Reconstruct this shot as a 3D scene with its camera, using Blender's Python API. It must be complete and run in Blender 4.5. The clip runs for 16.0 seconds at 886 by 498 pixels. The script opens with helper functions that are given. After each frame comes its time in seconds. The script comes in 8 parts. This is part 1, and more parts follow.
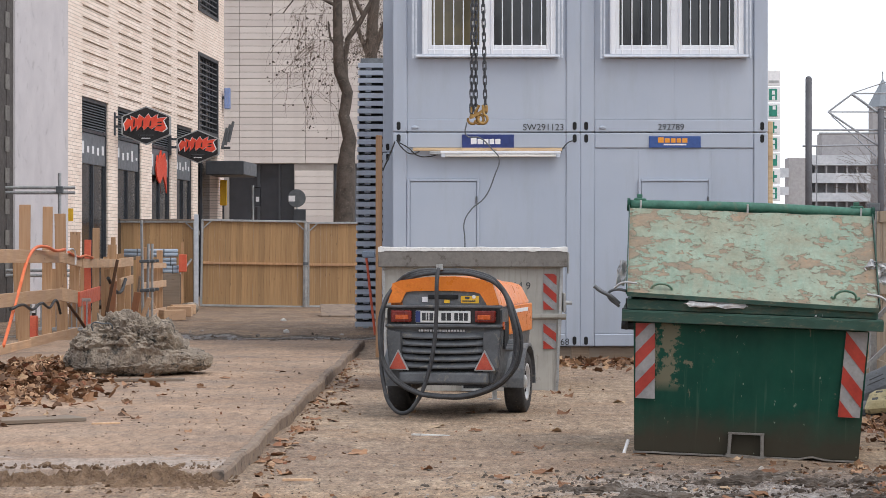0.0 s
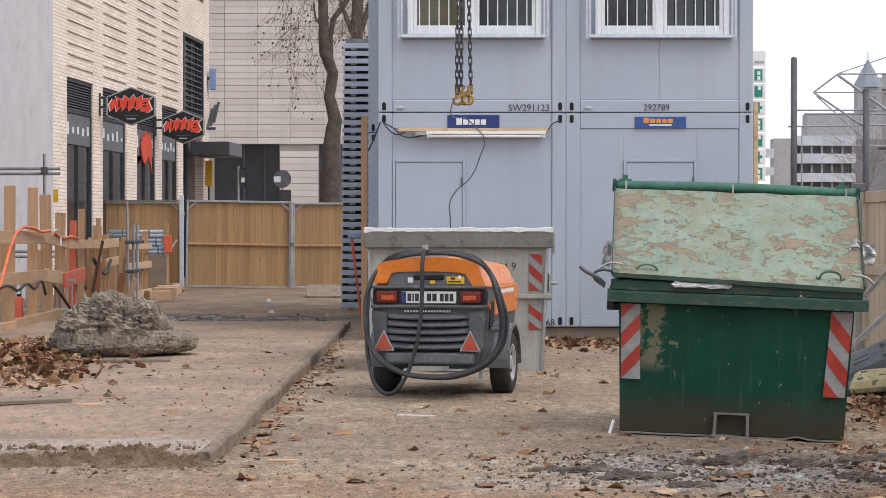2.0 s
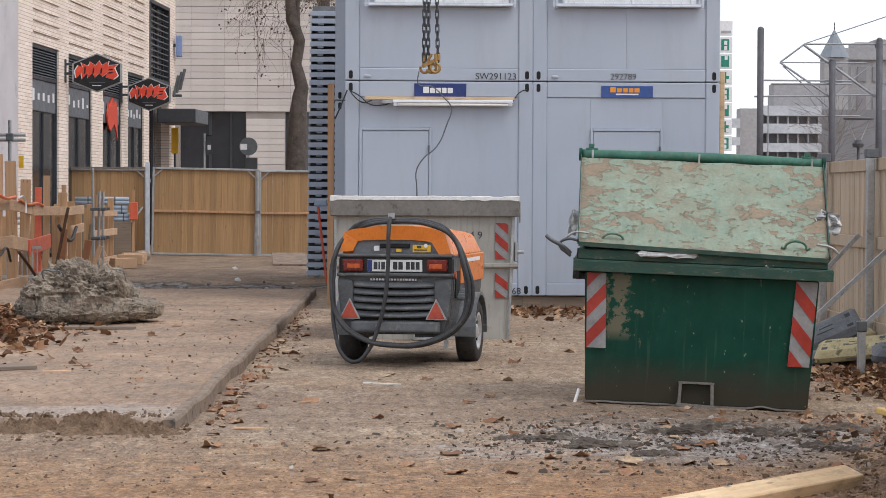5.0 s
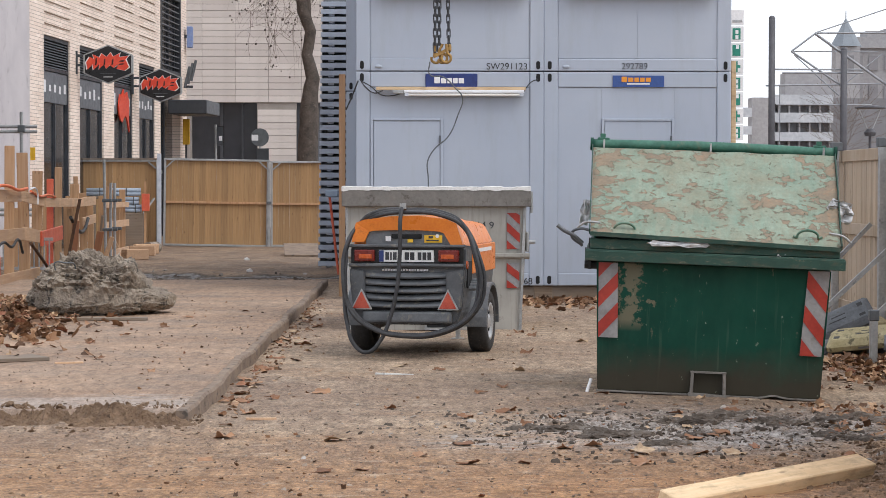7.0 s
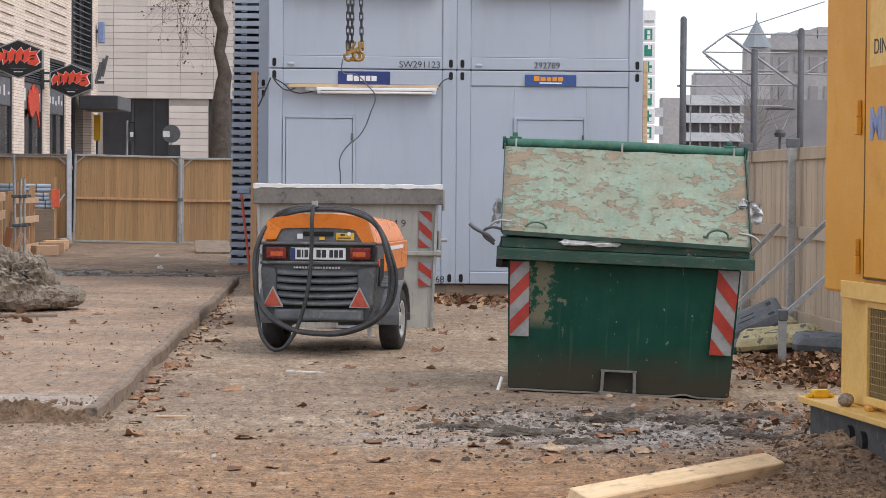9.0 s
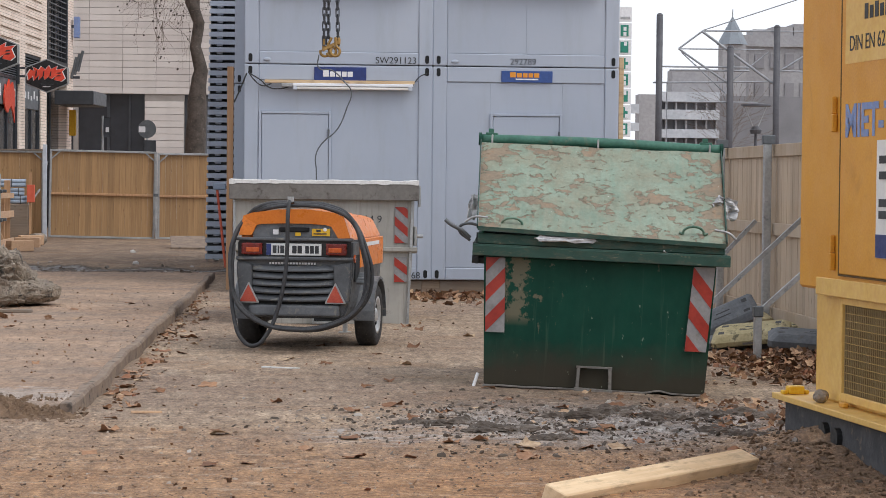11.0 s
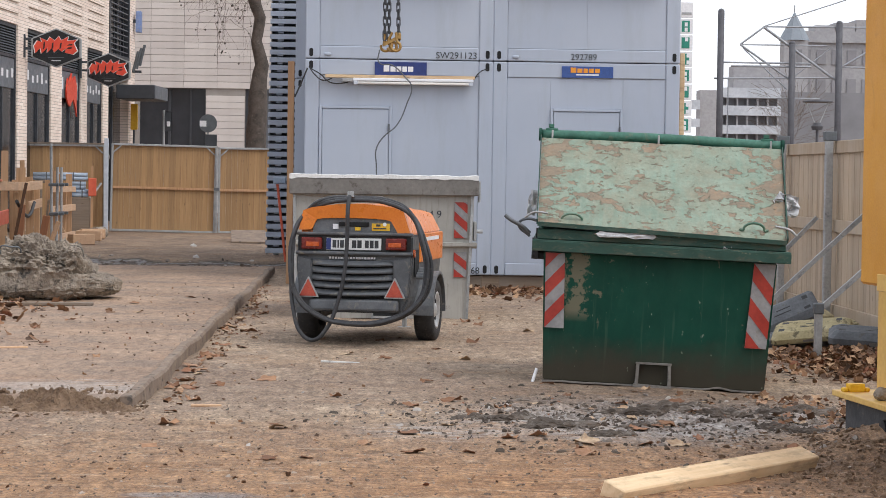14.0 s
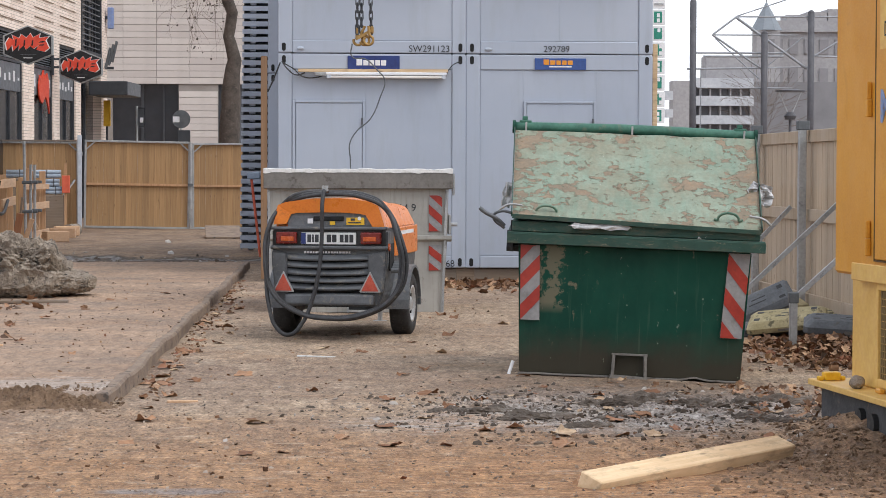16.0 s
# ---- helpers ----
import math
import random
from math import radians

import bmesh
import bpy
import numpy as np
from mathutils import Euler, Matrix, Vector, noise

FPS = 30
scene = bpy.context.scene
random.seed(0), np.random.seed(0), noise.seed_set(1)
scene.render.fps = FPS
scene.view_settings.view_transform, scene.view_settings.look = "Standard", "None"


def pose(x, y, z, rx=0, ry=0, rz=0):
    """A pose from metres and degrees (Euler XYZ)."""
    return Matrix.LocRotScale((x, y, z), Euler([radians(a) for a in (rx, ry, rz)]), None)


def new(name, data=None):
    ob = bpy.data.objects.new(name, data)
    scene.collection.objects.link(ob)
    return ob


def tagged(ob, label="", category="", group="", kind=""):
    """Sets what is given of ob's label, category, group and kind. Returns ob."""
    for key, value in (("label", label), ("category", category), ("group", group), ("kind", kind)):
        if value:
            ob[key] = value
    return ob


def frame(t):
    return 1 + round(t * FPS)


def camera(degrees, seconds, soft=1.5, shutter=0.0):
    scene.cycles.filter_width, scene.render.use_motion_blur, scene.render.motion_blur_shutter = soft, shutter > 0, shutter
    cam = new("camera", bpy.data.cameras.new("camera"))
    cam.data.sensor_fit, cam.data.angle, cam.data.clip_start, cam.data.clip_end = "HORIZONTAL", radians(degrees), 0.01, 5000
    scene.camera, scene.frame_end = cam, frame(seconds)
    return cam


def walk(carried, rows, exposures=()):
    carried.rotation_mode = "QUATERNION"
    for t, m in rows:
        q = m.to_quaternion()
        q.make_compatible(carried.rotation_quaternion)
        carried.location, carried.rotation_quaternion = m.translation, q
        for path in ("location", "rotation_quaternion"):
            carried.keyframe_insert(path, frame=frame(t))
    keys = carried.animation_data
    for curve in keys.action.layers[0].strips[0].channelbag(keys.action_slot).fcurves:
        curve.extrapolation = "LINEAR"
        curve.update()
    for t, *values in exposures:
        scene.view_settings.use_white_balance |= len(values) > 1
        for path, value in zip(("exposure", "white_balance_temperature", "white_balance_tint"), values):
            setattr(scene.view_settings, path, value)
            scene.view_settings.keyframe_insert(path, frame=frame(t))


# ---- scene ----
from math import sin, cos, pi, tau

EYE = (0.0, 0.0, 1.45)
cam = camera(22.18, 16.0, soft=0.8)
# seconds, yaw, pitch, roll of a long lens turned by hand from one standpoint
ROWS = [
    (0.0, -0.000, 0.001, -0.046),
    (0.5, -0.180, -0.093, 0.004),
    (1.0, -0.352, -0.497, -0.075),
    (1.5, -0.144, -0.584, 0.150),
    (2.0, -0.366, -0.490, -0.006),
    (2.5, -0.948, -0.529, -0.157),
    (3.0, -0.972, -0.577, -0.247),
    (3.5, -0.958, -0.617, -0.398),
    (4.0, -1.065, -0.738, -0.362),
    (4.5, -1.133, -0.956, -0.300),
    (5.0, -1.218, -1.288, -0.256),
    (7.5, -0.817, -1.538, -0.053),
    (8.0, -0.667, -1.491, -0.149),
    (8.5, -1.566, -1.411, -0.601),
    (9.0, -3.154, -1.576, -0.434),
    (9.2, -3.807, -1.853, -0.264),
    (11.5, -3.577, -1.643, -0.734),
    (12.0, -3.254, -1.674, -0.995),
    (12.5, -2.817, -1.625, -1.001),
    (13.0, -2.629, -1.665, -0.951),
    (13.5, -2.593, -1.861, -0.904),
    (14.0, -2.243, -1.811, -0.781),
    (14.5, -1.988, -1.659, -0.759),
    (15.0, -2.171, -1.708, -0.447),
    (15.5, -2.838, -1.830, -0.194),
    (16.0, -2.899, -1.978, -0.171),
]
EXPOSURES = [(0.0, 0.04), (4.2, 0.05), (5.0, -0.06), (7.5, 0.05), (9.2, 0.04), (11.3, -0.14), (12.5, -0.17), (13.0, 0.02), (14.5, 0.06), (16.0, 0.06)]
walk(cam, [(t, pose(*EYE, 90 + pitch, roll, yaw)) for t, yaw, pitch, roll in ROWS], EXPOSURES)

# ---- light ----
world = bpy.data.worlds.new("overcast_sky")
scene.world = world
world.use_nodes = True
_n, _l = world.node_tree.nodes, world.node_tree.links
_sky = _n.new("ShaderNodeTexSky")
_sky.sky_type = "NISHITA"
_sky.sun_disc = False
_sky.sun_elevation = radians(54)
_sky.sun_rotation = radians(128)
_sky.air_density, _sky.dust_density, _sky.ozone_density = 1.0, 1.0, 1.0
# a closed bright cloud deck over the sky
_mix = _n.new("ShaderNodeMix")
_mix.data_type = "RGBA"
_mix.inputs[0].default_value = 0.82
_mix.inputs[7].default_value = (8.55, 8.8, 9.5, 1)
_l.new(_sky.outputs[0], _mix.inputs[6])
_l.new(_mix.outputs[2], _n["Background"].inputs[0])
_n["Background"].inputs[1].default_value = 0.142
_sun = bpy.data.lights.new("sun", "SUN")
_sun.energy, _sun.angle, _sun.color = 1.5, radians(30), (1.0, 0.97, 0.93)
sun = new("sun", _sun)
sun.matrix_world = pose(0, 0, 60, 36, 0, 52)

# ---- helpers for meshes ----
def mesh_ob(name, bm, material, smooth=False):
    me = bpy.data.meshes.new(name)
    bm.normal_update()
    bm.to_mesh(me)
    bm.free()
    if smooth:
        me.shade_smooth()
    if material:
        me.materials.append(material)
    return new(name, me)


def part(name, bm, material, parent, label="", smooth=False):
    ob = mesh_ob(name, bm, material, smooth)
    ob.parent = parent
    return tagged(ob, label)


def piece(name, me, parent, m):
    ob = new(name, me)
    ob.parent = parent
    ob.matrix_basis = m
    return ob


def thing(name, m, label, category, group=""):
    ob = new(name)
    ob.empty_display_size = 0.1
    ob.matrix_basis = m
    return tagged(ob, label, category, group)


def structure(name, bm, material, label="", smooth=False):
    return tagged(mesh_ob(name, bm, material, smooth), label, "", "", "structure")


def bm_new():
    return bmesh.new()


def bx(bm, x0, x1, y0, y1, z0, z1, bevel=0.0, m=None, seg=1):
    """A box, its edges bevelled, turned by m."""
    t = Matrix.Translation(((x0 + x1) / 2, (y0 + y1) / 2, (z0 + z1) / 2)) @ Matrix.Diagonal((x1 - x0, y1 - y0, z1 - z0, 1))
    vs = bmesh.ops.create_cube(bm, size=1, matrix=(m @ t) if m else t)["verts"]
    if bevel:
        es = list({e for v in vs for e in v.link_edges})
        bmesh.ops.bevel(bm, geom=es, offset=bevel, segments=seg, affect="EDGES", profile=0.6)
    return bm


def box(*a, **k):
    return bx(bm_new(), *a, **k)


def rod(bm, a, b, r, n=8, r2=None):
    """A round bar from a to b."""
    a, b = Vector(a), Vector(b)
    d = b - a
    m = Matrix.Translation((a + b) / 2) @ d.to_track_quat("Z", "Y").to_matrix().to_4x4()
    bmesh.ops.create_cone(bm, cap_ends=True, segments=n, radius1=r, radius2=r if r2 is None else r2, depth=d.length, matrix=m)
    return bm


def bar(bm, a, b, w, h, up=(0, 0, 1)):
    """A square bar from a to b, w across and h along up."""
    a, b = Vector(a), Vector(b)
    d = (b - a).normalized()
    s = d.cross(Vector(up))
    s = s.normalized() if s.length > 1e-4 else Vector((1, 0, 0))
    u = s.cross(d)
    vs = [bm.verts.new(p + s * (w / 2 * i) + u * (h / 2 * j)) for p in (a, b) for i, j in ((-1, -1), (1, -1), (1, 1), (-1, 1))]
    for f in ((3, 2, 1, 0), (4, 5, 6, 7), (0, 1, 5, 4), (1, 2, 6, 5), (2, 3, 7, 6), (3, 0, 4, 7)):
        bm.faces.new([vs[i] for i in f])
    return bm


def prism(bm, pts, y0, y1, bevel=0.0):
    """An outline in x and z, drawn from y0 to y1."""
    a = [bm.verts.new((x, y0, z)) for x, z in pts]
    b = [bm.verts.new((x, y1, z)) for x, z in pts]
    fs = [bm.faces.new(a), bm.faces.new(b[::-1])]
    n = len(pts)
    for i in range(n):
        fs.append(bm.faces.new((a[i], b[i], b[(i + 1) % n], a[(i + 1) % n])))
    bmesh.ops.recalc_face_normals(bm, faces=fs)
    if bevel:
        bmesh.ops.bevel(bm, geom=list({e for f in fs for e in f.edges}), offset=bevel, segments=2, affect="EDGES")
    return bm


def prism_x(bm, pts, x0, x1, bevel=0.0):
    """An outline in y and z, drawn from x0 to x1."""
    a = [bm.verts.new((x0, y, z)) for y, z in pts]
    b = [bm.verts.new((x1, y, z)) for y, z in pts]
    fs = [bm.faces.new(a), bm.faces.new(b[::-1])]
    n = len(pts)
    for i in range(n):
        fs.append(bm.faces.new((a[i], b[i], b[(i + 1) % n], a[(i + 1) % n])))
    bmesh.ops.recalc_face_normals(bm, faces=fs)
    if bevel:
        bmesh.ops.bevel(bm, geom=list({e for f in fs for e in f.edges}), offset=bevel, segments=2, affect="EDGES")
    return bm


def lathe(bm, prof, n=24, axis="x", m=None):
    """A profile of (along, radius) turned round an axis."""
    rings = []
    for s, r in prof:
        ring = []
        for i in range(n):
            a = tau * i / n
            p = Vector((s, r * cos(a), r * sin(a))) if axis == "x" else Vector((r * cos(a), r * sin(a), s))
            ring.append(bm.verts.new(m @ p if m else p))
        rings.append(ring)
    fs = []
    for a, b in zip(rings, rings[1:]):
        for i in range(n):
            fs.append(bm.faces.new((a[i], a[(i + 1) % n], b[(i + 1) % n], b[i])))
    fs.append(bm.faces.new(rings[0]))
    fs.append(bm.faces.new(rings[-1]))
    bmesh.ops.recalc_face_normals(bm, faces=fs)
    return bm


def tube(name, pts, r, material, parent=None, label="", cyclic=False, res=6):
    """A smooth hose or cable through points."""
    cu = bpy.data.curves.new(name, "CURVE")
    cu.dimensions, cu.bevel_depth, cu.bevel_resolution, cu.resolution_u, cu.use_fill_caps = "3D", r, 3, res, True
    sp = cu.splines.new("BEZIER")
    sp.bezier_points.add(len(pts) - 1)
    for bp, p in zip(sp.bezier_points, pts):
        bp.co = p
        bp.handle_left_type = bp.handle_right_type = "AUTO"
    sp.use_cyclic_u = cyclic
    cu.materials.append(material)
    ob = new(name, cu)
    ob.parent = parent
    return tagged(ob, label)


def lettering(text, size, m, material, parent, width=None):
    cu = bpy.data.curves.new("lettering", "FONT")
    cu.body, cu.size, cu.align_x, cu.align_y, cu.extrude = text, size, "CENTER", "CENTER", 0.0008
    cu.materials.append(material)
    ob = new("lettering", cu)
    ob.parent = parent
    ob.matrix_basis = m
    return ob


FACING = pose(0, 0, 0, 90, 0, 0)


# ---- materials ----
def srgb(h):
    c = [int(h[i:i + 2], 16) / 255 for i in (0, 2, 4)]
    return tuple(v / 12.92 if v <= 0.04045 else ((v + 0.055) / 1.055) ** 2.4 for v in c) + (1,)


class Nodes:
    def __init__(self, name):
        self.mat = bpy.data.materials.new(name)
        self.mat.use_nodes = True
        self.t = self.mat.node_tree
        self.b = self.t.nodes["Principled BSDF"]
        tc = self.t.nodes.new("ShaderNodeTexCoord")
        self.co = tc.outputs["Object"]

    def link(self, a, b):
        self.t.links.new(a, b)

    def stretch(self, sx, sy, sz, rnd=False):
        mp = self.t.nodes.new("ShaderNodeMapping")
        mp.inputs["Scale"].default_value = (sx, sy, sz)
        self.link(self.co, mp.inputs["Vector"])
        if rnd:
            oi = self.t.nodes.new("ShaderNodeObjectInfo")
            ml = self.t.nodes.new("ShaderNodeMath")
            ml.operation, ml.inputs[1].default_value = "MULTIPLY", 37.0
            self.link(oi.outputs["Random"], ml.inputs[0])
            self.link(ml.outputs[0], mp.inputs["Location"])
        return mp.outputs[0]

    def noise(self, scale, detail=4, rough=0.55, vec=None, dist=0.0):
        n = self.t.nodes.new("ShaderNodeTexNoise")
        n.inputs["Scale"].default_value, n.inputs["Detail"].default_value = scale, detail
        n.inputs["Roughness"].default_value, n.inputs["Distortion"].default_value = rough, dist
        self.link(vec or self.co, n.inputs["Vector"])
        return n.outputs["Fac"]

    def voronoi(self, scale, vec=None, out="Distance", rnd=1.0):
        n = self.t.nodes.new("ShaderNodeTexVoronoi")
        n.inputs["Scale"].default_value, n.inputs["Randomness"].default_value = scale, rnd
        self.link(vec or self.co, n.inputs["Vector"])
        return n.outputs[out]

    def ramp(self, fac, stops):
        r = self.t.nodes.new("ShaderNodeValToRGB")
        while len(r.color_ramp.elements) < len(stops):
            r.color_ramp.elements.new(0.5)
        for e, (p, c) in zip(r.color_ramp.elements, stops):
            e.position = p
            e.color = c if not isinstance(c, (int, float)) else (c, c, c, 1)
        self.link(fac, r.inputs[0])
        return r.outputs[0]

    def mix(self, fac, a, b, blend="MIX"):
        m = self.t.nodes.new("ShaderNodeMix")
        m.data_type, m.blend_type = "RGBA", blend
        for v, s in ((fac, m.inputs[0]), (a, m.inputs[6]), (b, m.inputs[7])):
            if isinstance(v, (int, float, tuple)):
                s.default_value = v
            else:
                self.link(v, s)
        return m.outputs[2]

    def math(self, op, a, b=0.5):
        m = self.t.nodes.new("ShaderNodeMath")
        m.operation = op
        for v, s in ((a, m.inputs[0]), (b, m.inputs[1])):
            if isinstance(v, (int, float)):
                s.default_value = v
            else:
                self.link(v, s)
        return m.outputs[0]

    def axis(self, k):
        s = self.t.nodes.new("ShaderNodeSeparateXYZ")
        self.link(self.co, s.inputs[0])
        return s.outputs[k]

    def random(self):
        return self.t.nodes.new("ShaderNodeObjectInfo").outputs["Random"]

    def island(self):
        return self.t.nodes.new("ShaderNodeNewGeometry").outputs["Random Per Island"]

    def bump(self, h, strength, dist=0.01):
        b = self.t.nodes.new("ShaderNodeBump")
        b.inputs["Strength"].default_value, b.inputs["Distance"].default_value = strength, dist
        self.link(h, b.inputs["Height"])
        self.link(b.outputs[0], self.b.inputs["Normal"])

    def done(self, col=None, rough=None, metal=0.0, **more):
        for v, k in ((col, "Base Color"), (rough, "Roughness"), (metal, "Metallic")):
            if v is None:
                continue
            if isinstance(v, (int, float, tuple)):
                self.b.inputs[k].default_value = v
            else:
                self.link(v, self.b.inputs[k])
        for k, v in more.items():
            self.b.inputs[k.replace("_", " ")].default_value = v
        return self.mat


def plain(name, a, b, scale=3.0, rough=0.6, metal=0.0, bump=0.15, grain=60.0, dist=0.004, stain=None, amount=0.5, rnd=False):
    """Two tones in soft patches, fine grain, and if given a stain in ragged spots."""
    n = Nodes(name)
    v = n.stretch(1, 1, 1, rnd)
    col = n.mix(n.ramp(n.noise(scale, 6, 0.6, v), [(0.35, 0.0), (0.65, 1.0)]), srgb(a), srgb(b))
    g = n.noise(grain, 4, 0.6, v)
    col = n.mix(0.22, col, n.ramp(g, [(0.3, 0.25), (0.7, 0.8)]), "OVERLAY")
    if stain:
        k = n.ramp(n.noise(scale * 2.3, 8, 0.68, v, 0.4), [(0.62 - 0.12 * amount, 0.0), (0.70 - 0.1 * amount, 1.0)])
        col = n.mix(n.math("MULTIPLY", k, 0.3 + amount), col, srgb(stain))
    n.bump(g, bump, dist)
    r = n.ramp(n.noise(scale * 3, 4, 0.6, v), [(0.3, max(rough - 0.12, 0.05)), (0.7, min(rough + 0.12, 1.0))])
    return n.done(col, r, metal)


def wood(name, a, b, along="z", scale=1.0, rnd=True, grey=None):
    n = Nodes(name)
    s = {"x": (0.6, 14, 14), "y": (14, 0.6, 14), "z": (14, 14, 0.6)}[along]
    v = n.stretch(*[k * scale for k in s], rnd)
    g = n.noise(2.2, 6, 0.62, v, 0.5)
    col = n.mix(n.ramp(g, [(0.3, 0.0), (0.7, 1.0)]), srgb(a), srgb(b))
    col = n.mix(n.math("MULTIPLY", n.random(), 0.35), col, (0.09, 0.055, 0.03, 1))
    if grey:
        col = n.mix(n.ramp(n.noise(1.3, 5), [(0.4, 0.0), (0.65, 0.8)]), col, srgb(grey))
    knots = n.ramp(n.voronoi(3.2, n.stretch(*[{0.6: 1.0, 14: 3.0}[k] for k in s], rnd)), [(0.05, 0.55), (0.12, 0.0)])
    col = n.mix(knots, col, (0.05, 0.028, 0.014, 1))
    if not rnd:
        col = n.mix(n.ramp(n.noise(5.0, 8, 0.7, n.stretch(0.7, 2, 2)), [(0.5, 0.0), (0.68, 0.7)]), col, srgb("83705a"))
    n.bump(g, 0.3, 0.004)
    return n.done(col, 0.75)


def build_materials():
    M = {}
    # compacted sandy soil with pale crusts, dark damp patches and grit
    n = Nodes("sandy_ground")
    big, mid, fine = n.noise(0.35, 5, 0.6), n.noise(2.2, 7, 0.65), n.noise(38, 6, 0.7)
    col = n.mix(n.ramp(big, [(0.38, 0.0), (0.62, 1.0)]), srgb("957d69"), srgb("b49c82"))
    col = n.mix(n.ramp(mid, [(0.4, 0.0), (0.66, 0.6)]), col, srgb("857264"))
    streak = n.noise(1.6, 7, 0.7, n.stretch(1.4, 0.7, 1))
    col = n.mix(n.ramp(streak, [(0.52, 0.0), (0.68, 0.65)]), col, srgb("c6b097"))
    crust = n.ramp(n.noise(0.9, 8, 0.75, n.stretch(1.4, 0.8, 1)), [(0.58, 0.0), (0.68, 0.6)])
    col = n.mix(crust, col, srgb("b3a593"))
    near = n.ramp(n.math("MULTIPLY", n.math("ADD", n.axis(1), n.math("MULTIPLY", n.noise(1.2, 6, 0.7), 3.0)), 0.05), [(0.66, 0.75), (0.76, 0.0)])
    col = n.mix(near, col, n.mix(n.ramp(n.noise(3.5, 7, 0.72, n.stretch(1.6, 0.8, 1)), [(0.4, 0.0), (0.62, 1.0)]), srgb("8d6747"), srgb("bf966d")))
    ry = n.math("SUBTRACT", n.axis(1), 13.6)
    rx = n.math("SUBTRACT", n.axis(0), 1.9)
    rr = n.math("ADD", n.math("MULTIPLY", n.math("MULTIPLY", ry, ry), 0.34), n.math("MULTIPLY", n.math("MULTIPLY", rx, rx), 0.42))
    rr = n.math("ADD", rr, n.math("MULTIPLY", n.noise(2.5, 6, 0.7), 1.3))
    patch = n.ramp(n.math("MULTIPLY", rr, 0.5), [(0.4, 1.0), (0.72, 0.0)])
    muck = n.mix(n.ramp(n.noise(5.5, 10, 0.8, n.stretch(0.9, 1.6, 1)), [(0.43, 0.0), (0.55, 1.0)]), srgb("473d34"), srgb("b8b2ad"))
    col = n.mix(n.math("MULTIPLY", patch, 0.85), col, muck)
    col = n.mix(n.ramp(n.noise(9, 8, 0.75, n.stretch(2.4, 0.8, 1)), [(0.48, 0.0), (0.64, 0.6)]), col, srgb("66574b"))
    col = n.mix(n.ramp(n.noise(14, 8, 0.75, n.stretch(2.4, 0.8, 1)), [(0.55, 0.0), (0.68, 0.6)]), col, srgb("c8b5a0"))
    # grey cement dust round the churned patch, and tan soil nearer by
    dx_, dy_ = n.math("SUBTRACT", n.axis(0), 1.25), n.math("SUBTRACT", n.axis(1), 12.95)
    dd = n.math("ADD", n.math("MULTIPLY", n.math("MULTIPLY", dx_, dx_), 0.3), n.math("MULTIPLY", n.math("MULTIPLY", dy_, dy_), 1.3))
    dd = n.math("ADD", dd, n.math("MULTIPLY", n.noise(1.8, 8, 0.75, n.stretch(0.8, 1.6, 1)), 1.6))
    dusty = n.ramp(n.math("MULTIPLY", dd, 0.5), [(0.42, 0.9), (0.7, 0.0)])
    blot = n.ramp(n.noise(4.2, 9, 0.78, n.stretch(0.7, 2.0, 1)), [(0.44, 0.0), (0.56, 1.0)])
    col = n.mix(n.math("MULTIPLY", dusty, blot), col, srgb("b7b2ad"))
    tan = n.ramp(n.math("MULTIPLY", n.math("ADD", n.axis(1), n.math("MULTIPLY", n.noise(1.5, 6, 0.7), 1.6)), 0.05), [(0.595, 0.85), (0.635, 0.0)])
    ochre = n.mix(n.ramp(n.noise(6.0, 9, 0.8, n.stretch(0.8, 2.2, 1)), [(0.42, 0.0), (0.58, 1.0)]), srgb("875f3f"), srgb("bb9168"))
    col = n.mix(n.math("MULTIPLY", tan, n.ramp(n.math("ADD", n.axis(0), n.math("MULTIPLY", n.math("SUBTRACT", n.noise(0.6, 5, 0.65), 0.5), 4.0)), [(0.0, 0.45), (0.9, 1.0)])), col, ochre)
    # trodden dark soil before the skip and by the cabinet plinth
    for cx, cy, kx, ky in ((2.15, 15.0, 0.3, 0.6), (2.75, 10.9, 0.8, 0.35)):
        ex, ey = n.math("SUBTRACT", n.axis(0), cx), n.math("SUBTRACT", n.axis(1), cy)
        ee = n.math("ADD", n.math("MULTIPLY", n.math("MULTIPLY", ex, ex), kx), n.math("MULTIPLY", n.math("MULTIPLY", ey, ey), ky))
        ee = n.math("ADD", ee, n.math("MULTIPLY", n.noise(3.5, 7, 0.72), 1.2))
        trod = n.ramp(n.math("MULTIPLY", ee, 0.5), [(0.4, 0.6), (0.72, 0.0)])
        col = n.mix(trod, col, n.mix(n.ramp(n.noise(8, 8, 0.75), [(0.42, 0.0), (0.6, 1.0)]), srgb("4c3d32"), srgb("755f4e")))
    # drying puddle in the foreground
    ex, ey = n.math("ADD", n.axis(0), 0.72), n.math("SUBTRACT", n.axis(1), 10.2)
    ee = n.math("ADD", n.math("MULTIPLY", n.math("MULTIPLY", ex, ex), 4.0), n.math("MULTIPLY", n.math("MULTIPLY", ey, ey), 22.0))
    ee = n.math("ADD", ee, n.math("MULTIPLY", n.noise(3.0, 7, 0.7), 1.0))
    puddle = n.ramp(n.math("MULTIPLY", ee, 0.5), [(0.34, 0.85), (0.48, 0.0)])
    col = n.mix(puddle, col, srgb("8d8684"))
    # damp muddy stretch at the far end, with a wet rut across it
    far = n.math("ADD", n.axis(1), n.math("MULTIPLY", n.noise(0.6, 7, 0.7), 5.0))
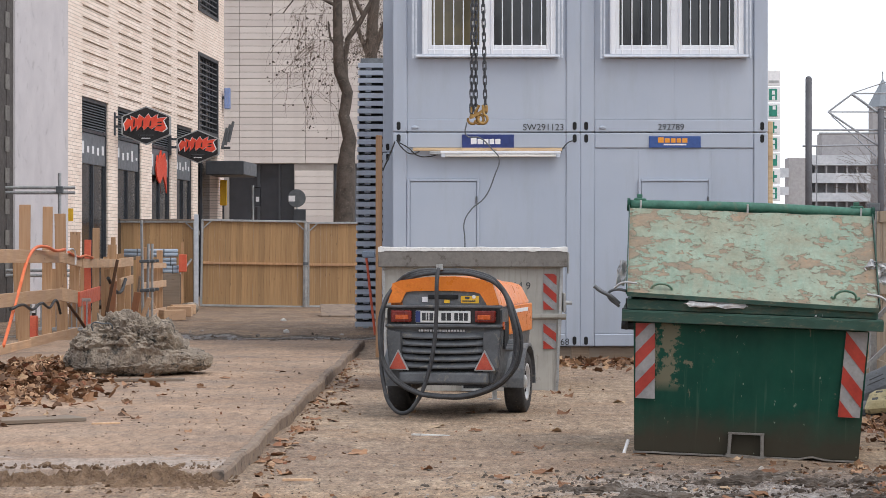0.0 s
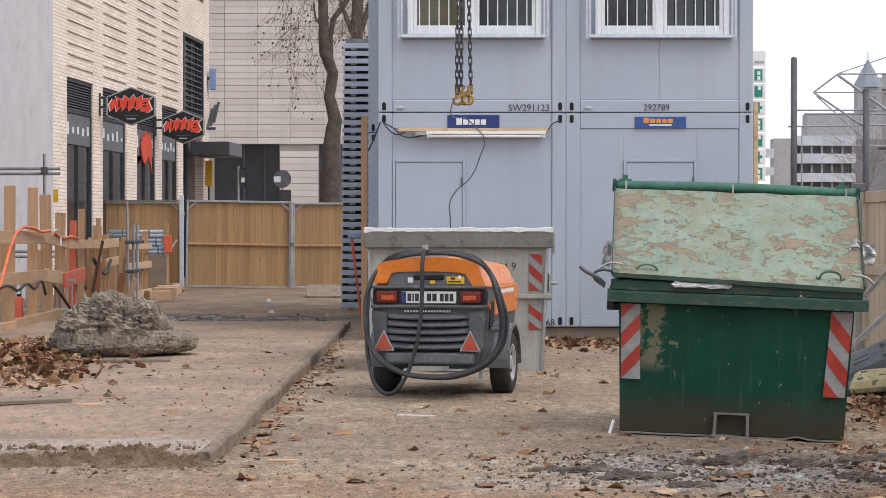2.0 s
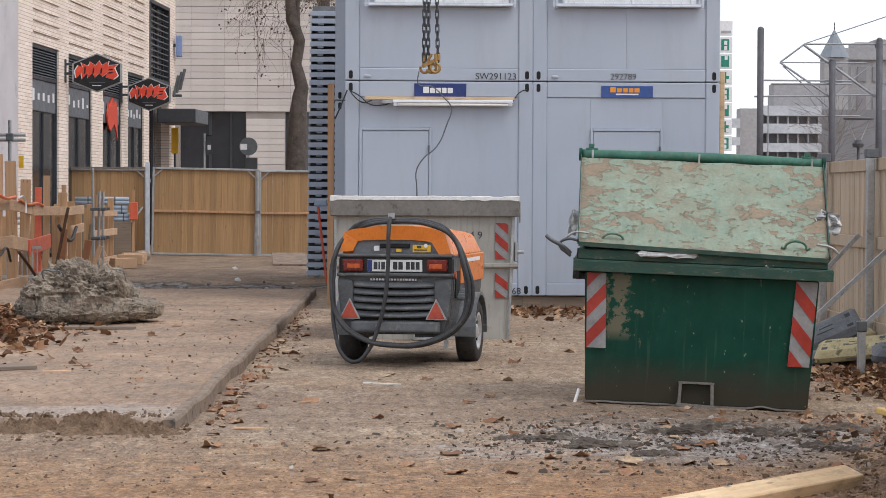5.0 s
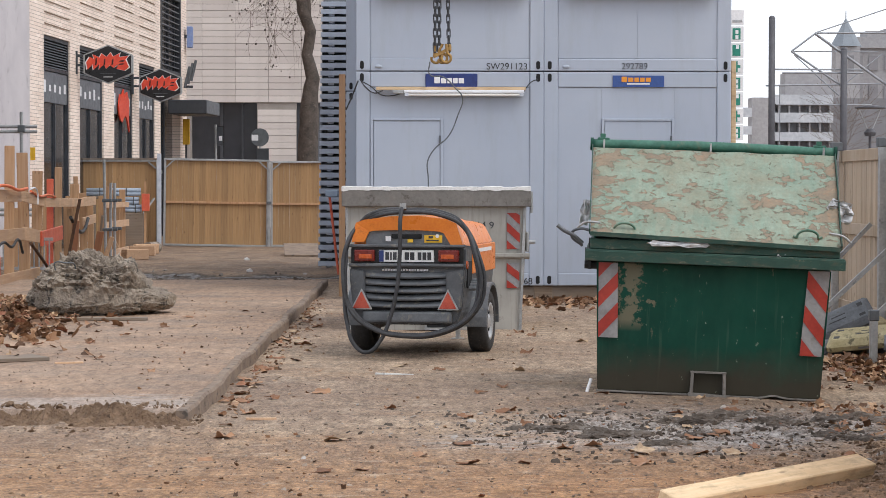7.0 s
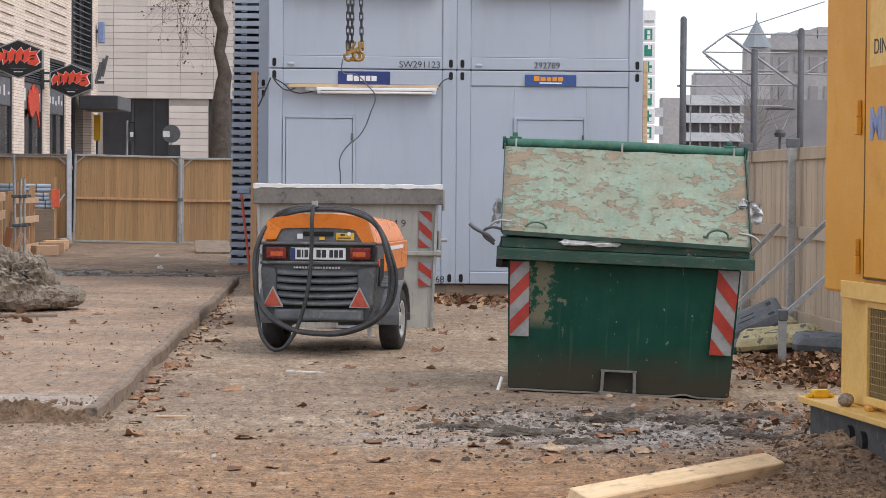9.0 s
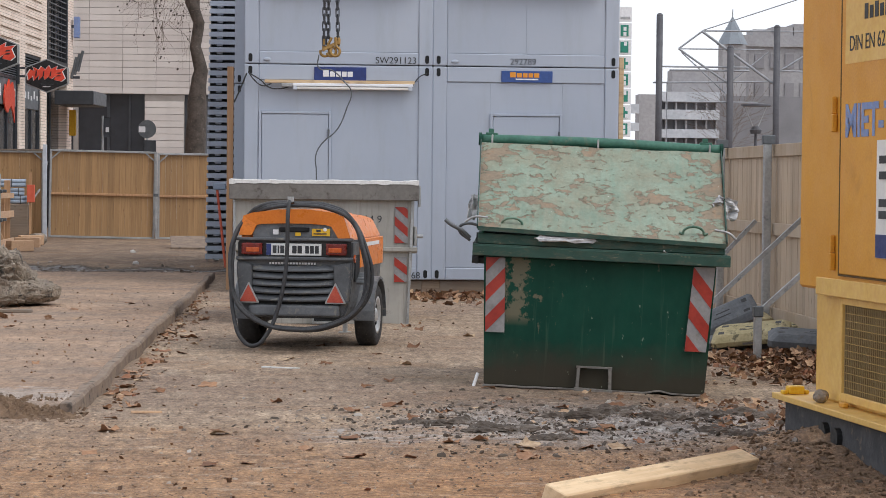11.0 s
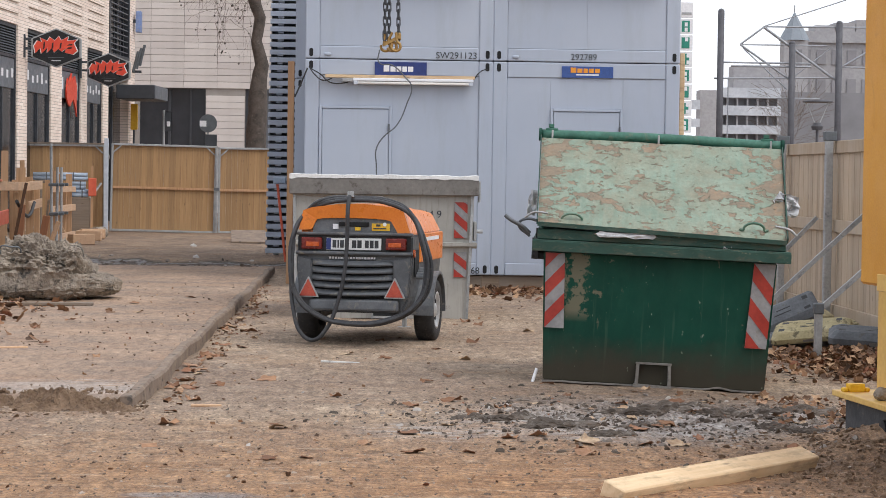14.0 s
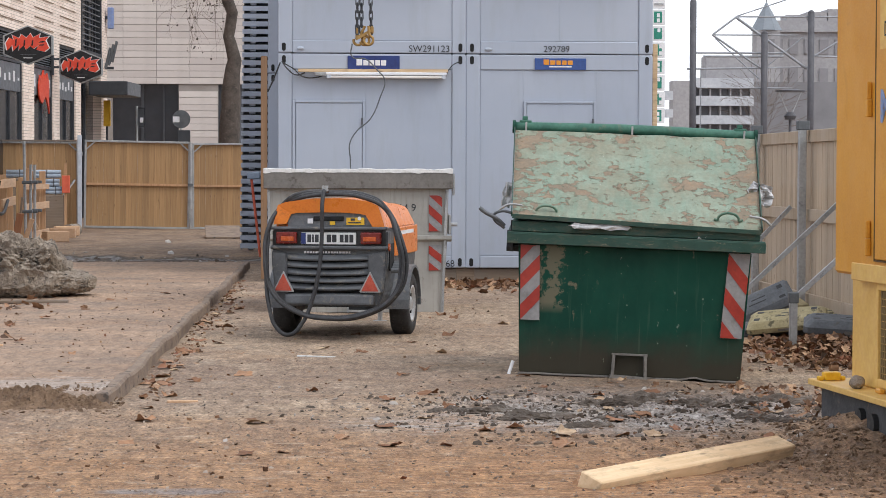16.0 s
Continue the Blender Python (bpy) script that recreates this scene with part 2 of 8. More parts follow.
    damp = n.ramp(n.math("MULTIPLY", n.math("SUBTRACT", far, 34.5), 0.2), [(0.0, 0.0), (0.5, 0.8)])
    col = n.mix(damp, col, n.mix(n.ramp(n.noise(2.5, 7, 0.7, n.stretch(0.6, 0.25, 1)), [(0.4, 0.0), (0.62, 1.0)]), srgb("655243"), srgb("8d7762")))
    rut = n.math("ABSOLUTE", n.math("SUBTRACT", n.math("ADD", n.axis(1), n.math("MULTIPLY", n.noise(0.5, 6, 0.7, n.stretch(1.6, 0.3, 1)), 6.0)), 40.5))
    wet = n.ramp(rut, [(0.4, 1.0), (1.1, 0.0)])
    col = n.mix(n.math("MULTIPLY", wet, 0.85), col, srgb("3d3733"))
    # pale grey along the rut's middle: the water's sky sheen put into colour
    sky_sheen = n.ramp(rut, [(0.1, 0.7), (0.3, 0.0)])
    col = n.mix(sky_sheen, col, srgb("8b8b8c"))
    # rusty brown film, thin in places, and pale dried mud smears drawn out across the way
    rusty = n.ramp(n.noise(0.8, 7, 0.7, n.stretch(0.7, 1.5, 1)), [(0.52, 0.0), (0.68, 0.4)])
    col = n.mix(rusty, col, srgb("9d7550"))
    smear = n.ramp(n.noise(3.0, 9, 0.78, n.stretch(0.7, 2.2, 1)), [(0.56, 0.0), (0.64, 0.55)])
    col = n.mix(smear, col, srgb("c3b29d"))
    scuff = n.ramp(n.noise(4.5, 9, 0.8, n.stretch(0.9, 2.0, 1)), [(0.56, 0.0), (0.66, 0.65)])
    col = n.mix(scuff, col, srgb("5d4b3e"))
    grit = n.ramp(n.voronoi(55, out="Color"), [(0.0, 0.2), (1.0, 0.82)])
    col = n.mix(0.5, col, grit, "OVERLAY")
    col = n.mix(0.34, col, n.ramp(n.noise(60, 6, 0.75, n.stretch(1, 0.5, 1)), [(0.36, 0.14), (0.64, 0.9)]), "OVERLAY")
    col = n.mix(0.32, col, n.ramp(n.noise(13, 7, 0.72, n.stretch(1, 0.3, 1)), [(0.38, 0.12), (0.62, 0.84)]), "OVERLAY")
    specks = n.ramp(n.noise(24, 3, 0.8), [(0.66, 0.0), (0.72, 0.7)])
    col = n.mix(specks, col, srgb("493f37"))
    pale = n.ramp(n.noise(31, 4, 0.8), [(0.66, 0.0), (0.7, 0.7)])
    col = n.mix(pale, col, srgb("cdbca4"))
    n.bump(n.math("ADD", fine, n.math("MULTIPLY", n.noise(9, 6, 0.7), 1.4)), 1.0, 0.024)
    M["ground"] = n.done(col, n.ramp(mid, [(0.3, 0.72), (0.7, 0.95)]))

    n = Nodes("dusty_slab")
    mid, fine = n.noise(1.5, 7, 0.65), n.noise(45, 6, 0.7, n.stretch(1, 0.5, 1))
    col = n.mix(n.ramp(n.noise(0.5, 5), [(0.35, 0.0), (0.65, 1.0)]), srgb("8c7461"), srgb("a98f78"))
    col = n.mix(n.ramp(mid, [(0.42, 0.0), (0.68, 0.6)]), col, srgb("756a61"))
    pale = n.math("LESS_THAN", n.math("ADD", n.axis(1), n.math("MULTIPLY", n.noise(2.0, 7, 0.75, n.stretch(0.5, 2, 1)), 3.2)), 16.3)
    col = n.mix(n.math("MULTIPLY", pale, 0.45), col, srgb("aba5a0"))
    col = n.mix(n.ramp(n.noise(7, 8, 0.75, n.stretch(2.4, 0.8, 1)), [(0.5, 0.0), (0.66, 0.5)]), col, srgb("6a5b50"))
    col = n.mix(n.ramp(n.noise(11, 8, 0.75, n.stretch(2.4, 0.8, 1)), [(0.56, 0.0), (0.7, 0.5)]), col, srgb("bba996"))
    wet = n.ramp(n.noise(0.55, 6, 0.7, n.stretch(0.25, 1.4, 1)), [(0.56, 0.0), (0.68, 0.3)])
    col = n.mix(wet, col, srgb("6a5d52"))
    col = n.mix(n.ramp(n.noise(0.9, 7, 0.7, n.stretch(0.7, 1.5, 1)), [(0.48, 0.0), (0.66, 0.45)]), col, srgb("9a7a60"))
    col = n.mix(0.34, col, n.ramp(fine, [(0.36, 0.17), (0.64, 0.87)]), "OVERLAY")
    col = n.mix(0.26, col, n.ramp(n.noise(12, 7, 0.72, n.stretch(1, 0.3, 1)), [(0.38, 0.14), (0.62, 0.86)]), "OVERLAY")
    col = n.mix(n.ramp(n.noise(20, 3, 0.8), [(0.67, 0.0), (0.72, 0.6)]), col, srgb("4c4038"))
    col = n.mix(n.ramp(n.noise(33, 4, 0.8), [(0.67, 0.0), (0.71, 0.6)]), col, srgb("c6bbae"))
    n.bump(n.math("ADD", fine, n.noise(8, 6, 0.7)), 0.8, 0.012)
    M["slab"] = n.done(col, 0.88)

    M["kerb"] = plain("concrete_kerb", "76665a", "8d7b6a", 4, 0.85, 0, 0.6, 50, 0.01, "3c3936", 0.5)
    M["concrete"] = plain("rough_concrete", "83776b", "a59888", 4, 0.95, 0, 1.0, 26, 0.05, "4f4b45", 0.7)
    M["mud"] = plain("dark_mud", "4b423a", "6d6258", 7, 0.9, 0, 1.0, 40, 0.02, "8d8882", 0.4)
    M["soil"] = plain("heaped_soil", "6b5542", "8d745d", 9, 0.95, 0, 1.0, 60, 0.03, "4a3b2e", 0.5)
    # office containers
    n = Nodes("container_paint")
    n1 = n.noise(0.8, 5)
    col = n.mix(n.ramp(n1, [(0.3, 0.0), (0.7, 1.0)]), srgb("a2abba"), srgb("abb3c0"))
    dirt = n.ramp(n.noise(1.6, 7, 0.7, n.stretch(3, 3, 0.5)), [(0.5, 0.0), (0.75, 0.35)])
    col = n.mix(dirt, col, srgb("949a9f"))
    n.bump(n.noise(7, 3), 0.05, 0.01)
    M["cont"] = n.done(col, 0.42)
    M["pvc"] = plain("white_plastic", "dcdfe6", "e8eaee", 3, 0.35, 0, 0.02)
    M["rail_white"] = plain("galvanised_white", "b9c0cb", "cdd2da", 8, 0.4, 0.2, 0.05)
    n = Nodes("window_glass")
    M["glass"] = n.done((0.02, 0.022, 0.025, 1), 0.04, 0.0, Specular_IOR_Level=0.7)
    n = Nodes("blind_glass")
    M["glass_warm"] = n.done(n.mix(n.ramp(n.noise(2.0, 3), [(0.4, 0.0), (0.6, 1.0)]), srgb("4d4736"), srgb("5d563f")), 0.06, 0.0, Specular_IOR_Level=0.6)
    M["blue"] = plain("blue_label", "1e2d63", "263a78", 6, 0.4)
    M["blue2"] = plain("faded_blue_label", "2f4a86", "34528f", 6, 0.45)
    M["white"] = plain("white_marking", "d9d9dc", "e9e9ea", 8, 0.5)
    M["orange_mark"] = plain("orange_marking", "d88a2a", "e39a35", 8, 0.5)
    M["ink"] = plain("dark_stencil", "2a2c30", "3a3d42", 8, 0.6)
    n = Nodes("tube_plastic")
    M["lamp_tube"] = n.done(srgb("f0eee8"), 0.3)
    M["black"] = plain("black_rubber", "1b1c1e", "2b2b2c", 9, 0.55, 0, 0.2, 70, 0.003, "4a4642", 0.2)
    # near-black: the shade inside openings put into the colour
    M["hole"] = plain("opening_shade", "0d0e10", "15171a", 4, 0.8)
    # green skip
    n = Nodes("dark_green_paint")
    col = n.mix(n.ramp(n.noise(1.6, 5), [(0.35, 0.0), (0.65, 1.0)]), srgb("04352a"), srgb("084335"))
    col = n.mix(n.ramp(n.noise(2.4, 7, 0.7, n.stretch(1.4, 1.4, 0.6)), [(0.46, 0.0), (0.7, 0.55)]), col, srgb("1d4a3c"))
    scr = n.ramp(n.noise(7, 9, 0.75, n.stretch(2.0, 2.0, 0.6), 0.6), [(0.64, 0.0), (0.68, 0.8)])
    col = n.mix(scr, col, srgb("6d6656"))
    run = n.ramp(n.noise(3.0, 5, 0.6, n.stretch(9, 9, 0.35)), [(0.6, 0.0), (0.75, 0.4)])
    low = n.ramp(n.axis(2), [(0.05, 1.0), (0.8, 0.25)])
    col = n.mix(n.math("MULTIPLY", run, low), col, srgb("6b7a6a"))
    mudz = n.ramp(n.math("ADD", n.axis(2), n.math("MULTIPLY", n.noise(3.5, 6, 0.7), 0.32)), [(0.27, 1.0), (0.5, 0.0)])
    col = n.mix(n.math("MULTIPLY", mudz, 0.88), col, srgb("3b332a"))
    flake = n.ramp(n.math("ADD", n.noise(6, 8, 0.72), n.math("MULTIPLY", n.math("ABSOLUTE", n.math("ADD", n.axis(0), 0.58)), -0.62)), [(0.44, 0.0), (0.47, 1.0)])
    band = n.ramp(n.axis(2), [(0.42, 0.0), (0.5, 1.0)])
    col = n.mix(n.math("MULTIPLY", n.math("MULTIPLY", flake, band), 0.85), col, srgb("6f6a58"))
    n.bump(n.noise(14, 6, 0.6), 0.12, 0.01)
    nick = n.ramp(n.noise(30, 4, 0.6, n.stretch(1, 1, 0.5)), [(0.7, 0.0), (0.72, 0.7)])
    col = n.mix(nick, col, srgb("8d9788"))
    M["green"] = n.done(col, n.ramp(n.noise(5, 5), [(0.3, 0.45), (0.7, 0.68)]), Specular_IOR_Level=0.22)
    n = Nodes("peeling_green_paint")
    col = n.mix(n.ramp(n.noise(2.2, 6, 0.65), [(0.35, 0.0), (0.65, 1.0)]), srgb("6d8474"), srgb("889988"))
    col = n.mix(n.ramp(n.noise(3.0, 6, 0.7, n.stretch(6, 0.7, 0.7)), [(0.42, 0.0), (0.66, 0.7)]), col, srgb("8b9180"))
    col = n.mix(n.ramp(n.noise(2.6, 8, 0.75), [(0.44, 0.0), (0.66, 0.75)]), col, srgb("857e69"))
    col = n.mix(n.ramp(n.noise(6.0, 8, 0.75, n.stretch(2.5, 0.9, 0.9)), [(0.5, 0.0), (0.68, 0.5)]), col, srgb("6c7060"))
    # more paint gone at the flanks and across the lower middle
    flank = n.math("MULTIPLY", n.ramp(n.math("ABSOLUTE", n.axis(0)), [(0.55, 0.0), (0.9, 1.0)]), 0.1)
    belt = n.math("MULTIPLY", n.ramp(n.math("ABSOLUTE", n.math("SUBTRACT", n.axis(2), 1.3)), [(0.0, 1.0), (0.3, 0.0)]), 0.05)
    wear = n.math("ADD", flank, belt)
    big = n.math("ADD", n.noise(4.6, 9, 0.64, n.stretch(0.85, 1.1, 1.1), 0.25), wear)
    small = n.math("ADD", n.noise(11.0, 8, 0.62, n.stretch(0.85, 1.1, 1.1), 0.5), n.math("MULTIPLY", wear, 0.9))
    gone = n.math("MAXIMUM", n.ramp(big, [(0.61, 0.0), (0.62, 1.0)]), n.ramp(small, [(0.615, 0.0), (0.625, 1.0)]))
    # dark outline round the flakes: their edge shadow put into the colour
    rim = n.math("MAXIMUM", n.ramp(big, [(0.59, 0.0), (0.61, 0.38)]), n.ramp(small, [(0.595, 0.0), (0.615, 0.38)]))
    under = n.mix(n.ramp(n.noise(7, 6, 0.7), [(0.4, 0.0), (0.62, 1.0)]), srgb("7a6a59"), srgb("8e7963"))
    under = n.mix(n.ramp(big, [(0.68, 0.0), (0.74, 0.7)]), under, srgb("99704f"))
    col = n.mix(rim, col, srgb("5f6a58"))
    col = n.mix(n.math("MULTIPLY", gone, 0.85), col, under)
    chip = n.ramp(n.noise(26, 6, 0.7, n.stretch(0.8, 1.1, 1.1), 0.5), [(0.64, 0.0), (0.655, 0.85)])
    col = n.mix(chip, col, srgb("6c6450"))
    lime = n.ramp(n.noise(38, 3, 0.6), [(0.735, 0.0), (0.745, 0.9)])
    col = n.mix(lime, col, srgb("c9cdc4"))
    col = n.mix(0.2, col, n.ramp(n.noise(40, 6, 0.75), [(0.35, 0.2), (0.65, 0.8)]), "OVERLAY")
    n.bump(n.math("MULTIPLY", n.math("ADD", gone, chip), -1.0), 0.9, 0.005)
    M["peel"] = n.done(col, 0.66)
    M["pipe_green"] = plain("green_pipe_paint", "215546", "3a6c5b", 5, 0.55, 0, 0.2, 40, 0.003, "5b6a58", 0.45)
    n = Nodes("scuffed_rim_paint")
    col = n.mix(n.ramp(n.noise(4, 6, 0.65), [(0.35, 0.0), (0.65, 1.0)]), srgb("1b3d34"), srgb("2b4d43"))
    col = n.mix(n.ramp(n.noise(5, 9, 0.75, n.stretch(1.2, 2, 3), 0.4), [(0.5, 0.0), (0.62, 0.75)]), col, srgb("4a4f42"))
    col = n.mix(n.ramp(n.noise(13, 8, 0.75, n.stretch(1, 2, 3)), [(0.6, 0.0), (0.66, 0.85)]), col, srgb("7b7763"))
    n.bump(n.noise(25, 6, 0.7), 0.35, 0.01)
    M["rim_green"] = n.done(col, 0.72)
    M["pale_green"] = plain("scuffed_green_edge", "2a5a49", "6f8a78", 9, 0.5, 0, 0.1, 40, 0.003, "8a8069", 0.4)
    M["red"] = plain("red_reflective", "8f2a20", "a0362a", 6, 0.4, 0, 0.05, 40, 0.002, "6e3a30", 0.2)
    M["refl_white"] = plain("white_reflective", "7d7d80", "909090", 6, 0.5, 0, 0.05, 40, 0.002, "77736b", 0.3)
    # grey skip
    n = Nodes("weathered_grey_steel")
    col = n.mix(n.ramp(n.noise(1.8, 6), [(0.35, 0.0), (0.65, 1.0)]), srgb("95938d"), srgb("aeaba4"))
    run = n.ramp(n.noise(3.2, 6, 0.65, n.stretch(7, 7, 0.5)), [(0.5, 0.0), (0.75, 0.55)])
    col = n.mix(run, col, srgb("6a645b"))
    col = n.mix(n.ramp(n.noise(5, 8, 0.72), [(0.6, 0.0), (0.68, 0.5)]), col, srgb("5a5048"))
    col = n.mix(n.ramp(n.noise(3.4, 6, 0.7, n.stretch(5, 5, 0.8)), [(0.62, 0.0), (0.72, 0.6)]), col, srgb("a39d92"))
    n.bump(n.noise(16, 6), 0.15, 0.01)
    M["grey_steel"] = n.done(col, 0.6, 0.15)
    M["grey_dark"] = plain("dark_grey_steel", "6a6763", "7b7772", 4, 0.6, 0.1, 0.2, 30, 0.01, "4c443d", 0.5)
    M["rim_pale"] = plain("cement_crust", "c9c8c6", "dcdbd8", 9, 0.9, 0, 0.8, 40, 0.01, "8f8c88", 0.3)
    M["alu"] = plain("galvanised_steel", "9b9d9e", "b3b4b4", 6, 0.45, 0.5, 0.1, 40, 0.003, "6f7274", 0.3)
    M["steel_dark"] = plain("dull_steel", "55595d", "6a6e71", 6, 0.5, 0.4, 0.1, 40, 0.003)
    # compressor
    M["c_orange"] = plain("orange_bodywork", "d9772a", "e38334", 4, 0.35, 0, 0.05, 60, 0.002, "a85f2c", 0.25)
    M["c_grey"] = plain("dark_grey_bodywork", "484b4f", "5d6064", 5, 0.5, 0, 0.1, 60, 0.003, "827d74", 0.45)
    M["c_grey2"] = plain("dusty_grey_bodywork", "53565a", "6c6f73", 6, 0.55, 0, 0.1, 60, 0.003, "88837a", 0.4)
    M["rubber"] = plain("tyre_rubber", "232325", "323131", 8, 0.8, 0, 0.4, 60, 0.004, "5c5348", 0.35)
    M["hose"] = plain("black_hose", "2a2b2e", "3c3d40", 9, 0.6, 0, 0.2, 60, 0.002, "5d5a55", 0.3)
    M["rimsteel"] = plain("silver_wheel_rim", "a9abad", "c3c4c5", 6, 0.4, 0.4, 0.05, 50, 0.002, "7b756c", 0.35)
    M["tail_red"] = plain("red_lens", "5f1510", "741d14", 9, 0.25)
    M["reflector"] = plain("faded_reflector", "a83f2e", "b8513c", 14, 0.35)
    M["tail_amber"] = plain("amber_lens", "b04a1c", "c05a24", 9, 0.25)
    M["plate"] = plain("number_plate_white", "d6d8d8", "e2e3e2", 5, 0.4)
    M["yellow_label"] = plain("yellow_label", "dba81f", "e8b932", 8, 0.5)
    # wood
    M["wood_gate"] = wood("larch_gate_boards", "a17e57", "bd986c")
    M["wood_rail"] = wood("rough_sawn_spruce", "c59b76", "e3bf9b", "y", grey="b3937a")
    M["wood_post"] = wood("rough_sawn_post", "a97e58", "cfa57c", "z", grey="a8886c")
    M["wood_beam"] = wood("fresh_squared_timber", "d3b48c", "eed6b2", "x", rnd=False, grey="b89a76")
    M["wood_fence"] = wood("weathered_hoarding", "b09c84", "cbb79e", "z", grey="b9ab9b")
    M["orange_wood"] = wood("reddish_board", "9a5f3f", "b5774f", "z", grey="8a6650")
    M["rust_bar"] = plain("rusty_bar", "4b3427", "60442f", 9, 0.85)
    M["wood_rot"] = wood("old_board", "6f5f50", "8d7b69", "x", grey="7a7066")
    # buildings
    n = Nodes("pale_brick")
    br = n.t.nodes.new("ShaderNodeTexBrick")
    cx = n.t.nodes.new("ShaderNodeCombineXYZ")
    n.link(n.axis(1), cx.inputs[0])
    n.link(n.axis(2), cx.inputs[1])
    n.link(cx.outputs[0], br.inputs["Vector"])
    br.inputs["Color1"].default_value, br.inputs["Color2"].default_value = srgb("ead6c8"), srgb("f8e9dd")
    br.inputs["Mortar"].default_value = srgb("a99c8e")
    br.inputs["Scale"].default_value, br.inputs["Mortar Size"].default_value = 1.0, 0.006
    br.inputs["Brick Width"].default_value, br.inputs["Row Height"].default_value = 0.42, 0.082
    col = n.mix(n.ramp(n.noise(0.7, 5), [(0.4, 0.0), (0.7, 0.25)]), br.outputs["Color"], srgb("b3a08c"))
    n.bump(br.outputs["Fac"], -0.4, 0.01)
    M["brick"] = n.done(col, 0.85)
    # darker brick tone: shadow lines of the raked grooves put into the colour
    M["brick_plain"] = plain("groove_shade_brick", "8d7c6b", "9f8f7e", 6, 0.85, 0, 0.4, 40, 0.01)
    M["render"] = plain("grey_plaster", "bdb8bb", "c8c3c5", 1.2, 0.85, 0, 0.1, 60, 0.004, "9b9698", 0.3)
    M["membrane"] = plain("brown_membrane", "3f3a38", "4f4946", 3, 0.7, 0, 0.3, 30, 0.01)
    M["dark_metal"] = plain("anthracite_metal", "33363b", "3f4247", 4, 0.5)
    M["panel_grey"] = plain("grey_shop_panel", "5e6268", "6a6e74", 3, 0.5)
    M["shop_glass"] = plain("dark_shop_glass", "2b2e33", "33363c", 2, 0.12)
    M["sign_black"] = plain("black_sign_face", "121315", "1b1c1f", 5, 0.35)
    M["sign_red"] = plain("red_sign_shape", "d4402c", "e2543a", 6, 0.4)
    n = Nodes("ribbed_cladding")
    col = n.mix(n.random(), srgb("c6bdb8"), srgb("d6cec8"))
    col = n.mix(n.ramp(n.noise(0.9, 5), [(0.4, 0.0), (0.7, 0.3)]), col, srgb("9b948d"))
    rib = n.math("FRACT", n.math("MULTIPLY", n.axis(2), 13.0))
    n.bump(rib, 0.25, 0.01)
    M["clad"] = n.done(col, 0.8)
    M["joint"] = plain("cladding_joint", "8d8680", "97908a", 3, 0.9)
    # far concrete, windows and decks paled: distance haze put into their colour
    M["concrete_far"] = plain("hazed_concrete", "9a989a", "a5a3a4", 0.4, 0.9, 0, 0.1, 3, 0.02)
    M["far_window"] = plain("hazed_far_window", "868487", "918f92", 0.4, 0.7)
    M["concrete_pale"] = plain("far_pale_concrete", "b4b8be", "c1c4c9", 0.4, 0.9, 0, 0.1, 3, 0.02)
    M["far_dark"] = plain("hazed_dark_deck", "7d7c7f", "878689", 0.4, 0.9)
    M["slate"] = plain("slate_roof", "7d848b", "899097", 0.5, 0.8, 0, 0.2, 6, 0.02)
    M["pole"] = plain("dark_grey_pole", "4c4c51", "58585d", 5, 0.6)
    M["catenary"] = plain("grey_tube", "8d9197", "9da1a6", 5, 0.5, 0.2)
    M["sign_green"] = plain("green_sign_shape", "1f7a68", "2a8874", 5, 0.5)
    M["bark"] = plain("plane_bark", "423b36", "5c534c", 5, 0.9, 0, 0.8, 25, 0.02, "746a60", 0.35)
    M["twig"] = plain("twig_bark", "5d5148", "75685d", 8, 0.9)
    M["cat_yellow"] = plain("yellow_machine_paint", "c98d2c", "d59a38", 1.2, 0.45, 0, 0.03, 90, 0.003, "b98434", 0.2)
    M["cat_pale"] = plain("pale_yellow_paint", "d2a85a", "dbb468", 2, 0.5, 0, 0.08, 30, 0.003)
    M["mesh_dark"] = plain("filter_mat", "594b39", "6b5c47", 40, 0.9, 0, 0.6, 90, 0.01)
    M["tar"] = plain("dark_plinth", "3a3b3e", "4d4d4f", 4, 0.8, 0, 0.4, 30, 0.01, "7f6f60", 0.4)
    # dark brown for the shade in the cabinet's door gaps
    M["gap_brown"] = plain("door_gap_shade", "4a3615", "5a431c", 6, 0.8)
    M["text_blue"] = plain("blue_lettering", "6f83b4", "8196c0", 14, 0.6, 0, 0.1, 40, 0.003, "a8935a", 0.5)
    M["text_grey"] = plain("grey_lettering", "7d6a44", "8a754c", 6, 0.6)
    M["brass"] = plain("worn_gold_hook", "8d6f40", "ad8b52", 9, 0.45, 0.4, 0.2, 40, 0.004, "6d573a", 0.5)
    M["chain"] = plain("blackened_chain", "3c3e42", "5a5d62", 9, 0.45, 0.6, 0.1, 40, 0.002)
    M["foot_grey"] = plain("grey_recycled_plastic", "54575b", "686b6f", 5, 0.8, 0, 0.3, 40, 0.006, "55504a", 0.3)
    M["foot_yellow"] = plain("faded_yellow_plastic", "968b66", "aa9e7c", 5, 0.8, 0, 0.3, 40, 0.006, "5f5944", 0.8)
    M["pipe_blue"] = plain("blue_grey_pipe", "8d9cae", "9eabb9", 5, 0.4)
    M["orange_hose"] = plain("orange_hose", "d9673c", "e27a4c", 6, 0.5)
    M["barrier_red"] = plain("red_barrier", "c8553c", "d5694c", 6, 0.5, 0, 0.1, 40, 0.002, "a5583f", 0.4)
    M["plastic_bag"] = plain("grey_foil", "9a9c9f", "c9cacb", 12, 0.45)
    n = Nodes("dead_leaf")
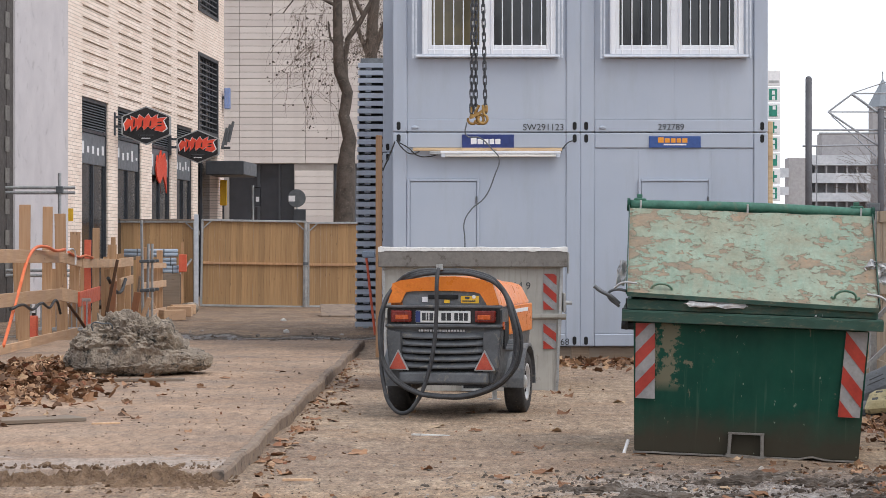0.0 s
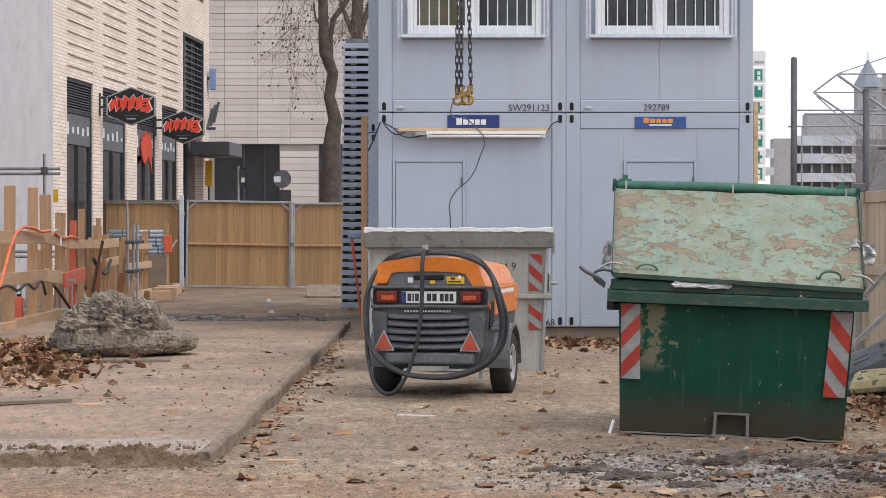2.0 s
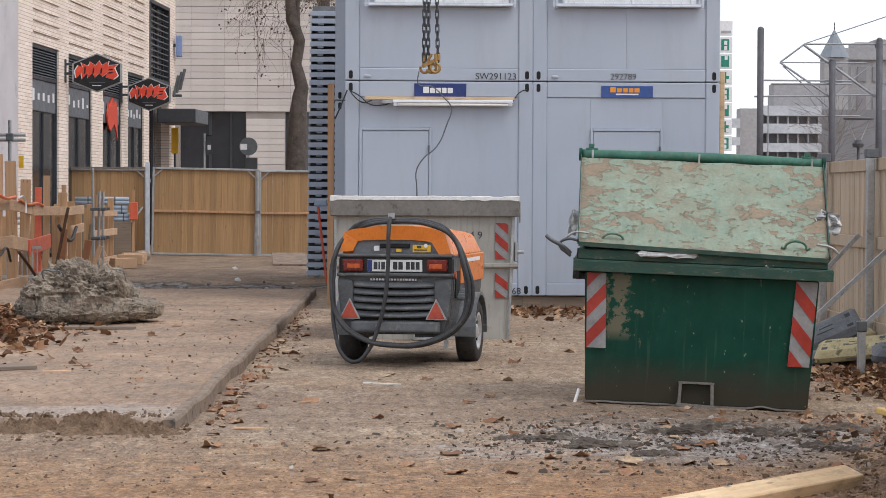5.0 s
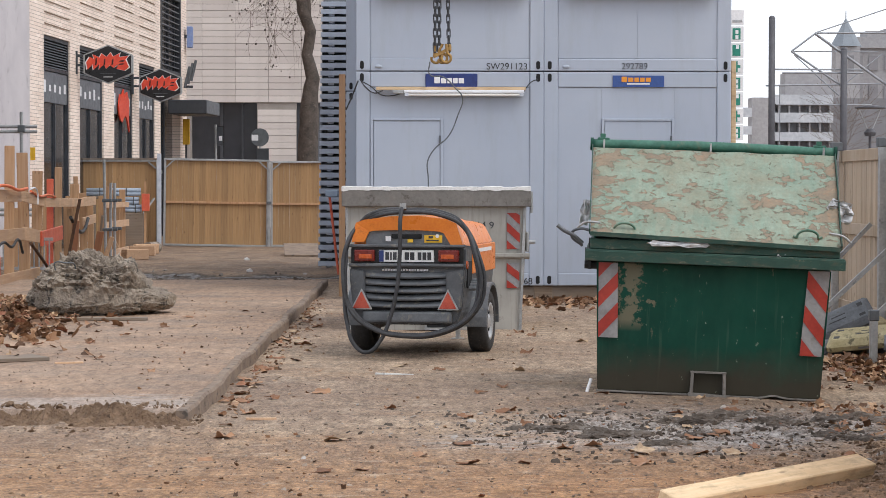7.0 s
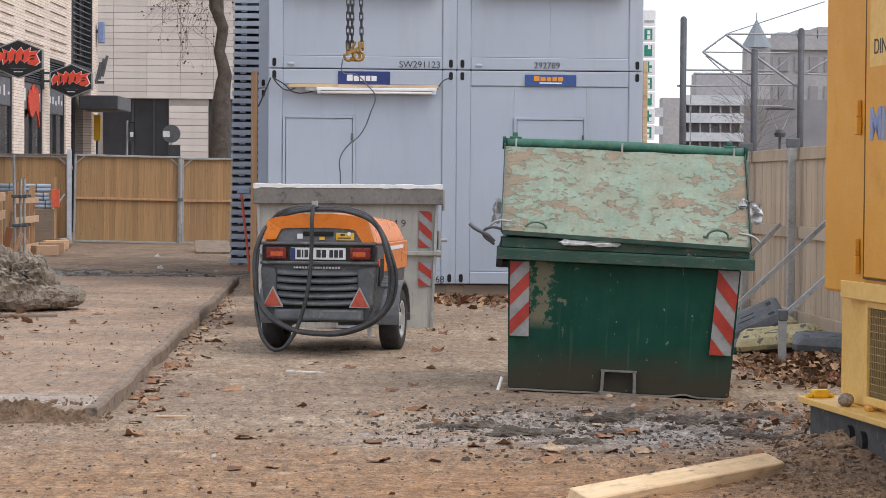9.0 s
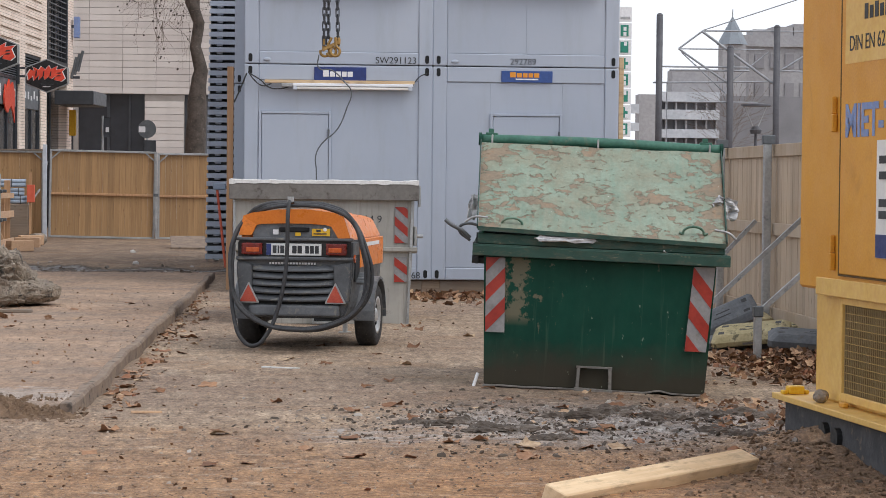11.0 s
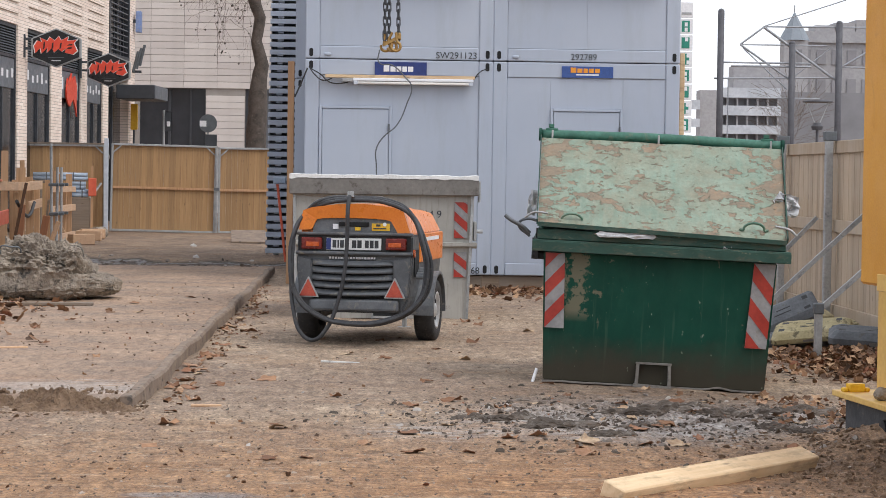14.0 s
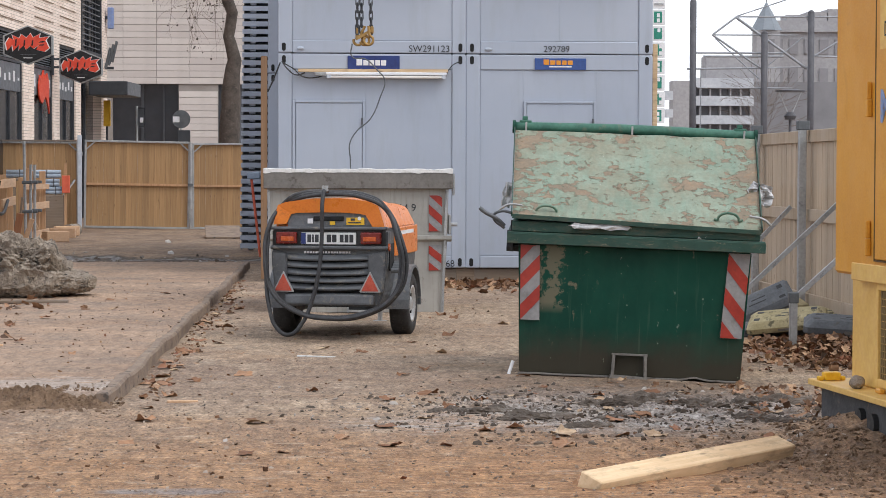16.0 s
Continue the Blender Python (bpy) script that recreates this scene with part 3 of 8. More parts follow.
    r = n.random()
    col = n.ramp(r, [(0.0, srgb("6f4a30")), (0.3, srgb("8b6244")), (0.5, srgb("a98160")), (0.65, srgb("8f5a3f")), (0.8, srgb("b89a7a")), (1.0, srgb("c9b193"))])
    col = n.mix(n.ramp(n.noise(30, 5), [(0.4, 0.0), (0.7, 0.5)]), col, srgb("6a4a34"))
    M["leaf"] = n.done(col, 0.75)
    n = Nodes("leaf_litter")
    col = n.ramp(n.island(), [(0.0, srgb("4f3a2b")), (0.3, srgb("6f5038")), (0.55, srgb("8a6649")), (0.75, srgb("ac8c6c")), (0.9, srgb("7d4c35")), (1.0, srgb("c4a684"))])
    M["litter"] = n.done(col, 0.8)
    n = Nodes("clods_and_grit")
    col = n.ramp(n.island(), [(0.0, srgb("5d5047")), (0.35, srgb("7f6d5f")), (0.75, srgb("998573")), (1.0, srgb("aa9d90"))])
    n.bump(n.noise(50, 5), 0.6, 0.006)
    M["clod"] = n.done(col, 0.9)
    n = Nodes("mud_crumbs")
    col = n.ramp(n.island(), [(0.0, srgb("453d36")), (0.5, srgb("62574d")), (0.8, srgb("8a8179")), (1.0, srgb("b5aea7"))])
    n.bump(n.noise(50, 5), 0.6, 0.006)
    M["mudclod"] = n.done(col, 0.9)
    return M


M = build_materials()


# ---- ground ----
def kerb_x(y):
    return -1.31 + (y - 15) * 0.008 + 0.012 * sin(y * 1.7) + 0.008 * sin(y * 4.1)


SLAB_TOP = 0.095


def ground_z(x, y):
    d = math.hypot(x, y - 20)
    if d > 60:
        return 0.0
    z = 0.02 * noise.noise((x * 0.5, y * 0.5, 3.1)) + 0.014 * noise.noise((x * 1.2, y * 0.9, 5.1)) + 0.008 * noise.noise((x * 2.3, y * 2.3, 7.7)) + 0.004 * noise.noise((x * 8, y * 8, 1.0))
    w = math.exp(-((x - 1.9) / 1.25) ** 2 - ((y - 13.6) / 1.5) ** 2)
    z += w * (0.05 * max(noise.noise((x * 2.2, y * 2.0, 5.0)) + 0.1, 0) + 0.05 * max(0.25 - abs(noise.noise((x * 4, y * 4, 2.0))), 0) + 0.022 * noise.noise((x * 11, y * 9, 2.0)) + 0.012 * noise.noise((x * 26, y * 22, 6.0)))
    z += 0.13 * math.exp(-((x - 2.95) / 0.4) ** 2 - ((y - 12.0) / 0.6) ** 2) * (1 + 0.4 * noise.noise((x * 4, y * 4, 9.0)))
    z -= 0.05 * math.exp(-((x - 3.0) / 0.6) ** 2 - ((y - 15.5) / 0.5) ** 2)
    z -= 0.03 * math.exp(-((y - 37) / 1.2) ** 2 - ((x + 3) / 4) ** 2)
    z += 0.035 * math.exp(-((y - 13.9 - 0.2 * noise.noise((x * 1.3, 0, 0))) / 0.28) ** 2) * (1.0 if x < kerb_x(y) - 0.1 else math.exp(-((x - kerb_x(y) + 0.1) / 0.25) ** 2)) * (0.6 + 0.9 * abs(noise.noise((x * 2.6, y * 3, 4.0))))
    return z


def grid_mesh(xs, ys, f):
    vs = [(x, y, f(x, y)) for y in ys for x in xs]
    nx = len(xs)
    fs = [(j * nx + i, j * nx + i + 1, (j + 1) * nx + i + 1, (j + 1) * nx + i) for j in range(len(ys) - 1) for i in range(nx - 1)]
    me = bpy.data.meshes.new("sheet")
    me.from_pydata(vs, [], fs)
    me.shade_smooth()
    return me


xs = [-3000, -600, -150, -60, -30, -18, -12] + [-8 + 0.1 * i for i in range(50)] + [-3 + 0.035 * i for i in range(183)] + [3.42 + 0.1 * i for i in range(30)] + [7, 9, 12, 18, 30, 60, 150, 600, 3000]
ys = [-3000, -600, -100, -20, 0, 5, 8] + [9 + 0.1 * i for i in range(20)] + [11 + 0.035 * i for i in range(120)] + [15.22 + 0.08 * i for i in range(50)] + [19.2 + 0.12 * i for i in range(190)] + [43, 46, 52, 60, 75, 100, 160, 400, 1000, 4500]
me = grid_mesh(xs, ys, ground_z)
me.materials.append(M["ground"])
tagged(new("ground", me), "sandy compacted construction-site ground with mud and grit", "ground", "", "structure")


def slab():
    ys2 = [13.87 + 0.1 * i for i in range(197)]
    cols = 60
    bm = bm_new()
    rows = []
    for y in ys2:
        k = kerb_x(y) - 0.07
        r = []
        for i in range(cols):
            x = k - (i / (cols - 1)) ** 1.3 * 5.2
            z = SLAB_TOP + 0.012 * noise.noise((x * 0.7, y * 0.7, 11)) + 0.003 * noise.noise((x * 6, y * 6, 2))
            r.append(bm.verts.new((x, y, z)))
        rows.append(r)
    for a, b in zip(rows, rows[1:]):
        for i in range(cols - 1):
            bm.faces.new((a[i], b[i], b[i + 1], a[i + 1]))
    edge = [e for e in bm.edges if e.is_boundary]
    ex = bmesh.ops.extrude_edge_only(bm, edges=edge)
    for v in ex["geom"]:
        if isinstance(v, bmesh.types.BMVert):
            v.co.z = -0.1
    bmesh.ops.recalc_face_normals(bm, faces=bm.faces)
    structure("pavement", bm, M["slab"], "dusty asphalt footway slab with pale worn front edge", True)
    bm = bm_new()
    prof = [(-0.07, -0.1), (-0.07, SLAB_TOP + 0.004), (-0.01, SLAB_TOP + 0.006), (0.004, SLAB_TOP - 0.012), (0.012, -0.1)]
    prev = None
    for i in range(395):
        y = 13.75 + 0.05 * i
        k, h = kerb_x(y), 0.016 * noise.noise((y * 3.0, 1, 1)) + 0.014 * noise.noise((y * 9.0, 1, 1)) - 0.02 * max(noise.noise((y * 5.0, 7, 1)) - 0.25, 0)
        ring = [bm.verts.new((k + a + (0.5 * h if j > 1 else 0), y, b + (h if 0 < j < 4 else 0))) for j, (a, b) in enumerate(prof)]
        if not prev:
            bm.faces.new(ring)
        else:
            for j in range(len(prof) - 1):
                bm.faces.new((prev[j], ring[j], ring[j + 1], prev[j + 1]))
        prev = ring
    bmesh.ops.recalc_face_normals(bm, faces=bm.faces)
    structure("kerb", bm, M["kerb"], "worn grey concrete kerb edging")


slab()


# ---- office containers ----
CW, CD, CH = 2.44, 6.06, 2.78


def office_container(x, y, z, label, upper=False, door=None, warm=False):
    t = thing("office_container", pose(x, y, z), label, "container", "stacked office containers")
    p = 0.185
    bm = box(0.03, CW - 0.03, 0.03, CD - 0.03, 0.05, CH - 0.05)
    part("body", bm, M["cont"], t)
    for px in (0, CW - p):
        part("corner_post", box(px, px + p, 0, 0.2, 0, CH, bevel=0.012), M["cont"], t)
        part("corner_post", box(px, px + p, CD - 0.2, CD, 0, CH, bevel=0.012), M["cont"], t)
    part("top_rail", box(p + 0.002, CW - p - 0.002, 0.004, 0.12, CH - 0.2, CH, bevel=0.01), M["cont"], t)
    part("bottom_rail", box(p + 0.002, CW - p - 0.002, 0.004, 0.12, 0, 0.16, bevel=0.01), M["cont"], t)
    part("roof", box(0.02, CW - 0.02, 0.02, CD - 0.02, CH - 0.045, CH - 0.005), M["cont"], t)
    for px in (0.075, CW - 0.075):
        for pz in (0.075, CH - 0.075):
            # near-black plug: the lifting hole's shade is put into its colour
            bm = bm_new()
            pts = [(px + 0.026 * cos(a), pz + (0.028 if sin(a) > 0 else -0.028) + 0.026 * sin(a)) for a in [tau * (i + 0.5) / 14 for i in range(14)]]
            prism(bm, pts, -0.004, 0.05)
            part("lifting_hole", bm, M["hole"], t, "oval lifting hole, its shade a near-black plug")
    if upper:
        part("wall_panel", box(p + 0.003, CW / 2 - 0.0006, 0.018, 0.05, 0.165, 0.95, bevel=0.002), M["cont"], t)
        part("wall_panel", box(CW / 2 + 0.0006, CW - p - 0.003, 0.018, 0.05, 0.165, 0.95, bevel=0.002), M["cont"], t)
        win = part("window_frame", bm_new(), None, t, "white plastic double window frame")
        win.data.materials.append(M["pvc"])
        bm = bm_new()
        x0, x1, z0, z1 = 0.38, 2.12, 1.0, 2.22
        for a, b in ((x0, x0 + 0.075), (x1 - 0.075, x1), (1.175, 1.265)):
            bx(bm, a, b, -0.05, 0.04, z0, z1, 0.008)
        for a, b in ((z0, z0 + 0.07), (z1 - 0.07, z1)):
            bx(bm, x0 + 0.077, 1.173, -0.047, 0.04, a, b, 0.008)
            bx(bm, 1.267, x1 - 0.077, -0.047, 0.04, a, b, 0.008)
        bm.to_mesh(win.data)
        bm.free()
        for k, (a, b) in enumerate(((x0 + 0.075, 1.175), (1.265, x1 - 0.075))):
            bm = bm_new()
            for c, d in ((a, a + 0.05), (b - 0.05, b)):
                bx(bm, c, d, -0.03, 0.03, z0 + 0.07, z1 - 0.07, 0.006)
            bx(bm, a + 0.052, b - 0.052, -0.028, 0.03, z0 + 0.07, z0 + 0.125, 0.006)
            bx(bm, a + 0.052, b - 0.052, -0.028, 0.03, z1 - 0.125, z1 - 0.07, 0.006)
            part("sash", bm, M["pvc"], t)
            part("pane", box(a + 0.05, b - 0.05, 0.005, 0.012, z0 + 0.122, z1 - 0.122), M["glass_warm"] if warm and k == 0 else M["glass"], t)
        part("window_sill", box(0.3, 2.17, -0.11, 0.02, 0.96, 0.985, bevel=0.006), M["rail_white"], t)
        gr = part("grille_frame", bm_new(), None, t, "galvanised security grille")
        gr.data.materials.append(M["rail_white"])
        bm = bm_new()
        for gx in (0.265, 0.305, 2.155, 2.2):
            bx(bm, gx - 0.011, gx + 0.011, -0.09, -0.065, 0.95, 2.25)
        bx(bm, 0.25, 2.215, -0.088, -0.067, 0.985, 1.005)
        bx(bm, 0.25, 2.215, -0.088, -0.067, 2.2, 2.22)
        bm.to_mesh(gr.data)
        bm.free()
        bar_me = bpy.data.meshes.new("grille_bar")
        bm = rod(bm_new(), (0, 0, 0.99), (0, 0, 2.21), 0.0075, 8)
        bm.to_mesh(bar_me)
        bm.free()
        bar_me.materials.append(M["pvc"])
        for i in range(14):
            piece("grille_bar", bar_me, t, pose(0.41 + i * 0.1265, -0.077, 0))
    else:
        d0, d1 = door
        top = 2.18
        if d0 > p + 0.1:
            part("wall_panel", box(p + 0.003, d0 - 0.001, 0.018, 0.05, 0.165, CH - 0.205, bevel=0.002), M["cont"], t)
        part("wall_panel", box(d1 + 0.001, CW - p - 0.003, 0.018, 0.05, 0.165, CH - 0.205, bevel=0.002), M["cont"], t)
        part("wall_panel", box(max(d0, p + 0.003), d1, 0.018, 0.05, top + 0.002, CH - 0.205, bevel=0.002), M["cont"], t)
        bm = bm_new()
        bx(bm, d0, d0 + 0.035, -0.012, 0.04, 0.165, top, 0.005)
        bx(bm, d1 - 0.035, d1, -0.012, 0.04, 0.165, top, 0.005)
        bx(bm, d0 + 0.036, d1 - 0.036, -0.012, 0.04, top - 0.035, top, 0.005)
        dr = part("door", box(d0 + 0.04, d1 - 0.04, 0.0, 0.045, 0.17, top - 0.04, bevel=0.004), M["cont"], t, "closed steel door")
        part("door_frame", bm, M["cont"], t)
        for hz in (0.5, 1.2, 1.9):
            part("hinge", rod(bm_new(), (d1 - 0.04, -0.02, hz - 0.05), (d1 - 0.04, -0.02, hz + 0.05), 0.012), M["steel_dark"], dr)
        bm = rod(bm_new(), (d0 + 0.12, -0.06, 1.05), (d0 + 0.24, -0.06, 1.05), 0.011)
        rod(bm, (d0 + 0.12, -0.06, 1.05), (d0 + 0.12, 0.0, 1.05), 0.011)
        part("door_handle", bm, M["steel_dark"], dr, "dark lever handle")
    return t


CX, CY, CZ = -0.654, 29.4, 0.185
c1 = office_container(CX, CY, CZ, "blue-grey steel office container with closed door on timber beams", door=(0.187, 1.13))
c2 = office_container(CX + CW, CY, CZ, "blue-grey steel office container with centred door on timber beams", door=(0.755, 1.70))
c3 = office_container(CX, CY, CZ + CH + 0.012, "upper blue-grey office container with barred double window", True, warm=True)
c4 = office_container(CX + CW, CY, CZ + CH + 0.012, "upper blue-grey office container with dark barred window", True)
c5 = office_container(CX - 0.29, CY + CD + 0.02, CZ, "blue-grey office container standing behind the front row", door=(0.755, 1.70))
c6 = office_container(CX - 0.29, CY + CD + 0.02, CZ + CH + 0.012, "upper blue-grey office container of the rear row", True)


def brand_plate(parent, x0, x1, z0, z1, back, mark, second):
    pl = part("name_plate", box(x0, x1, -0.012, 0.003, z0, z1, bevel=0.003), back, parent, "blue enamel name plate")
    w, h, zc = x1 - x0, z1 - z0, (z0 + z1) / 2 + (0.02 if second else 0.0)
    for i, (a, b) in enumerate(((0.17, 0.28), (0.30, 0.40), (0.42, 0.51), (0.53, 0.62), (0.64, 0.74))):
        part("mark", box(x0 + a * w, x0 + b * w, -0.015, -0.011, zc - h * 0.2, zc + h * (0.26 if i == 0 else 0.18), bevel=0.002), mark, pl)
    if second:
        part("mark", box(x0 + w * 0.28, x0 + w * 0.72, -0.015, -0.011, zc - h * 0.42, zc - h * 0.3), M["white"], pl)


brand_plate(c1, 0.9, 1.575, CH - 0.205, CH - 0.025, M["blue"], M["white"], False)
brand_plate(c2, 0.895, 1.565, CH - 0.195, CH - 0.045, M["blue2"], M["orange_mark"], True)
lettering("SW291123", 0.12, pose(1.96, -0.002, 0.055) @ FACING, M["ink"], c3)
lettering("292789", 0.115, pose(1.18, -0.002, 0.06) @ FACING, M["ink"], c4)
lettering("68", 0.12, pose(2.24, -0.003, 0.055) @ FACING, M["ink"], c1)
for c in (c3, c4):
    for ex in (0.29,):
        bm = bm_new()
        bmesh.ops.create_uvsphere(bm, u_segments=14, v_segments=8, radius=1, matrix=pose(ex, 0.0, 0.055) @ Matrix.Diagonal((0.05, 0.02, 0.025, 1)))
        part("drain_cover", bm, M["cont"], c, smooth=True)


# timber beams under the containers
for bx_ in (CX + 0.1, CX + CW - 0.12, CX + 2 * CW - 0.3):
    t = thing("bearing_timber", pose(bx_, CY, 0), "grey squared bearing timber under the containers", "timber", "bearing timbers")
    part("beam", box(0, 0.24, 0.05, CD * 2, -0.02, CZ - 0.001, bevel=0.01), M["wood_rot"], t)
bm = box(CX + 0.05, CX + 2 * CW - 0.05, CY + 0.06, CY + 0.16, -0.03, CZ - 0.012)
structure("plinth_board", bm, M["wood_rot"], "grey skirting board under the containers")

# strip light over the container door
t = thing("strip_light", pose(CX + 0.62, CY - 0.03, CZ + CH - 0.29), "white fluorescent strip light screwed under a thin batten", "lamp")
part("batten", box(-0.36, 1.58, -0.05, 0.02, 0.05, 0.09, bevel=0.004), M["wood_beam"], t, "thin wooden batten")
part("housing", box(0.0, 1.56, -0.085, -0.02, 0.01, 0.048, bevel=0.006), M["pvc"], t)
part("fluorescent_tube", rod(bm_new(), (0.04, -0.06, -0.012), (1.5, -0.06, -0.012), 0.019, 12), M["lamp_tube"], t, smooth=True)
for ex in (0.01, 1.5):
    part("end_cap", box(ex, ex + 0.05, -0.085, -0.03, -0.035, 0.009, bevel=0.004), M["rail_white"], t)
part("ballast", box(-0.14, 0.0, -0.07, -0.02, 0.0, 0.045, bevel=0.006), M["alu"], t)
t = thing("power_cable", pose(CX, CY - 0.05, 0), "thin black cable looped across the container front", "cable")
zc = CZ + CH
tube("cable_run", [(0.06, 0, zc - 0.12), (0.2, -0.02, zc - 0.2), (0.32, -0.02, zc - 0.3), (0.5, -0.02, zc - 0.31), (0.62, -0.02, zc - 0.27)], 0.008, M["black"], t)
tube("cable_run", [(0.05, 0, zc - 0.1), (0.12, -0.02, zc - 0.2), (0.24, -0.02, zc - 0.28), (0.35, -0.02, zc - 0.25)], 0.008, M["black"], t)
tube("cable_run", [(0.03, -0.01, zc - 0.12), (-0.05, -0.02, zc - 0.32), (-0.13, -0.02, zc - 0.5)], 0.01, M["black"], t)
tube("cable_run", [(2.36, 0, zc - 0.1), (2.28, -0.02, zc - 0.13), (2.2, -0.02, zc - 0.22), (2.17, -0.02, zc - 0.28)], 0.007, M["black"], t)

# timber props beside the containers
t = thing("timber_prop", pose(-0.86, 30.2, 0), "upright brown timber prop beside the container", "timber", "upright props")
part("post", box(-0.04, 0.045, 0, 0.08, 0, 2.97, bevel=0.006), M["wood_post"], t)
t = thing("timber_prop", pose(4.27, 29.5, 0), "upright yellow-brown timber batten beside the container", "timber", "upright props")
part("post", box(-0.03, 0.035, 0, 0.06, 0, 3.12, bevel=0.006), M["wood_beam"], t)


# steel stair beside the containers
def steel_stair():
    t = thing("steel_stair", pose(-1.6, 41.0, 0), "galvanised open steel stair with grated treads", "stair")
    rise, run, w = 0.146, 0.045, 0.9
    tm = bpy.data.meshes.new("tread")
    bm = bm_new()
    bx(bm, 0, w, 0, 0.03, -0.06, 0.03, 0.004)
    bx(bm, 0.02, w, 0.032, 0.26, 0.0, 0.02)
    for k in range(5):
        bx(bm, 0.09 + k * 0.18, 0.12 + k * 0.18, 0.034, 0.25, -0.03, -0.002)
    bm.to_mesh(tm)
    bm.free()
    tm.materials.append(M["cont"])
    bm2 = bm_new()
    bx(bm2, 0.09, 0.2, 0.05, 0.22, -0.09, -0.04, 0.01)
    bk = bpy.data.meshes.new("bracket")
    bm2.to_mesh(bk)
    bm2.free()
    bk.materials.append(M["rail_white"])
    for i in range(34):
        s = piece("tread", tm, t, pose(0.0, i * run, 0.1 + i * rise))
        piece("bracket", bk, s, pose(0.05, 0.02, 0))
    for sx in (0.0, w - 0.02):
        bm = bm_new()
        prism_x(bm, [(0.2, 0), (0.34, 0), (0.34 + 33 * run, 0.1 + 33 * rise), (0.2 + 33 * run, 0.1 + 33 * rise)], sx + 0.02, sx + 0.035)
        part("stringer", bm, M["steel_dark"], t)
    # added sheet that stands in for the shade between the treads
    part("back_sheet", prism_x(bm_new(), [(0.30, 0.05), (0.33, 0.05), (0.33 + 34 * run, 0.1 + 34 * rise), (0.30 + 34 * run, 0.1 + 34 * rise)], 0.036, w - 0.025), M["steel_dark"], t, "dark sheet added for the shade between the treads")


steel_stair()


# ---- lidded green skip ----
def striped(parent, x0, x1, z0, z1, y, n, lean, first_red=True, skew=0.0):
    """A warning plate of slanting red and white bands, its flanks running with the tub's."""
    bm = box(x0, x1, y - 0.004, y, z0, z1)
    for v in bm.verts:
        v.co.x += skew * (v.co.z - z1)
    pl = part("warning_plate", bm, M["refl_white"], parent, "red and white striped warning plate")
    h = (z1 - z0) / n
    for i in range(-1, n + 1):
        if (i + (0 if first_red else 1)) % 2:
            continue
        za = z0 + i * h
        pts = [(x0, za), (x1, za + lean), (x1, za + lean + h), (x0, za + h)]
        # keep the band on its plate
        out = []
        for k in range(len(pts)):
            a, b = Vector(pts[k]), Vector(pts[(k + 1) % 4])
            for s in range(6):
                p = a.lerp(b, s / 6)
                p.y = min(max(p.y, z0 + 0.001), z1 - 0.001)
                if not out or (Vector(out[-1]) - p).length > 1e-4:
                    out.append((p.x, p.y))
        zs = [q[1] for q in out]
        if max(zs) - min(zs) < 0.012:
            continue
        bm = bm_new()
        va = [bm.verts.new((px, y - 0.008, pz)) for px, pz in out]
        f = bm.faces.new(va)
        ex = bmesh.ops.extrude_face_region(bm, geom=[f])
        for v in ex["geom"]:
            if isinstance(v, bmesh.types.BMVert):
                v.co.y += 0.003
        for v in bm.verts:
            v.co.x += skew * (v.co.z - z1)
        bmesh.ops.recalc_face_normals(bm, faces=bm.faces)
        part("red_band", bm, M["red"], pl)


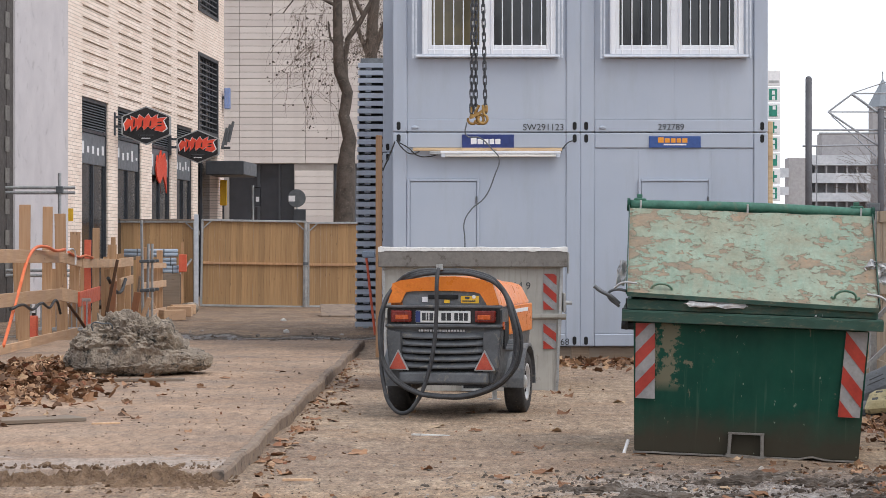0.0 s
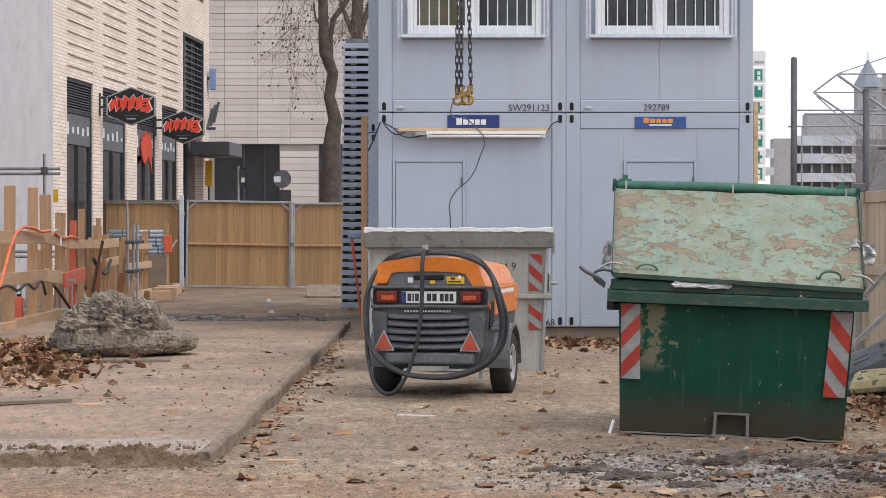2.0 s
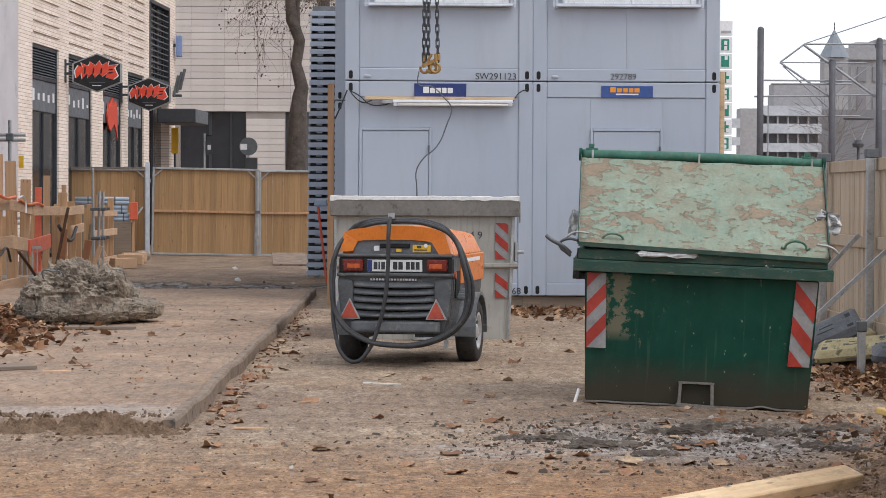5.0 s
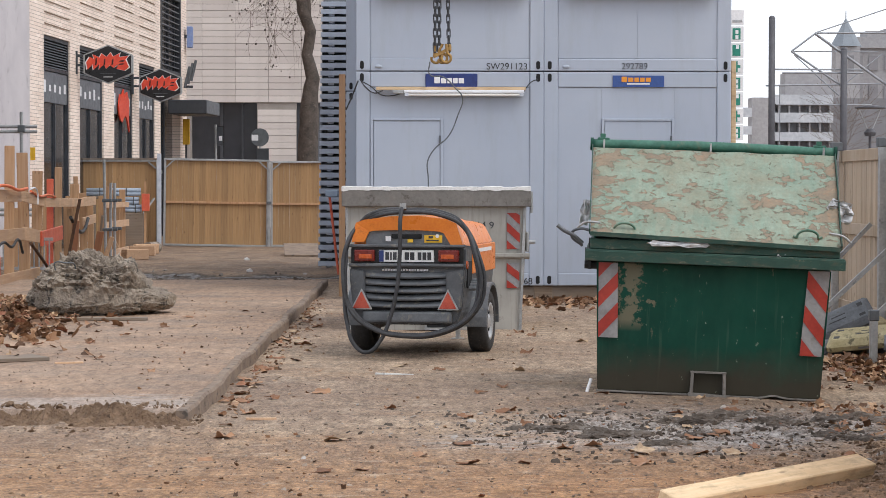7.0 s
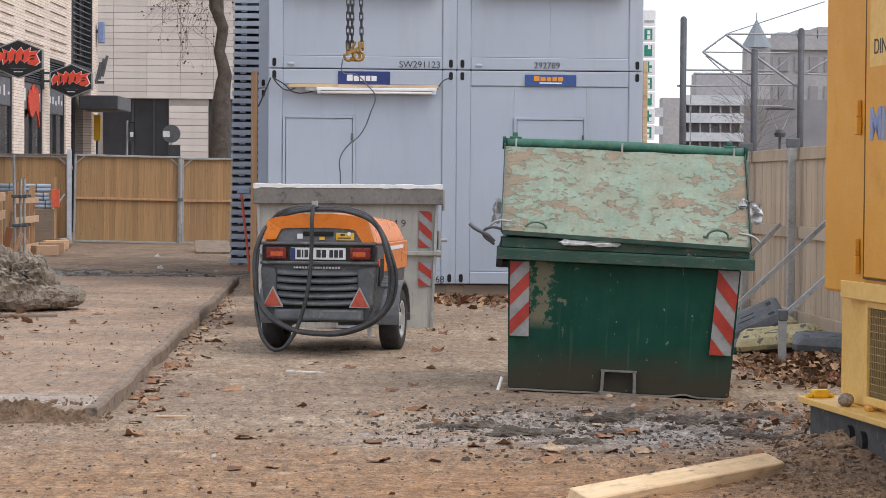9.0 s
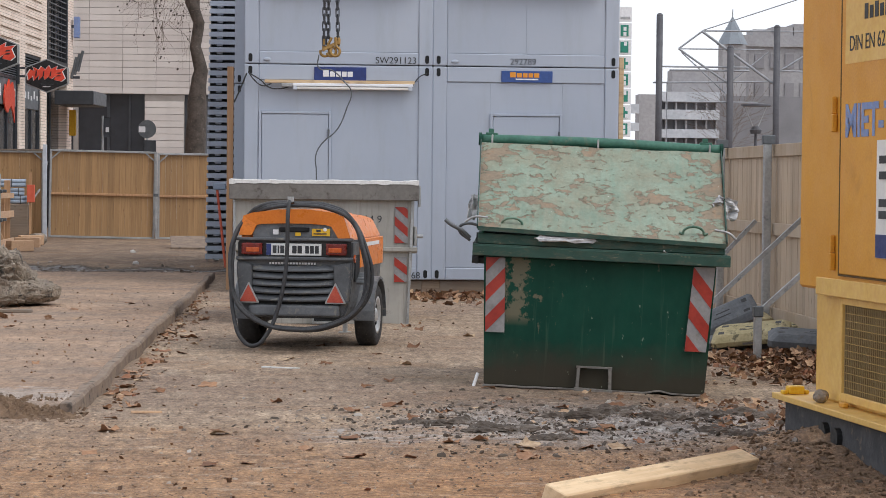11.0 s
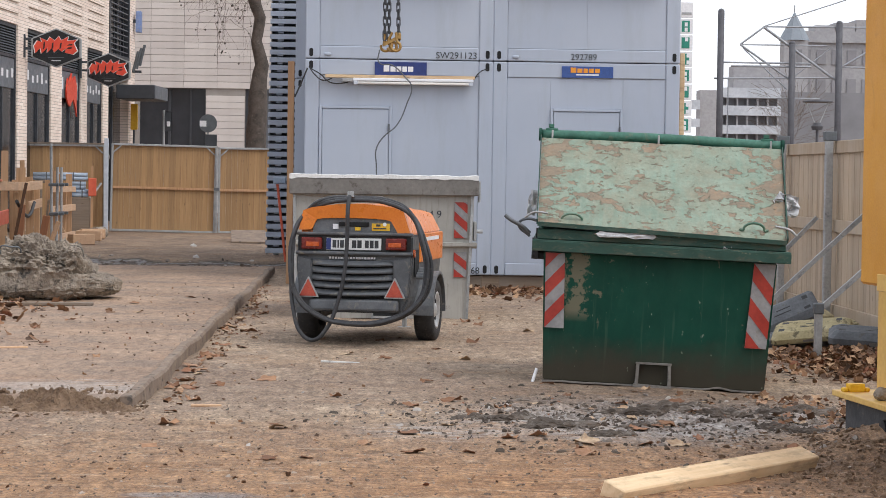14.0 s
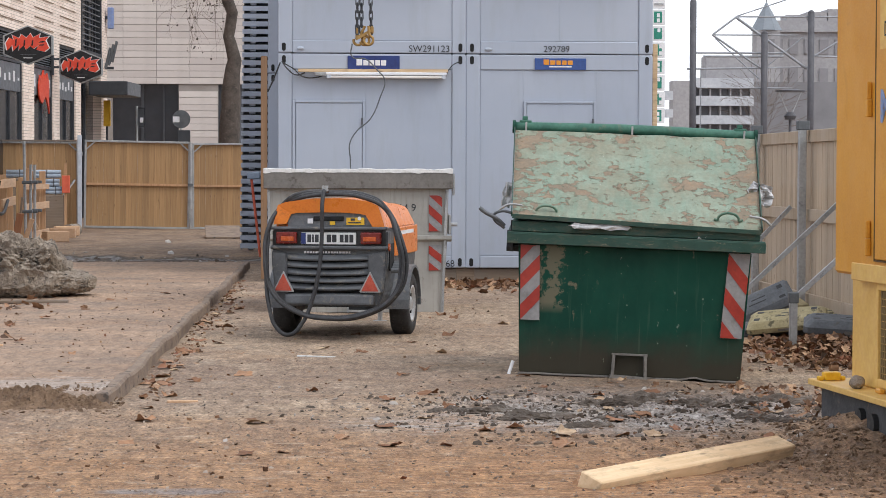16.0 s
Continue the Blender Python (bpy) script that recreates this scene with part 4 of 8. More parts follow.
def green_skip():
    t = thing("lidded_skip", pose(2.11, 15.74, 0.012, 0, 2.2, -5.2), "dark green steel skip with peeling pale-green roof lid", "skip")
    bm = bm_new()
    prof = [(-0.775, 0.0), (0.775, 0.0), (0.815, 0.9), (-0.815, 0.9)]
    a = [bm.verts.new((x, 0.0 - 0.02 * (z > 0.5), z)) for x, z in prof]
    b = [bm.verts.new((x, 1.75, z)) for x, z in prof]
    fs = [bm.faces.new(a), bm.faces.new(b[::-1])] + [bm.faces.new((a[i], b[i], b[(i + 1) % 4], a[(i + 1) % 4])) for i in range(4)]
    bmesh.ops.recalc_face_normals(bm, faces=fs)
    bmesh.ops.bevel(bm, geom=list(bm.edges), offset=0.006, segments=2, affect="EDGES")
    part("tub", bm, M["green"], t)
    # turned-out bottom flange with a dented stretch
    bm = bm_new()
    rows_ = []
    for i in range(40):
        x = -0.782 + 1.564 * i / 39
        up = 0.018 * math.exp(-((x - 0.45) / 0.06) ** 2) + 0.004 * noise.noise((x * 7, 0, 2))
        rows_.append([bm.verts.new(q) for q in ((x, 0.004, up - 0.012), (x, -0.008, up - 0.012), (x, -0.008, up - 0.003), (x, 0.004, up))])
    for a_, b_ in zip(rows_, rows_[1:]):
        for k in range(4):
            bm.faces.new((a_[k], b_[k], b_[(k + 1) % 4], a_[(k + 1) % 4]))
    bmesh.ops.recalc_face_normals(bm, faces=bm.faces)
    part("bottom_flange", bm, M["grey_dark"], t, "scuffed muddy bottom flange")
    bm = box(-0.895, 0.9, -0.1, 1.85, 0.93, 0.985, bevel=0.005)
    bx(bm, -0.897, 0.902, -0.104, -0.09, 0.905, 0.975, 0.003)
    part("rim", bm, M["rim_green"], t, "dust-scuffed dark green folded rim")
    part("rim_upper", box(-0.865, 0.865, -0.07, 1.82, 0.987, 1.06, bevel=0.006), M["rim_green"], t)
    # the two sloping lids
    for k in (0, 1):
        bm = bm_new()
        n = 24
        g = []
        for j in range(n + 1):
            row = []
            for i in range(n + 1):
                u, v = i / n, j / n
                y = -0.085 + v * 0.885
                z = 1.08 + v * 0.63 - 0.022 * (u * 2 - 1) * (1 - v) + 0.010 * noise.noise((u * 3.1, v * 2.7, 4 + k)) + 0.006 * noise.noise((u * 9, v * 8, 1))
                w = 0.865 + 0.012 * v
                row.append(bm.verts.new(((u * 2 - 1) * w, y if k == 0 else 1.75 - y, z)))
            g.append(row)
        for j in range(n):
            for i in range(n):
                bm.faces.new((g[j][i], g[j][i + 1], g[j + 1][i + 1], g[j + 1][i]))
        bmesh.ops.recalc_face_normals(bm, faces=bm.faces)
        bmesh.ops.solidify(bm, geom=list(bm.faces), thickness=0.02)
        lid = part("lid", bm, M["peel"] if k == 0 else M["pipe_green"], t, "pale green lid with peeling paint" if k == 0 else "")
        if k == 0:
            front_lid = lid
            # thin folded lips along the lid's lower edge and flanks
            bm = bm_new()
            bar(bm, (-0.868, -0.092, 1.094), (0.868, -0.092, 1.05), 0.012, 0.03)
            part("lid_lip", bm, M["rim_green"], lid, "dark scuffed lower lip")
            for sx in (-0.872, 0.872):
                bm = bar(bm_new(), (sx, -0.09, 1.085 - 0.025 * sx), (sx * 1.012, 0.795, 1.715), 0.008, 0.04)
                part("lid_lip", bm, M["rim_green"], lid)
    # dark gap and gable plates under the lids
    for sx in (-0.84, 0.825):
        part("gable_plate", prism_x(bm_new(), [(-0.04, 1.062), (1.79, 1.062), (0.95, 1.66), (0.80, 1.66)], sx, sx + 0.015), M["pipe_green"], t)
    # hinge pipe
    bm = bm_new()
    rings = []
    for i in range(25):
        x = -0.885 + 1.77 * i / 24
        zc = 1.737 + 0.006 * cos(x * 3.3) + 0.002 * noise.noise((x * 4, 1, 1))
        rings.append([bm.verts.new((x, 0.87 + 0.041 * cos(tau * j / 16), zc + 0.041 * sin(tau * j / 16))) for j in range(16)])
    for a_, b_ in zip(rings, rings[1:]):
        for j in range(16):
            bm.faces.new((a_[j], a_[(j + 1) % 16], b_[(j + 1) % 16], b_[j]))
    bm.faces.new(rings[0])
    bm.faces.new(rings[-1])
    bmesh.ops.recalc_face_normals(bm, faces=bm.faces)
    hp = part("hinge_pipe", bm, M["pipe_green"], t, "dark green round hinge pipe", True)
    for sx in (-0.9, 0.88):
        part("pipe_cap", rod(bm_new(), (sx, 0.87, 1.735), (sx + 0.022, 0.87, 1.735), 0.048, 16), M["green"], hp)
    for hx in (-0.80, -0.02, 0.80):
        bm = bm_new()
        bx(bm, hx - 0.007, hx + 0.007, 0.80, 0.822, 1.58, 1.77, 0.003)
        part("hinge_strap", bm, M["alu"], hp)
    for hx in (-0.82, 0.76):
        bm = bm_new()
        bx(bm, hx - 0.03, hx + 0.06, 0.85, 0.93, 1.765, 1.785, 0.004)
        bx(bm, hx - 0.01, hx + 0.03, 0.86, 0.90, 1.785, 1.815, 0.004)
        part("lifting_lug", bm, M["pipe_green"], hp)
    # lid handles: bent bars
    for hx in (-0.63, 0.64):
        pts = []
        for i in range(9):
            a = pi * i / 8
            pts.append((hx + 0.075 * -cos(a), -0.02 - 0.02 * sin(a), 1.125 + 0.05 * sin(a)))
        pts = [(hx - 0.1, -0.015, 1.13)] + pts + [(hx + 0.1, -0.015, 1.13)]
        tube("lid_handle", pts, 0.009, M["pale_green"], front_lid, "bent steel bar handle")
    tube("lid_rod", [(0.78, -0.1, 1.16), (0.88, -0.11, 1.14), (0.93, -0.1, 1.1)], 0.009, M["alu"], front_lid)
    tube("lid_rod", [(-0.96, -0.03, 1.13), (-0.9, -0.05, 1.17), (-0.8, -0.06, 1.17)], 0.008, M["alu"], front_lid)
    # lifting pocket
    bm = bm_new()
    for a, b in (((-0.12, 0.0), (-0.115, 0.155)), ((0.105, 0.155), (0.11, 0.0))):
        bar(bm, (a[0], -0.02, a[1]), (b[0], -0.02, b[1]), 0.022, 0.05, (0, 1, 0))
    bar(bm, (-0.13, -0.02, 0.155), (0.12, -0.02, 0.155), 0.05, 0.012)
    bar(bm, (-0.14, -0.03, 0.0), (0.125, -0.03, -0.01), 0.07, 0.02)
    part("hook_pocket", bm, M["grey_dark"], t, "welded lifting pocket with muddy scuffed edges")
    striped(t, -0.80, -0.665, 0.37, 0.895, -0.026, 5, 0.145, skew=-0.035)
    striped(t, 0.655, 0.805, 0.3, 0.895, -0.026, 5, -0.17, True, skew=0.06)
    # locking levers at the flank
    bm = bm_new()
    for a, b in (((-0.865, 0.1, 0.84), (-0.865, 0.1, 1.06)),):
        bar(bm, a, b, 0.022, 0.05)
    rod(bm, (-0.9, 0.12, 0.87), (-0.8, 0.12, 0.87), 0.03, 12)
    rod(bm, (-0.9, 0.12, 0.97), (-0.8, 0.12, 0.97), 0.02, 12)
    part("lock_bracket", bm, M["black"], t)
    tube("lock_lever", [(-0.92, 0.05, 1.02), (-0.98, 0.03, 1.07), (-1.06, 0.02, 1.11), (-1.1, 0.02, 1.14)], 0.014, M["steel_dark"], t, "steel locking lever")
    tube("lock_lever", [(-0.92, 0.1, 1.0), (-1.0, 0.08, 1.08), (-0.95, 0.06, 1.12), (-0.86, 0.05, 1.11)], 0.01, M["steel_dark"], t)
    part("foot_rail", box(-0.7, 0.7, 0.1, 1.6, -0.03, -0.001), M["green"], t)
    return t


green_skip()


def crumpled(name, m, size, label, parent=None, seed=0):
    """A scrap of crumpled foil."""
    bm = bm_new()
    n = 10
    g = [[bm.verts.new(((i / n - 0.5) * size[0] * (1 - 0.5 * abs(j / n - 0.5)), size[2] * noise.noise((i * 0.35 + seed, j * 0.4, 2)) , (j / n - 0.5) * size[1] + 0.25 * size[2] * noise.noise((i * 0.5, j * 0.4 + seed, 5)))) for i in range(n + 1)] for j in range(n + 1)]
    for j in range(n):
        for i in range(n):
            bm.faces.new((g[j][i], g[j][i + 1], g[j + 1][i + 1], g[j + 1][i]))
    bmesh.ops.recalc_face_normals(bm, faces=bm.faces)
    ob = mesh_ob(name, bm, M["plastic_bag"])
    ob.matrix_basis = m
    return tagged(ob, label, "litter")


crumpled("plastic_sheet", pose(1.89, 15.66, 1.065, -50, 2, 0), (0.45, 0.05, 0.025), "grey plastic sheeting wedged under the skip lid", seed=1)
crumpled("plastic_sheet", pose(3.07, 15.95, 1.29, 0, 15, 10), (0.21, 0.15, 0.06), "grey foil scrap sticking out beside the skip lid", seed=4)
crumpled("plastic_sheet", pose(1.285, 16.2, 1.28, 0, 10, -20), (0.08, 0.18, 0.04), "pale foil scrap hanging out of the skip side", seed=7)
crumpled("plastic_sheet", pose(2.60, 15.65, 1.02, -30, 0, 0), (0.08, 0.09, 0.03), "pale scrap caught on the skip rim", seed=9)
crumpled("paper_scrap", pose(2.83, 15.66, 0.985, -60, 0, 0), (0.07, 0.04, 0.03), "white paper scrap on the skip rim", seed=12)
crumpled("paper_scrap", pose(2.70, 15.66, 0.99, -60, 0, 0), (0.05, 0.04, 0.03), "white paper scrap on the skip rim", seed=14)


# ---- open grey skip ----
def grey_skip():
    t = thing("open_skip", pose(0.305, 23.12, 0.0), "weathered grey open steel skip with pale cement crust on its rim", "skip")
    bm = bm_new()
    prof = [(-0.87, 0.0), (0.87, 0.0), (0.91, 0.76), (0.925, 1.3), (-0.925, 1.3), (-0.91, 0.76)]
    n = len(prof)
    a = [bm.verts.new((x, 0.0, z)) for x, z in prof]
    b = [bm.verts.new((x, 1.9, z)) for x, z in prof]
    fs = [bm.faces.new(a), bm.faces.new(b[::-1])]
    for i in range(n):
        if i != 3:
            fs.append(bm.faces.new((a[i], b[i], b[(i + 1) % n], a[(i + 1) % n])))
    bmesh.ops.recalc_face_normals(bm, faces=fs)
    part("tub", bm, M["grey_steel"], t)
    bm = bm_new()
    bx(bm, -0.965, 0.965, -0.075, 0.02, 1.265, 1.45, 0.008)
    bx(bm, -0.965, -0.9, 0.021, 1.9, 1.265, 1.45, 0.008)
    bx(bm, 0.9, 0.965, 0.021, 1.9, 1.265, 1.45, 0.008)
    bx(bm, -0.965, 0.965, 1.901, 1.97, 1.265, 1.45, 0.008)
    part("rim", bm, M["grey_dark"], t, "darker folded steel rim")
    bm = bm_new()
    prev = None
    for i in range(80):
        x = -0.966 + 1.932 * i / 79
        h = 0.012 + 0.014 * max(noise.noise((x * 6, 0, 3)) + 0.4, 0) + 0.006 * noise.noise((x * 25, 0, 3))
        d = 0.008 + 0.02 * max(noise.noise((x * 9, 4, 3)), 0)
        ring = [bm.verts.new(p) for p in ((x, -0.082, 1.44 - d), (x, -0.078, 1.452 + h * 0.7), (x, -0.02, 1.452 + h), (x, 0.03, 1.452))]
        if prev:
            for k in range(3):
                bm.faces.new((prev[k], ring[k], ring[k + 1], prev[k + 1]))
        prev = ring
    bmesh.ops.recalc_face_normals(bm, faces=bm.faces)
    bmesh.ops.solidify(bm, geom=list(bm.faces), thickness=0.004)
    part("cement_crust", bm, M["rim_pale"], t, "pale crust of dried cement")
    part("waist_ledge", prism_x(bm_new(), [(-0.05, 0.75), (0.0, 0.725), (0.0, 0.79), (-0.05, 0.785)], -0.93, 0.955, 0.004), M["grey_steel"], t)
    for sx in (-0.9, 0.87):
        bm = bm_new()
        bar(bm, (sx * 0.985 + 0.005, -0.012, 0.0), (sx * 1.03 + 0.01, -0.012, 1.262), 0.024, 0.03, (0, 1, 0))
        part("edge_rib", bm, M["alu"], t)
    bm = bm_new()
    bx(bm, 0.925, 0.955, 0.05, 0.3, 0.8, 1.0, 0.006)
    rod(bm, (0.95, 0.1, 0.9), (1.02, 0.1, 0.9), 0.02, 12)
    part("side_lug", bm, M["alu"], t)
    part("rim_lug", box(0.967, 0.99, 0.02, 0.1, 1.2, 1.42, bevel=0.006), M["alu"], t)
    # lifting pocket
    # the pocket's inner shade is a flat near-black sheet
    part("hook_pocket", box(-0.1, 0.14, -0.012, 0.0, 0.03, 0.33, bevel=0.004), M["hole"], t, "open lifting pocket, its inner shade a near-black sheet")
    bm = bm_new()
    bar(bm, (-0.105, -0.03, 0.0), (-0.105, -0.03, 0.33), 0.018, 0.06, (0, 1, 0))
    bar(bm, (0.145, -0.03, 0.0), (0.145, -0.03, 0.33), 0.018, 0.06, (0, 1, 0))
    bar(bm, (-0.115, -0.03, 0.015), (0.155, -0.03, 0.015), 0.08, 0.02)
    part("pocket_frame", bm, M["alu"], t)
    lettering("K444014 9", 0.105, pose(0.36, -0.004, 1.07) @ FACING, M["ink"], t)
    for i in range(9):
        r = random.Random(40 + i)
        x, z = -0.1 + i * 0.037 + r.uniform(-0.01, 0.01), 1.02 + r.uniform(-0.05, 0.04)
        bm = bm_new()
        bar(bm, (x, -0.004, z), (x + r.uniform(-0.02, 0.03), -0.004, z + r.uniform(0.03, 0.09)), 0.012, 0.004, (0, 1, 0))
        part("paint_smear", bm, M["ink"], t)
    striped(t, 0.722, 0.856, 0.83, 1.2, -0.006, 4, -0.12)
    striped(t, 0.722, 0.852, 0.43, 0.69, -0.006, 3, -0.1)


grey_skip()


# ---- trailer compressor ----
def compressor():
    t = thing("trailer_compressor", pose(0.01, 19.36, 0.0, 0, 0, -11) @ Matrix.Diagonal((0.94, 1, 0.958, 1)), "orange and dark grey two-wheeled trailer air compressor", "compressor")
    # lower shell, seen from behind: broad shoulders, drawn-in skirt
    L = 1.75
    bm = bm_new()
    prof = [(-0.45, 0.30), (0.45, 0.30), (0.50, 0.42), (0.535, 0.72), (0.535, 0.99), (-0.535, 0.99), (-0.535, 0.72), (-0.50, 0.42)]
    n = len(prof)
    st = [(0.0, 1.0, 0.0), (0.06, 1.0, 0.0), (L - 0.3, 1.0, 0.0), (L, 0.94, 0.0)]
    rings = [[bm.verts.new((x * k, y, z)) for x, z in prof] for y, k, _ in st]
    fs = [bm.faces.new(rings[0]), bm.faces.new(rings[-1][::-1])]
    for a, b in zip(rings, rings[1:]):
        for i in range(n):
            fs.append(bm.faces.new((a[i], b[i], b[(i + 1) % n], a[(i + 1) % n])))
    bmesh.ops.recalc_face_normals(bm, faces=fs)
    bmesh.ops.bevel(bm, geom=[e for e in bm.edges], offset=0.02, segments=2, affect="EDGES")
    part("body", bm, M["c_grey"], t, "dark grey plastic lower body", True).data.shade_flat()
    # orange canopy: arched cross-section carried forwards
    arch = [(-0.525, 0.995), (-0.515, 1.06), (-0.47, 1.205), (-0.40, 1.228), (-0.15, 1.262), (0.1, 1.265), (0.36, 1.235), (0.45, 1.2), (0.505, 1.06), (0.525, 0.995)]
    bm = bm_new()
    st = [(0.05, 0.97, 1.0), (0.12, 1.0, 1.0), (0.75, 1.0, 1.0), (0.8, 1.01, 0.93), (L - 0.25, 1.01, 0.84), (L, 0.95, 0.6)]
    rings = [[bm.verts.new((x * k, y, 0.995 + (z - 0.995) * h)) for x, z in arch] for y, k, h in st]
    fs = [bm.faces.new(rings[0]), bm.faces.new(rings[-1][::-1])]
    n = len(arch)
    for a, b in zip(rings, rings[1:]):
        for i in range(n):
            fs.append(bm.faces.new((a[i], b[i], b[(i + 1) % n], a[(i + 1) % n])))
    bmesh.ops.recalc_face_normals(bm, faces=fs)
    bmesh.ops.bevel(bm, geom=[e for e in bm.edges], offset=0.012, segments=2, affect="EDGES")
    can = part("canopy", bm, M["c_orange"], t, "orange moulded canopy")
    # orange brow framing the instrument recess
    bm = bm_new()
    outer = [(-0.515, 1.03), (-0.475, 1.205), (-0.40, 1.232), (-0.15, 1.265), (0.1, 1.268), (0.36, 1.24), (0.455, 1.2), (0.515, 1.015)]
    inner = [(-0.40, 1.035), (-0.355, 1.125), (-0.30, 1.135), (-0.1, 1.14), (0.1, 1.14), (0.28, 1.13), (0.335, 1.115), (0.40, 1.01)]
    for y0, y1 in ((-0.03, 0.1),):
        va = [bm.verts.new((x, y0, z)) for x, z in outer]
        vb = [bm.verts.new((x, y0 + 0.02, z)) for x, z in inner]
        vc = [bm.verts.new((x, y1, z)) for x, z in outer]
        vd = [bm.verts.new((x, y1, z)) for x, z in inner]
        for p, q in ((va, vb), (vb, vd), (vd, vc), (vc, va)):
            for i in range(len(outer) - 1):
                bm.faces.new((p[i], p[i + 1], q[i + 1], q[i]))
        for i in (0, -1):
            bm.faces.new((va[i], vb[i], vd[i], vc[i]))
    bmesh.ops.recalc_face_normals(bm, faces=bm.faces)
    part("brow", bm, M["c_orange"], can)
    part("recess_panel", box(-0.39, 0.39, 0.012, 0.048, 1.0, 1.15), M["c_grey2"], can, "grey instrument recess")
    # flat near-black patch drawn for the shade in the handle slot
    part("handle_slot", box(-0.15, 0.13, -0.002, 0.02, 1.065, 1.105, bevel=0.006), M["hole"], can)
    part("sticker", box(-0.205, -0.155, 0.004, 0.011, 1.04, 1.085), M["white"], can, "white sticker")
    yl = part("sticker", box(0.155, 0.32, 0.004, 0.011, 1.03, 1.095), M["yellow_label"], can, "yellow warning sticker")
    part("mark", rod(bm_new(), (0.275, 0.0, 1.088), (0.275, 0.006, 1.088), 0.017, 14), M["white"], yl)
    part("mark", box(0.17, 0.29, 0.0, 0.005, 1.045, 1.055), M["ink"], yl)
    part("mark", box(0.195, 0.235, 0.0, 0.005, 1.068, 1.088), M["ink"], yl)
    part("latch_sticker", box(0.0, 0.05, 0.004, 0.011, 1.03, 1.06), M["yellow_label"], can)
    # shelf line over the lamps
    part("lamp_shelf", box(-0.54, 0.54, -0.045, 0.02, 0.985, 1.012, bevel=0.008), M["c_grey"], t)
    # black sheet behind the lamps paints the shade under the shelf
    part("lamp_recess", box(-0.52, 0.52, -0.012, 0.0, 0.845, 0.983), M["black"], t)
    part("lamp_ledge", box(-0.54, 0.54, -0.055, 0.01, 0.81, 0.843, bevel=0.01), M["c_grey"], t)
    for s in (-1, 1):
        lamp = part("tail_light", box(s * 0.39 - 0.095, s * 0.39 + 0.095, -0.06, -0.013, 0.86, 0.965, bevel=0.012, seg=2), M["tail_red"], t, "red tail light with amber band")
        part("amber_lens", box(s * 0.38 - 0.06, s * 0.38 + 0.06, -0.066, -0.058, 0.885, 0.925, bevel=0.003), M["tail_amber"], lamp)
    pl = part("number_plate", box(-0.26, 0.25, -0.028, -0.013, 0.855, 0.962, bevel=0.004), M["plate"], t, "white number plate with blue edge strip")
    part("plate_strip", box(-0.258, -0.215, -0.031, -0.027, 0.858, 0.959), M["blue"], pl)
    for a, b in ((-0.2, -0.165), (-0.155, -0.14), (-0.13, -0.095), (-0.02, 0.02), (0.03, 0.07), (0.1, 0.135), (0.145, 0.18), (0.19, 0.225)):
        part("plate_bar", box(a, b, -0.0315, -0.0275, 0.875, 0.943, bevel=0.001), M["ink"], pl)
    # writing as a row of small bars
    r = random.Random(3)
    x = -0.235
    while x < 0.19:
        w = r.choice((0.016, 0.022, 0.02))
        part("writing_bar", box(x, x + w, -0.008, -0.001, 0.775, 0.793), M["white"], t)
        x += w + 0.008
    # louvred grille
    # near-black sheet stands for the shade between the louvres
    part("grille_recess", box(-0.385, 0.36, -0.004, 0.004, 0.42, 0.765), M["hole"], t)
    for i in range(5):
        z = 0.445 + i * 0.066
        bm = bm_new()
        sec = [(-0.002, 0.044), (-0.014, 0.052), (-0.05, 0.026), (-0.056, 0.012), (-0.05, 0.0), (-0.002, 0.014)]
        rings = []
        for k in range(13):
            u = k / 12 * 2 - 1
            fade = 1 - abs(u) ** 6 * 0.75
            rings.append([bm.verts.new((-0.013 + 0.39 * u, a_ * fade - 0.012 * (1 - u * u), z + b_ + 0.012 * u * u)) for a_, b_ in sec])
        for p_, q_ in zip(rings, rings[1:]):
            for k in range(6):
                bm.faces.new((p_[k], p_[(k + 1) % 6], q_[(k + 1) % 6], q_[k]))
        bm.faces.new(rings[0])
        bm.faces.new(rings[-1])
        bmesh.ops.recalc_face_normals(bm, faces=bm.faces)
        part("louvre", bm, M["c_grey"], t)
    part("side_cheek", prism(bm_new(), [(-0.53, 0.70), (-0.50, 0.43), (-0.39, 0.42), (-0.39, 0.77), (-0.53, 0.80)], -0.04, 0.01, 0.01), M["c_grey"], t)
    part("side_cheek", prism(bm_new(), [(0.50, 0.43), (0.53, 0.70), (0.53, 0.80), (0.365, 0.77), (0.365, 0.42)], -0.04, 0.01, 0.01), M["c_grey"], t)
    part("bumper", box(-0.41, 0.42, -0.05, 0.05, 0.315, 0.415, bevel=0.02, seg=2), M["c_grey2"], t)
    for cx in (-0.415, 0.385):
        tri = [(cx - 0.1, 0.43), (cx + 0.1, 0.43), (cx, 0.62)]
        rf = part("reflector_mount", prism(bm_new(), tri, -0.062, -0.042, 0.006), M["alu"], t)
        tri = [(cx - 0.08, 0.441), (cx + 0.08, 0.441), (cx, 0.595)]
        part("reflector", prism(bm_new(), tri, -0.07, -0.063, 0.003), M["reflector"], rf, "red triangular reflector")
    # chassis, axle, wheels
    bm = bm_new()
    bx(bm, -0.40, -0.33, 0.1, 1.9, 0.24, 0.31)
    bx(bm, 0.33, 0.40, 0.1, 1.9, 0.24, 0.31)
    bx(bm, -0.5, 0.5, 0.70, 0.80, 0.25, 0.33)
    part("chassis", bm, M["black"], t)
    bm = bm_new()
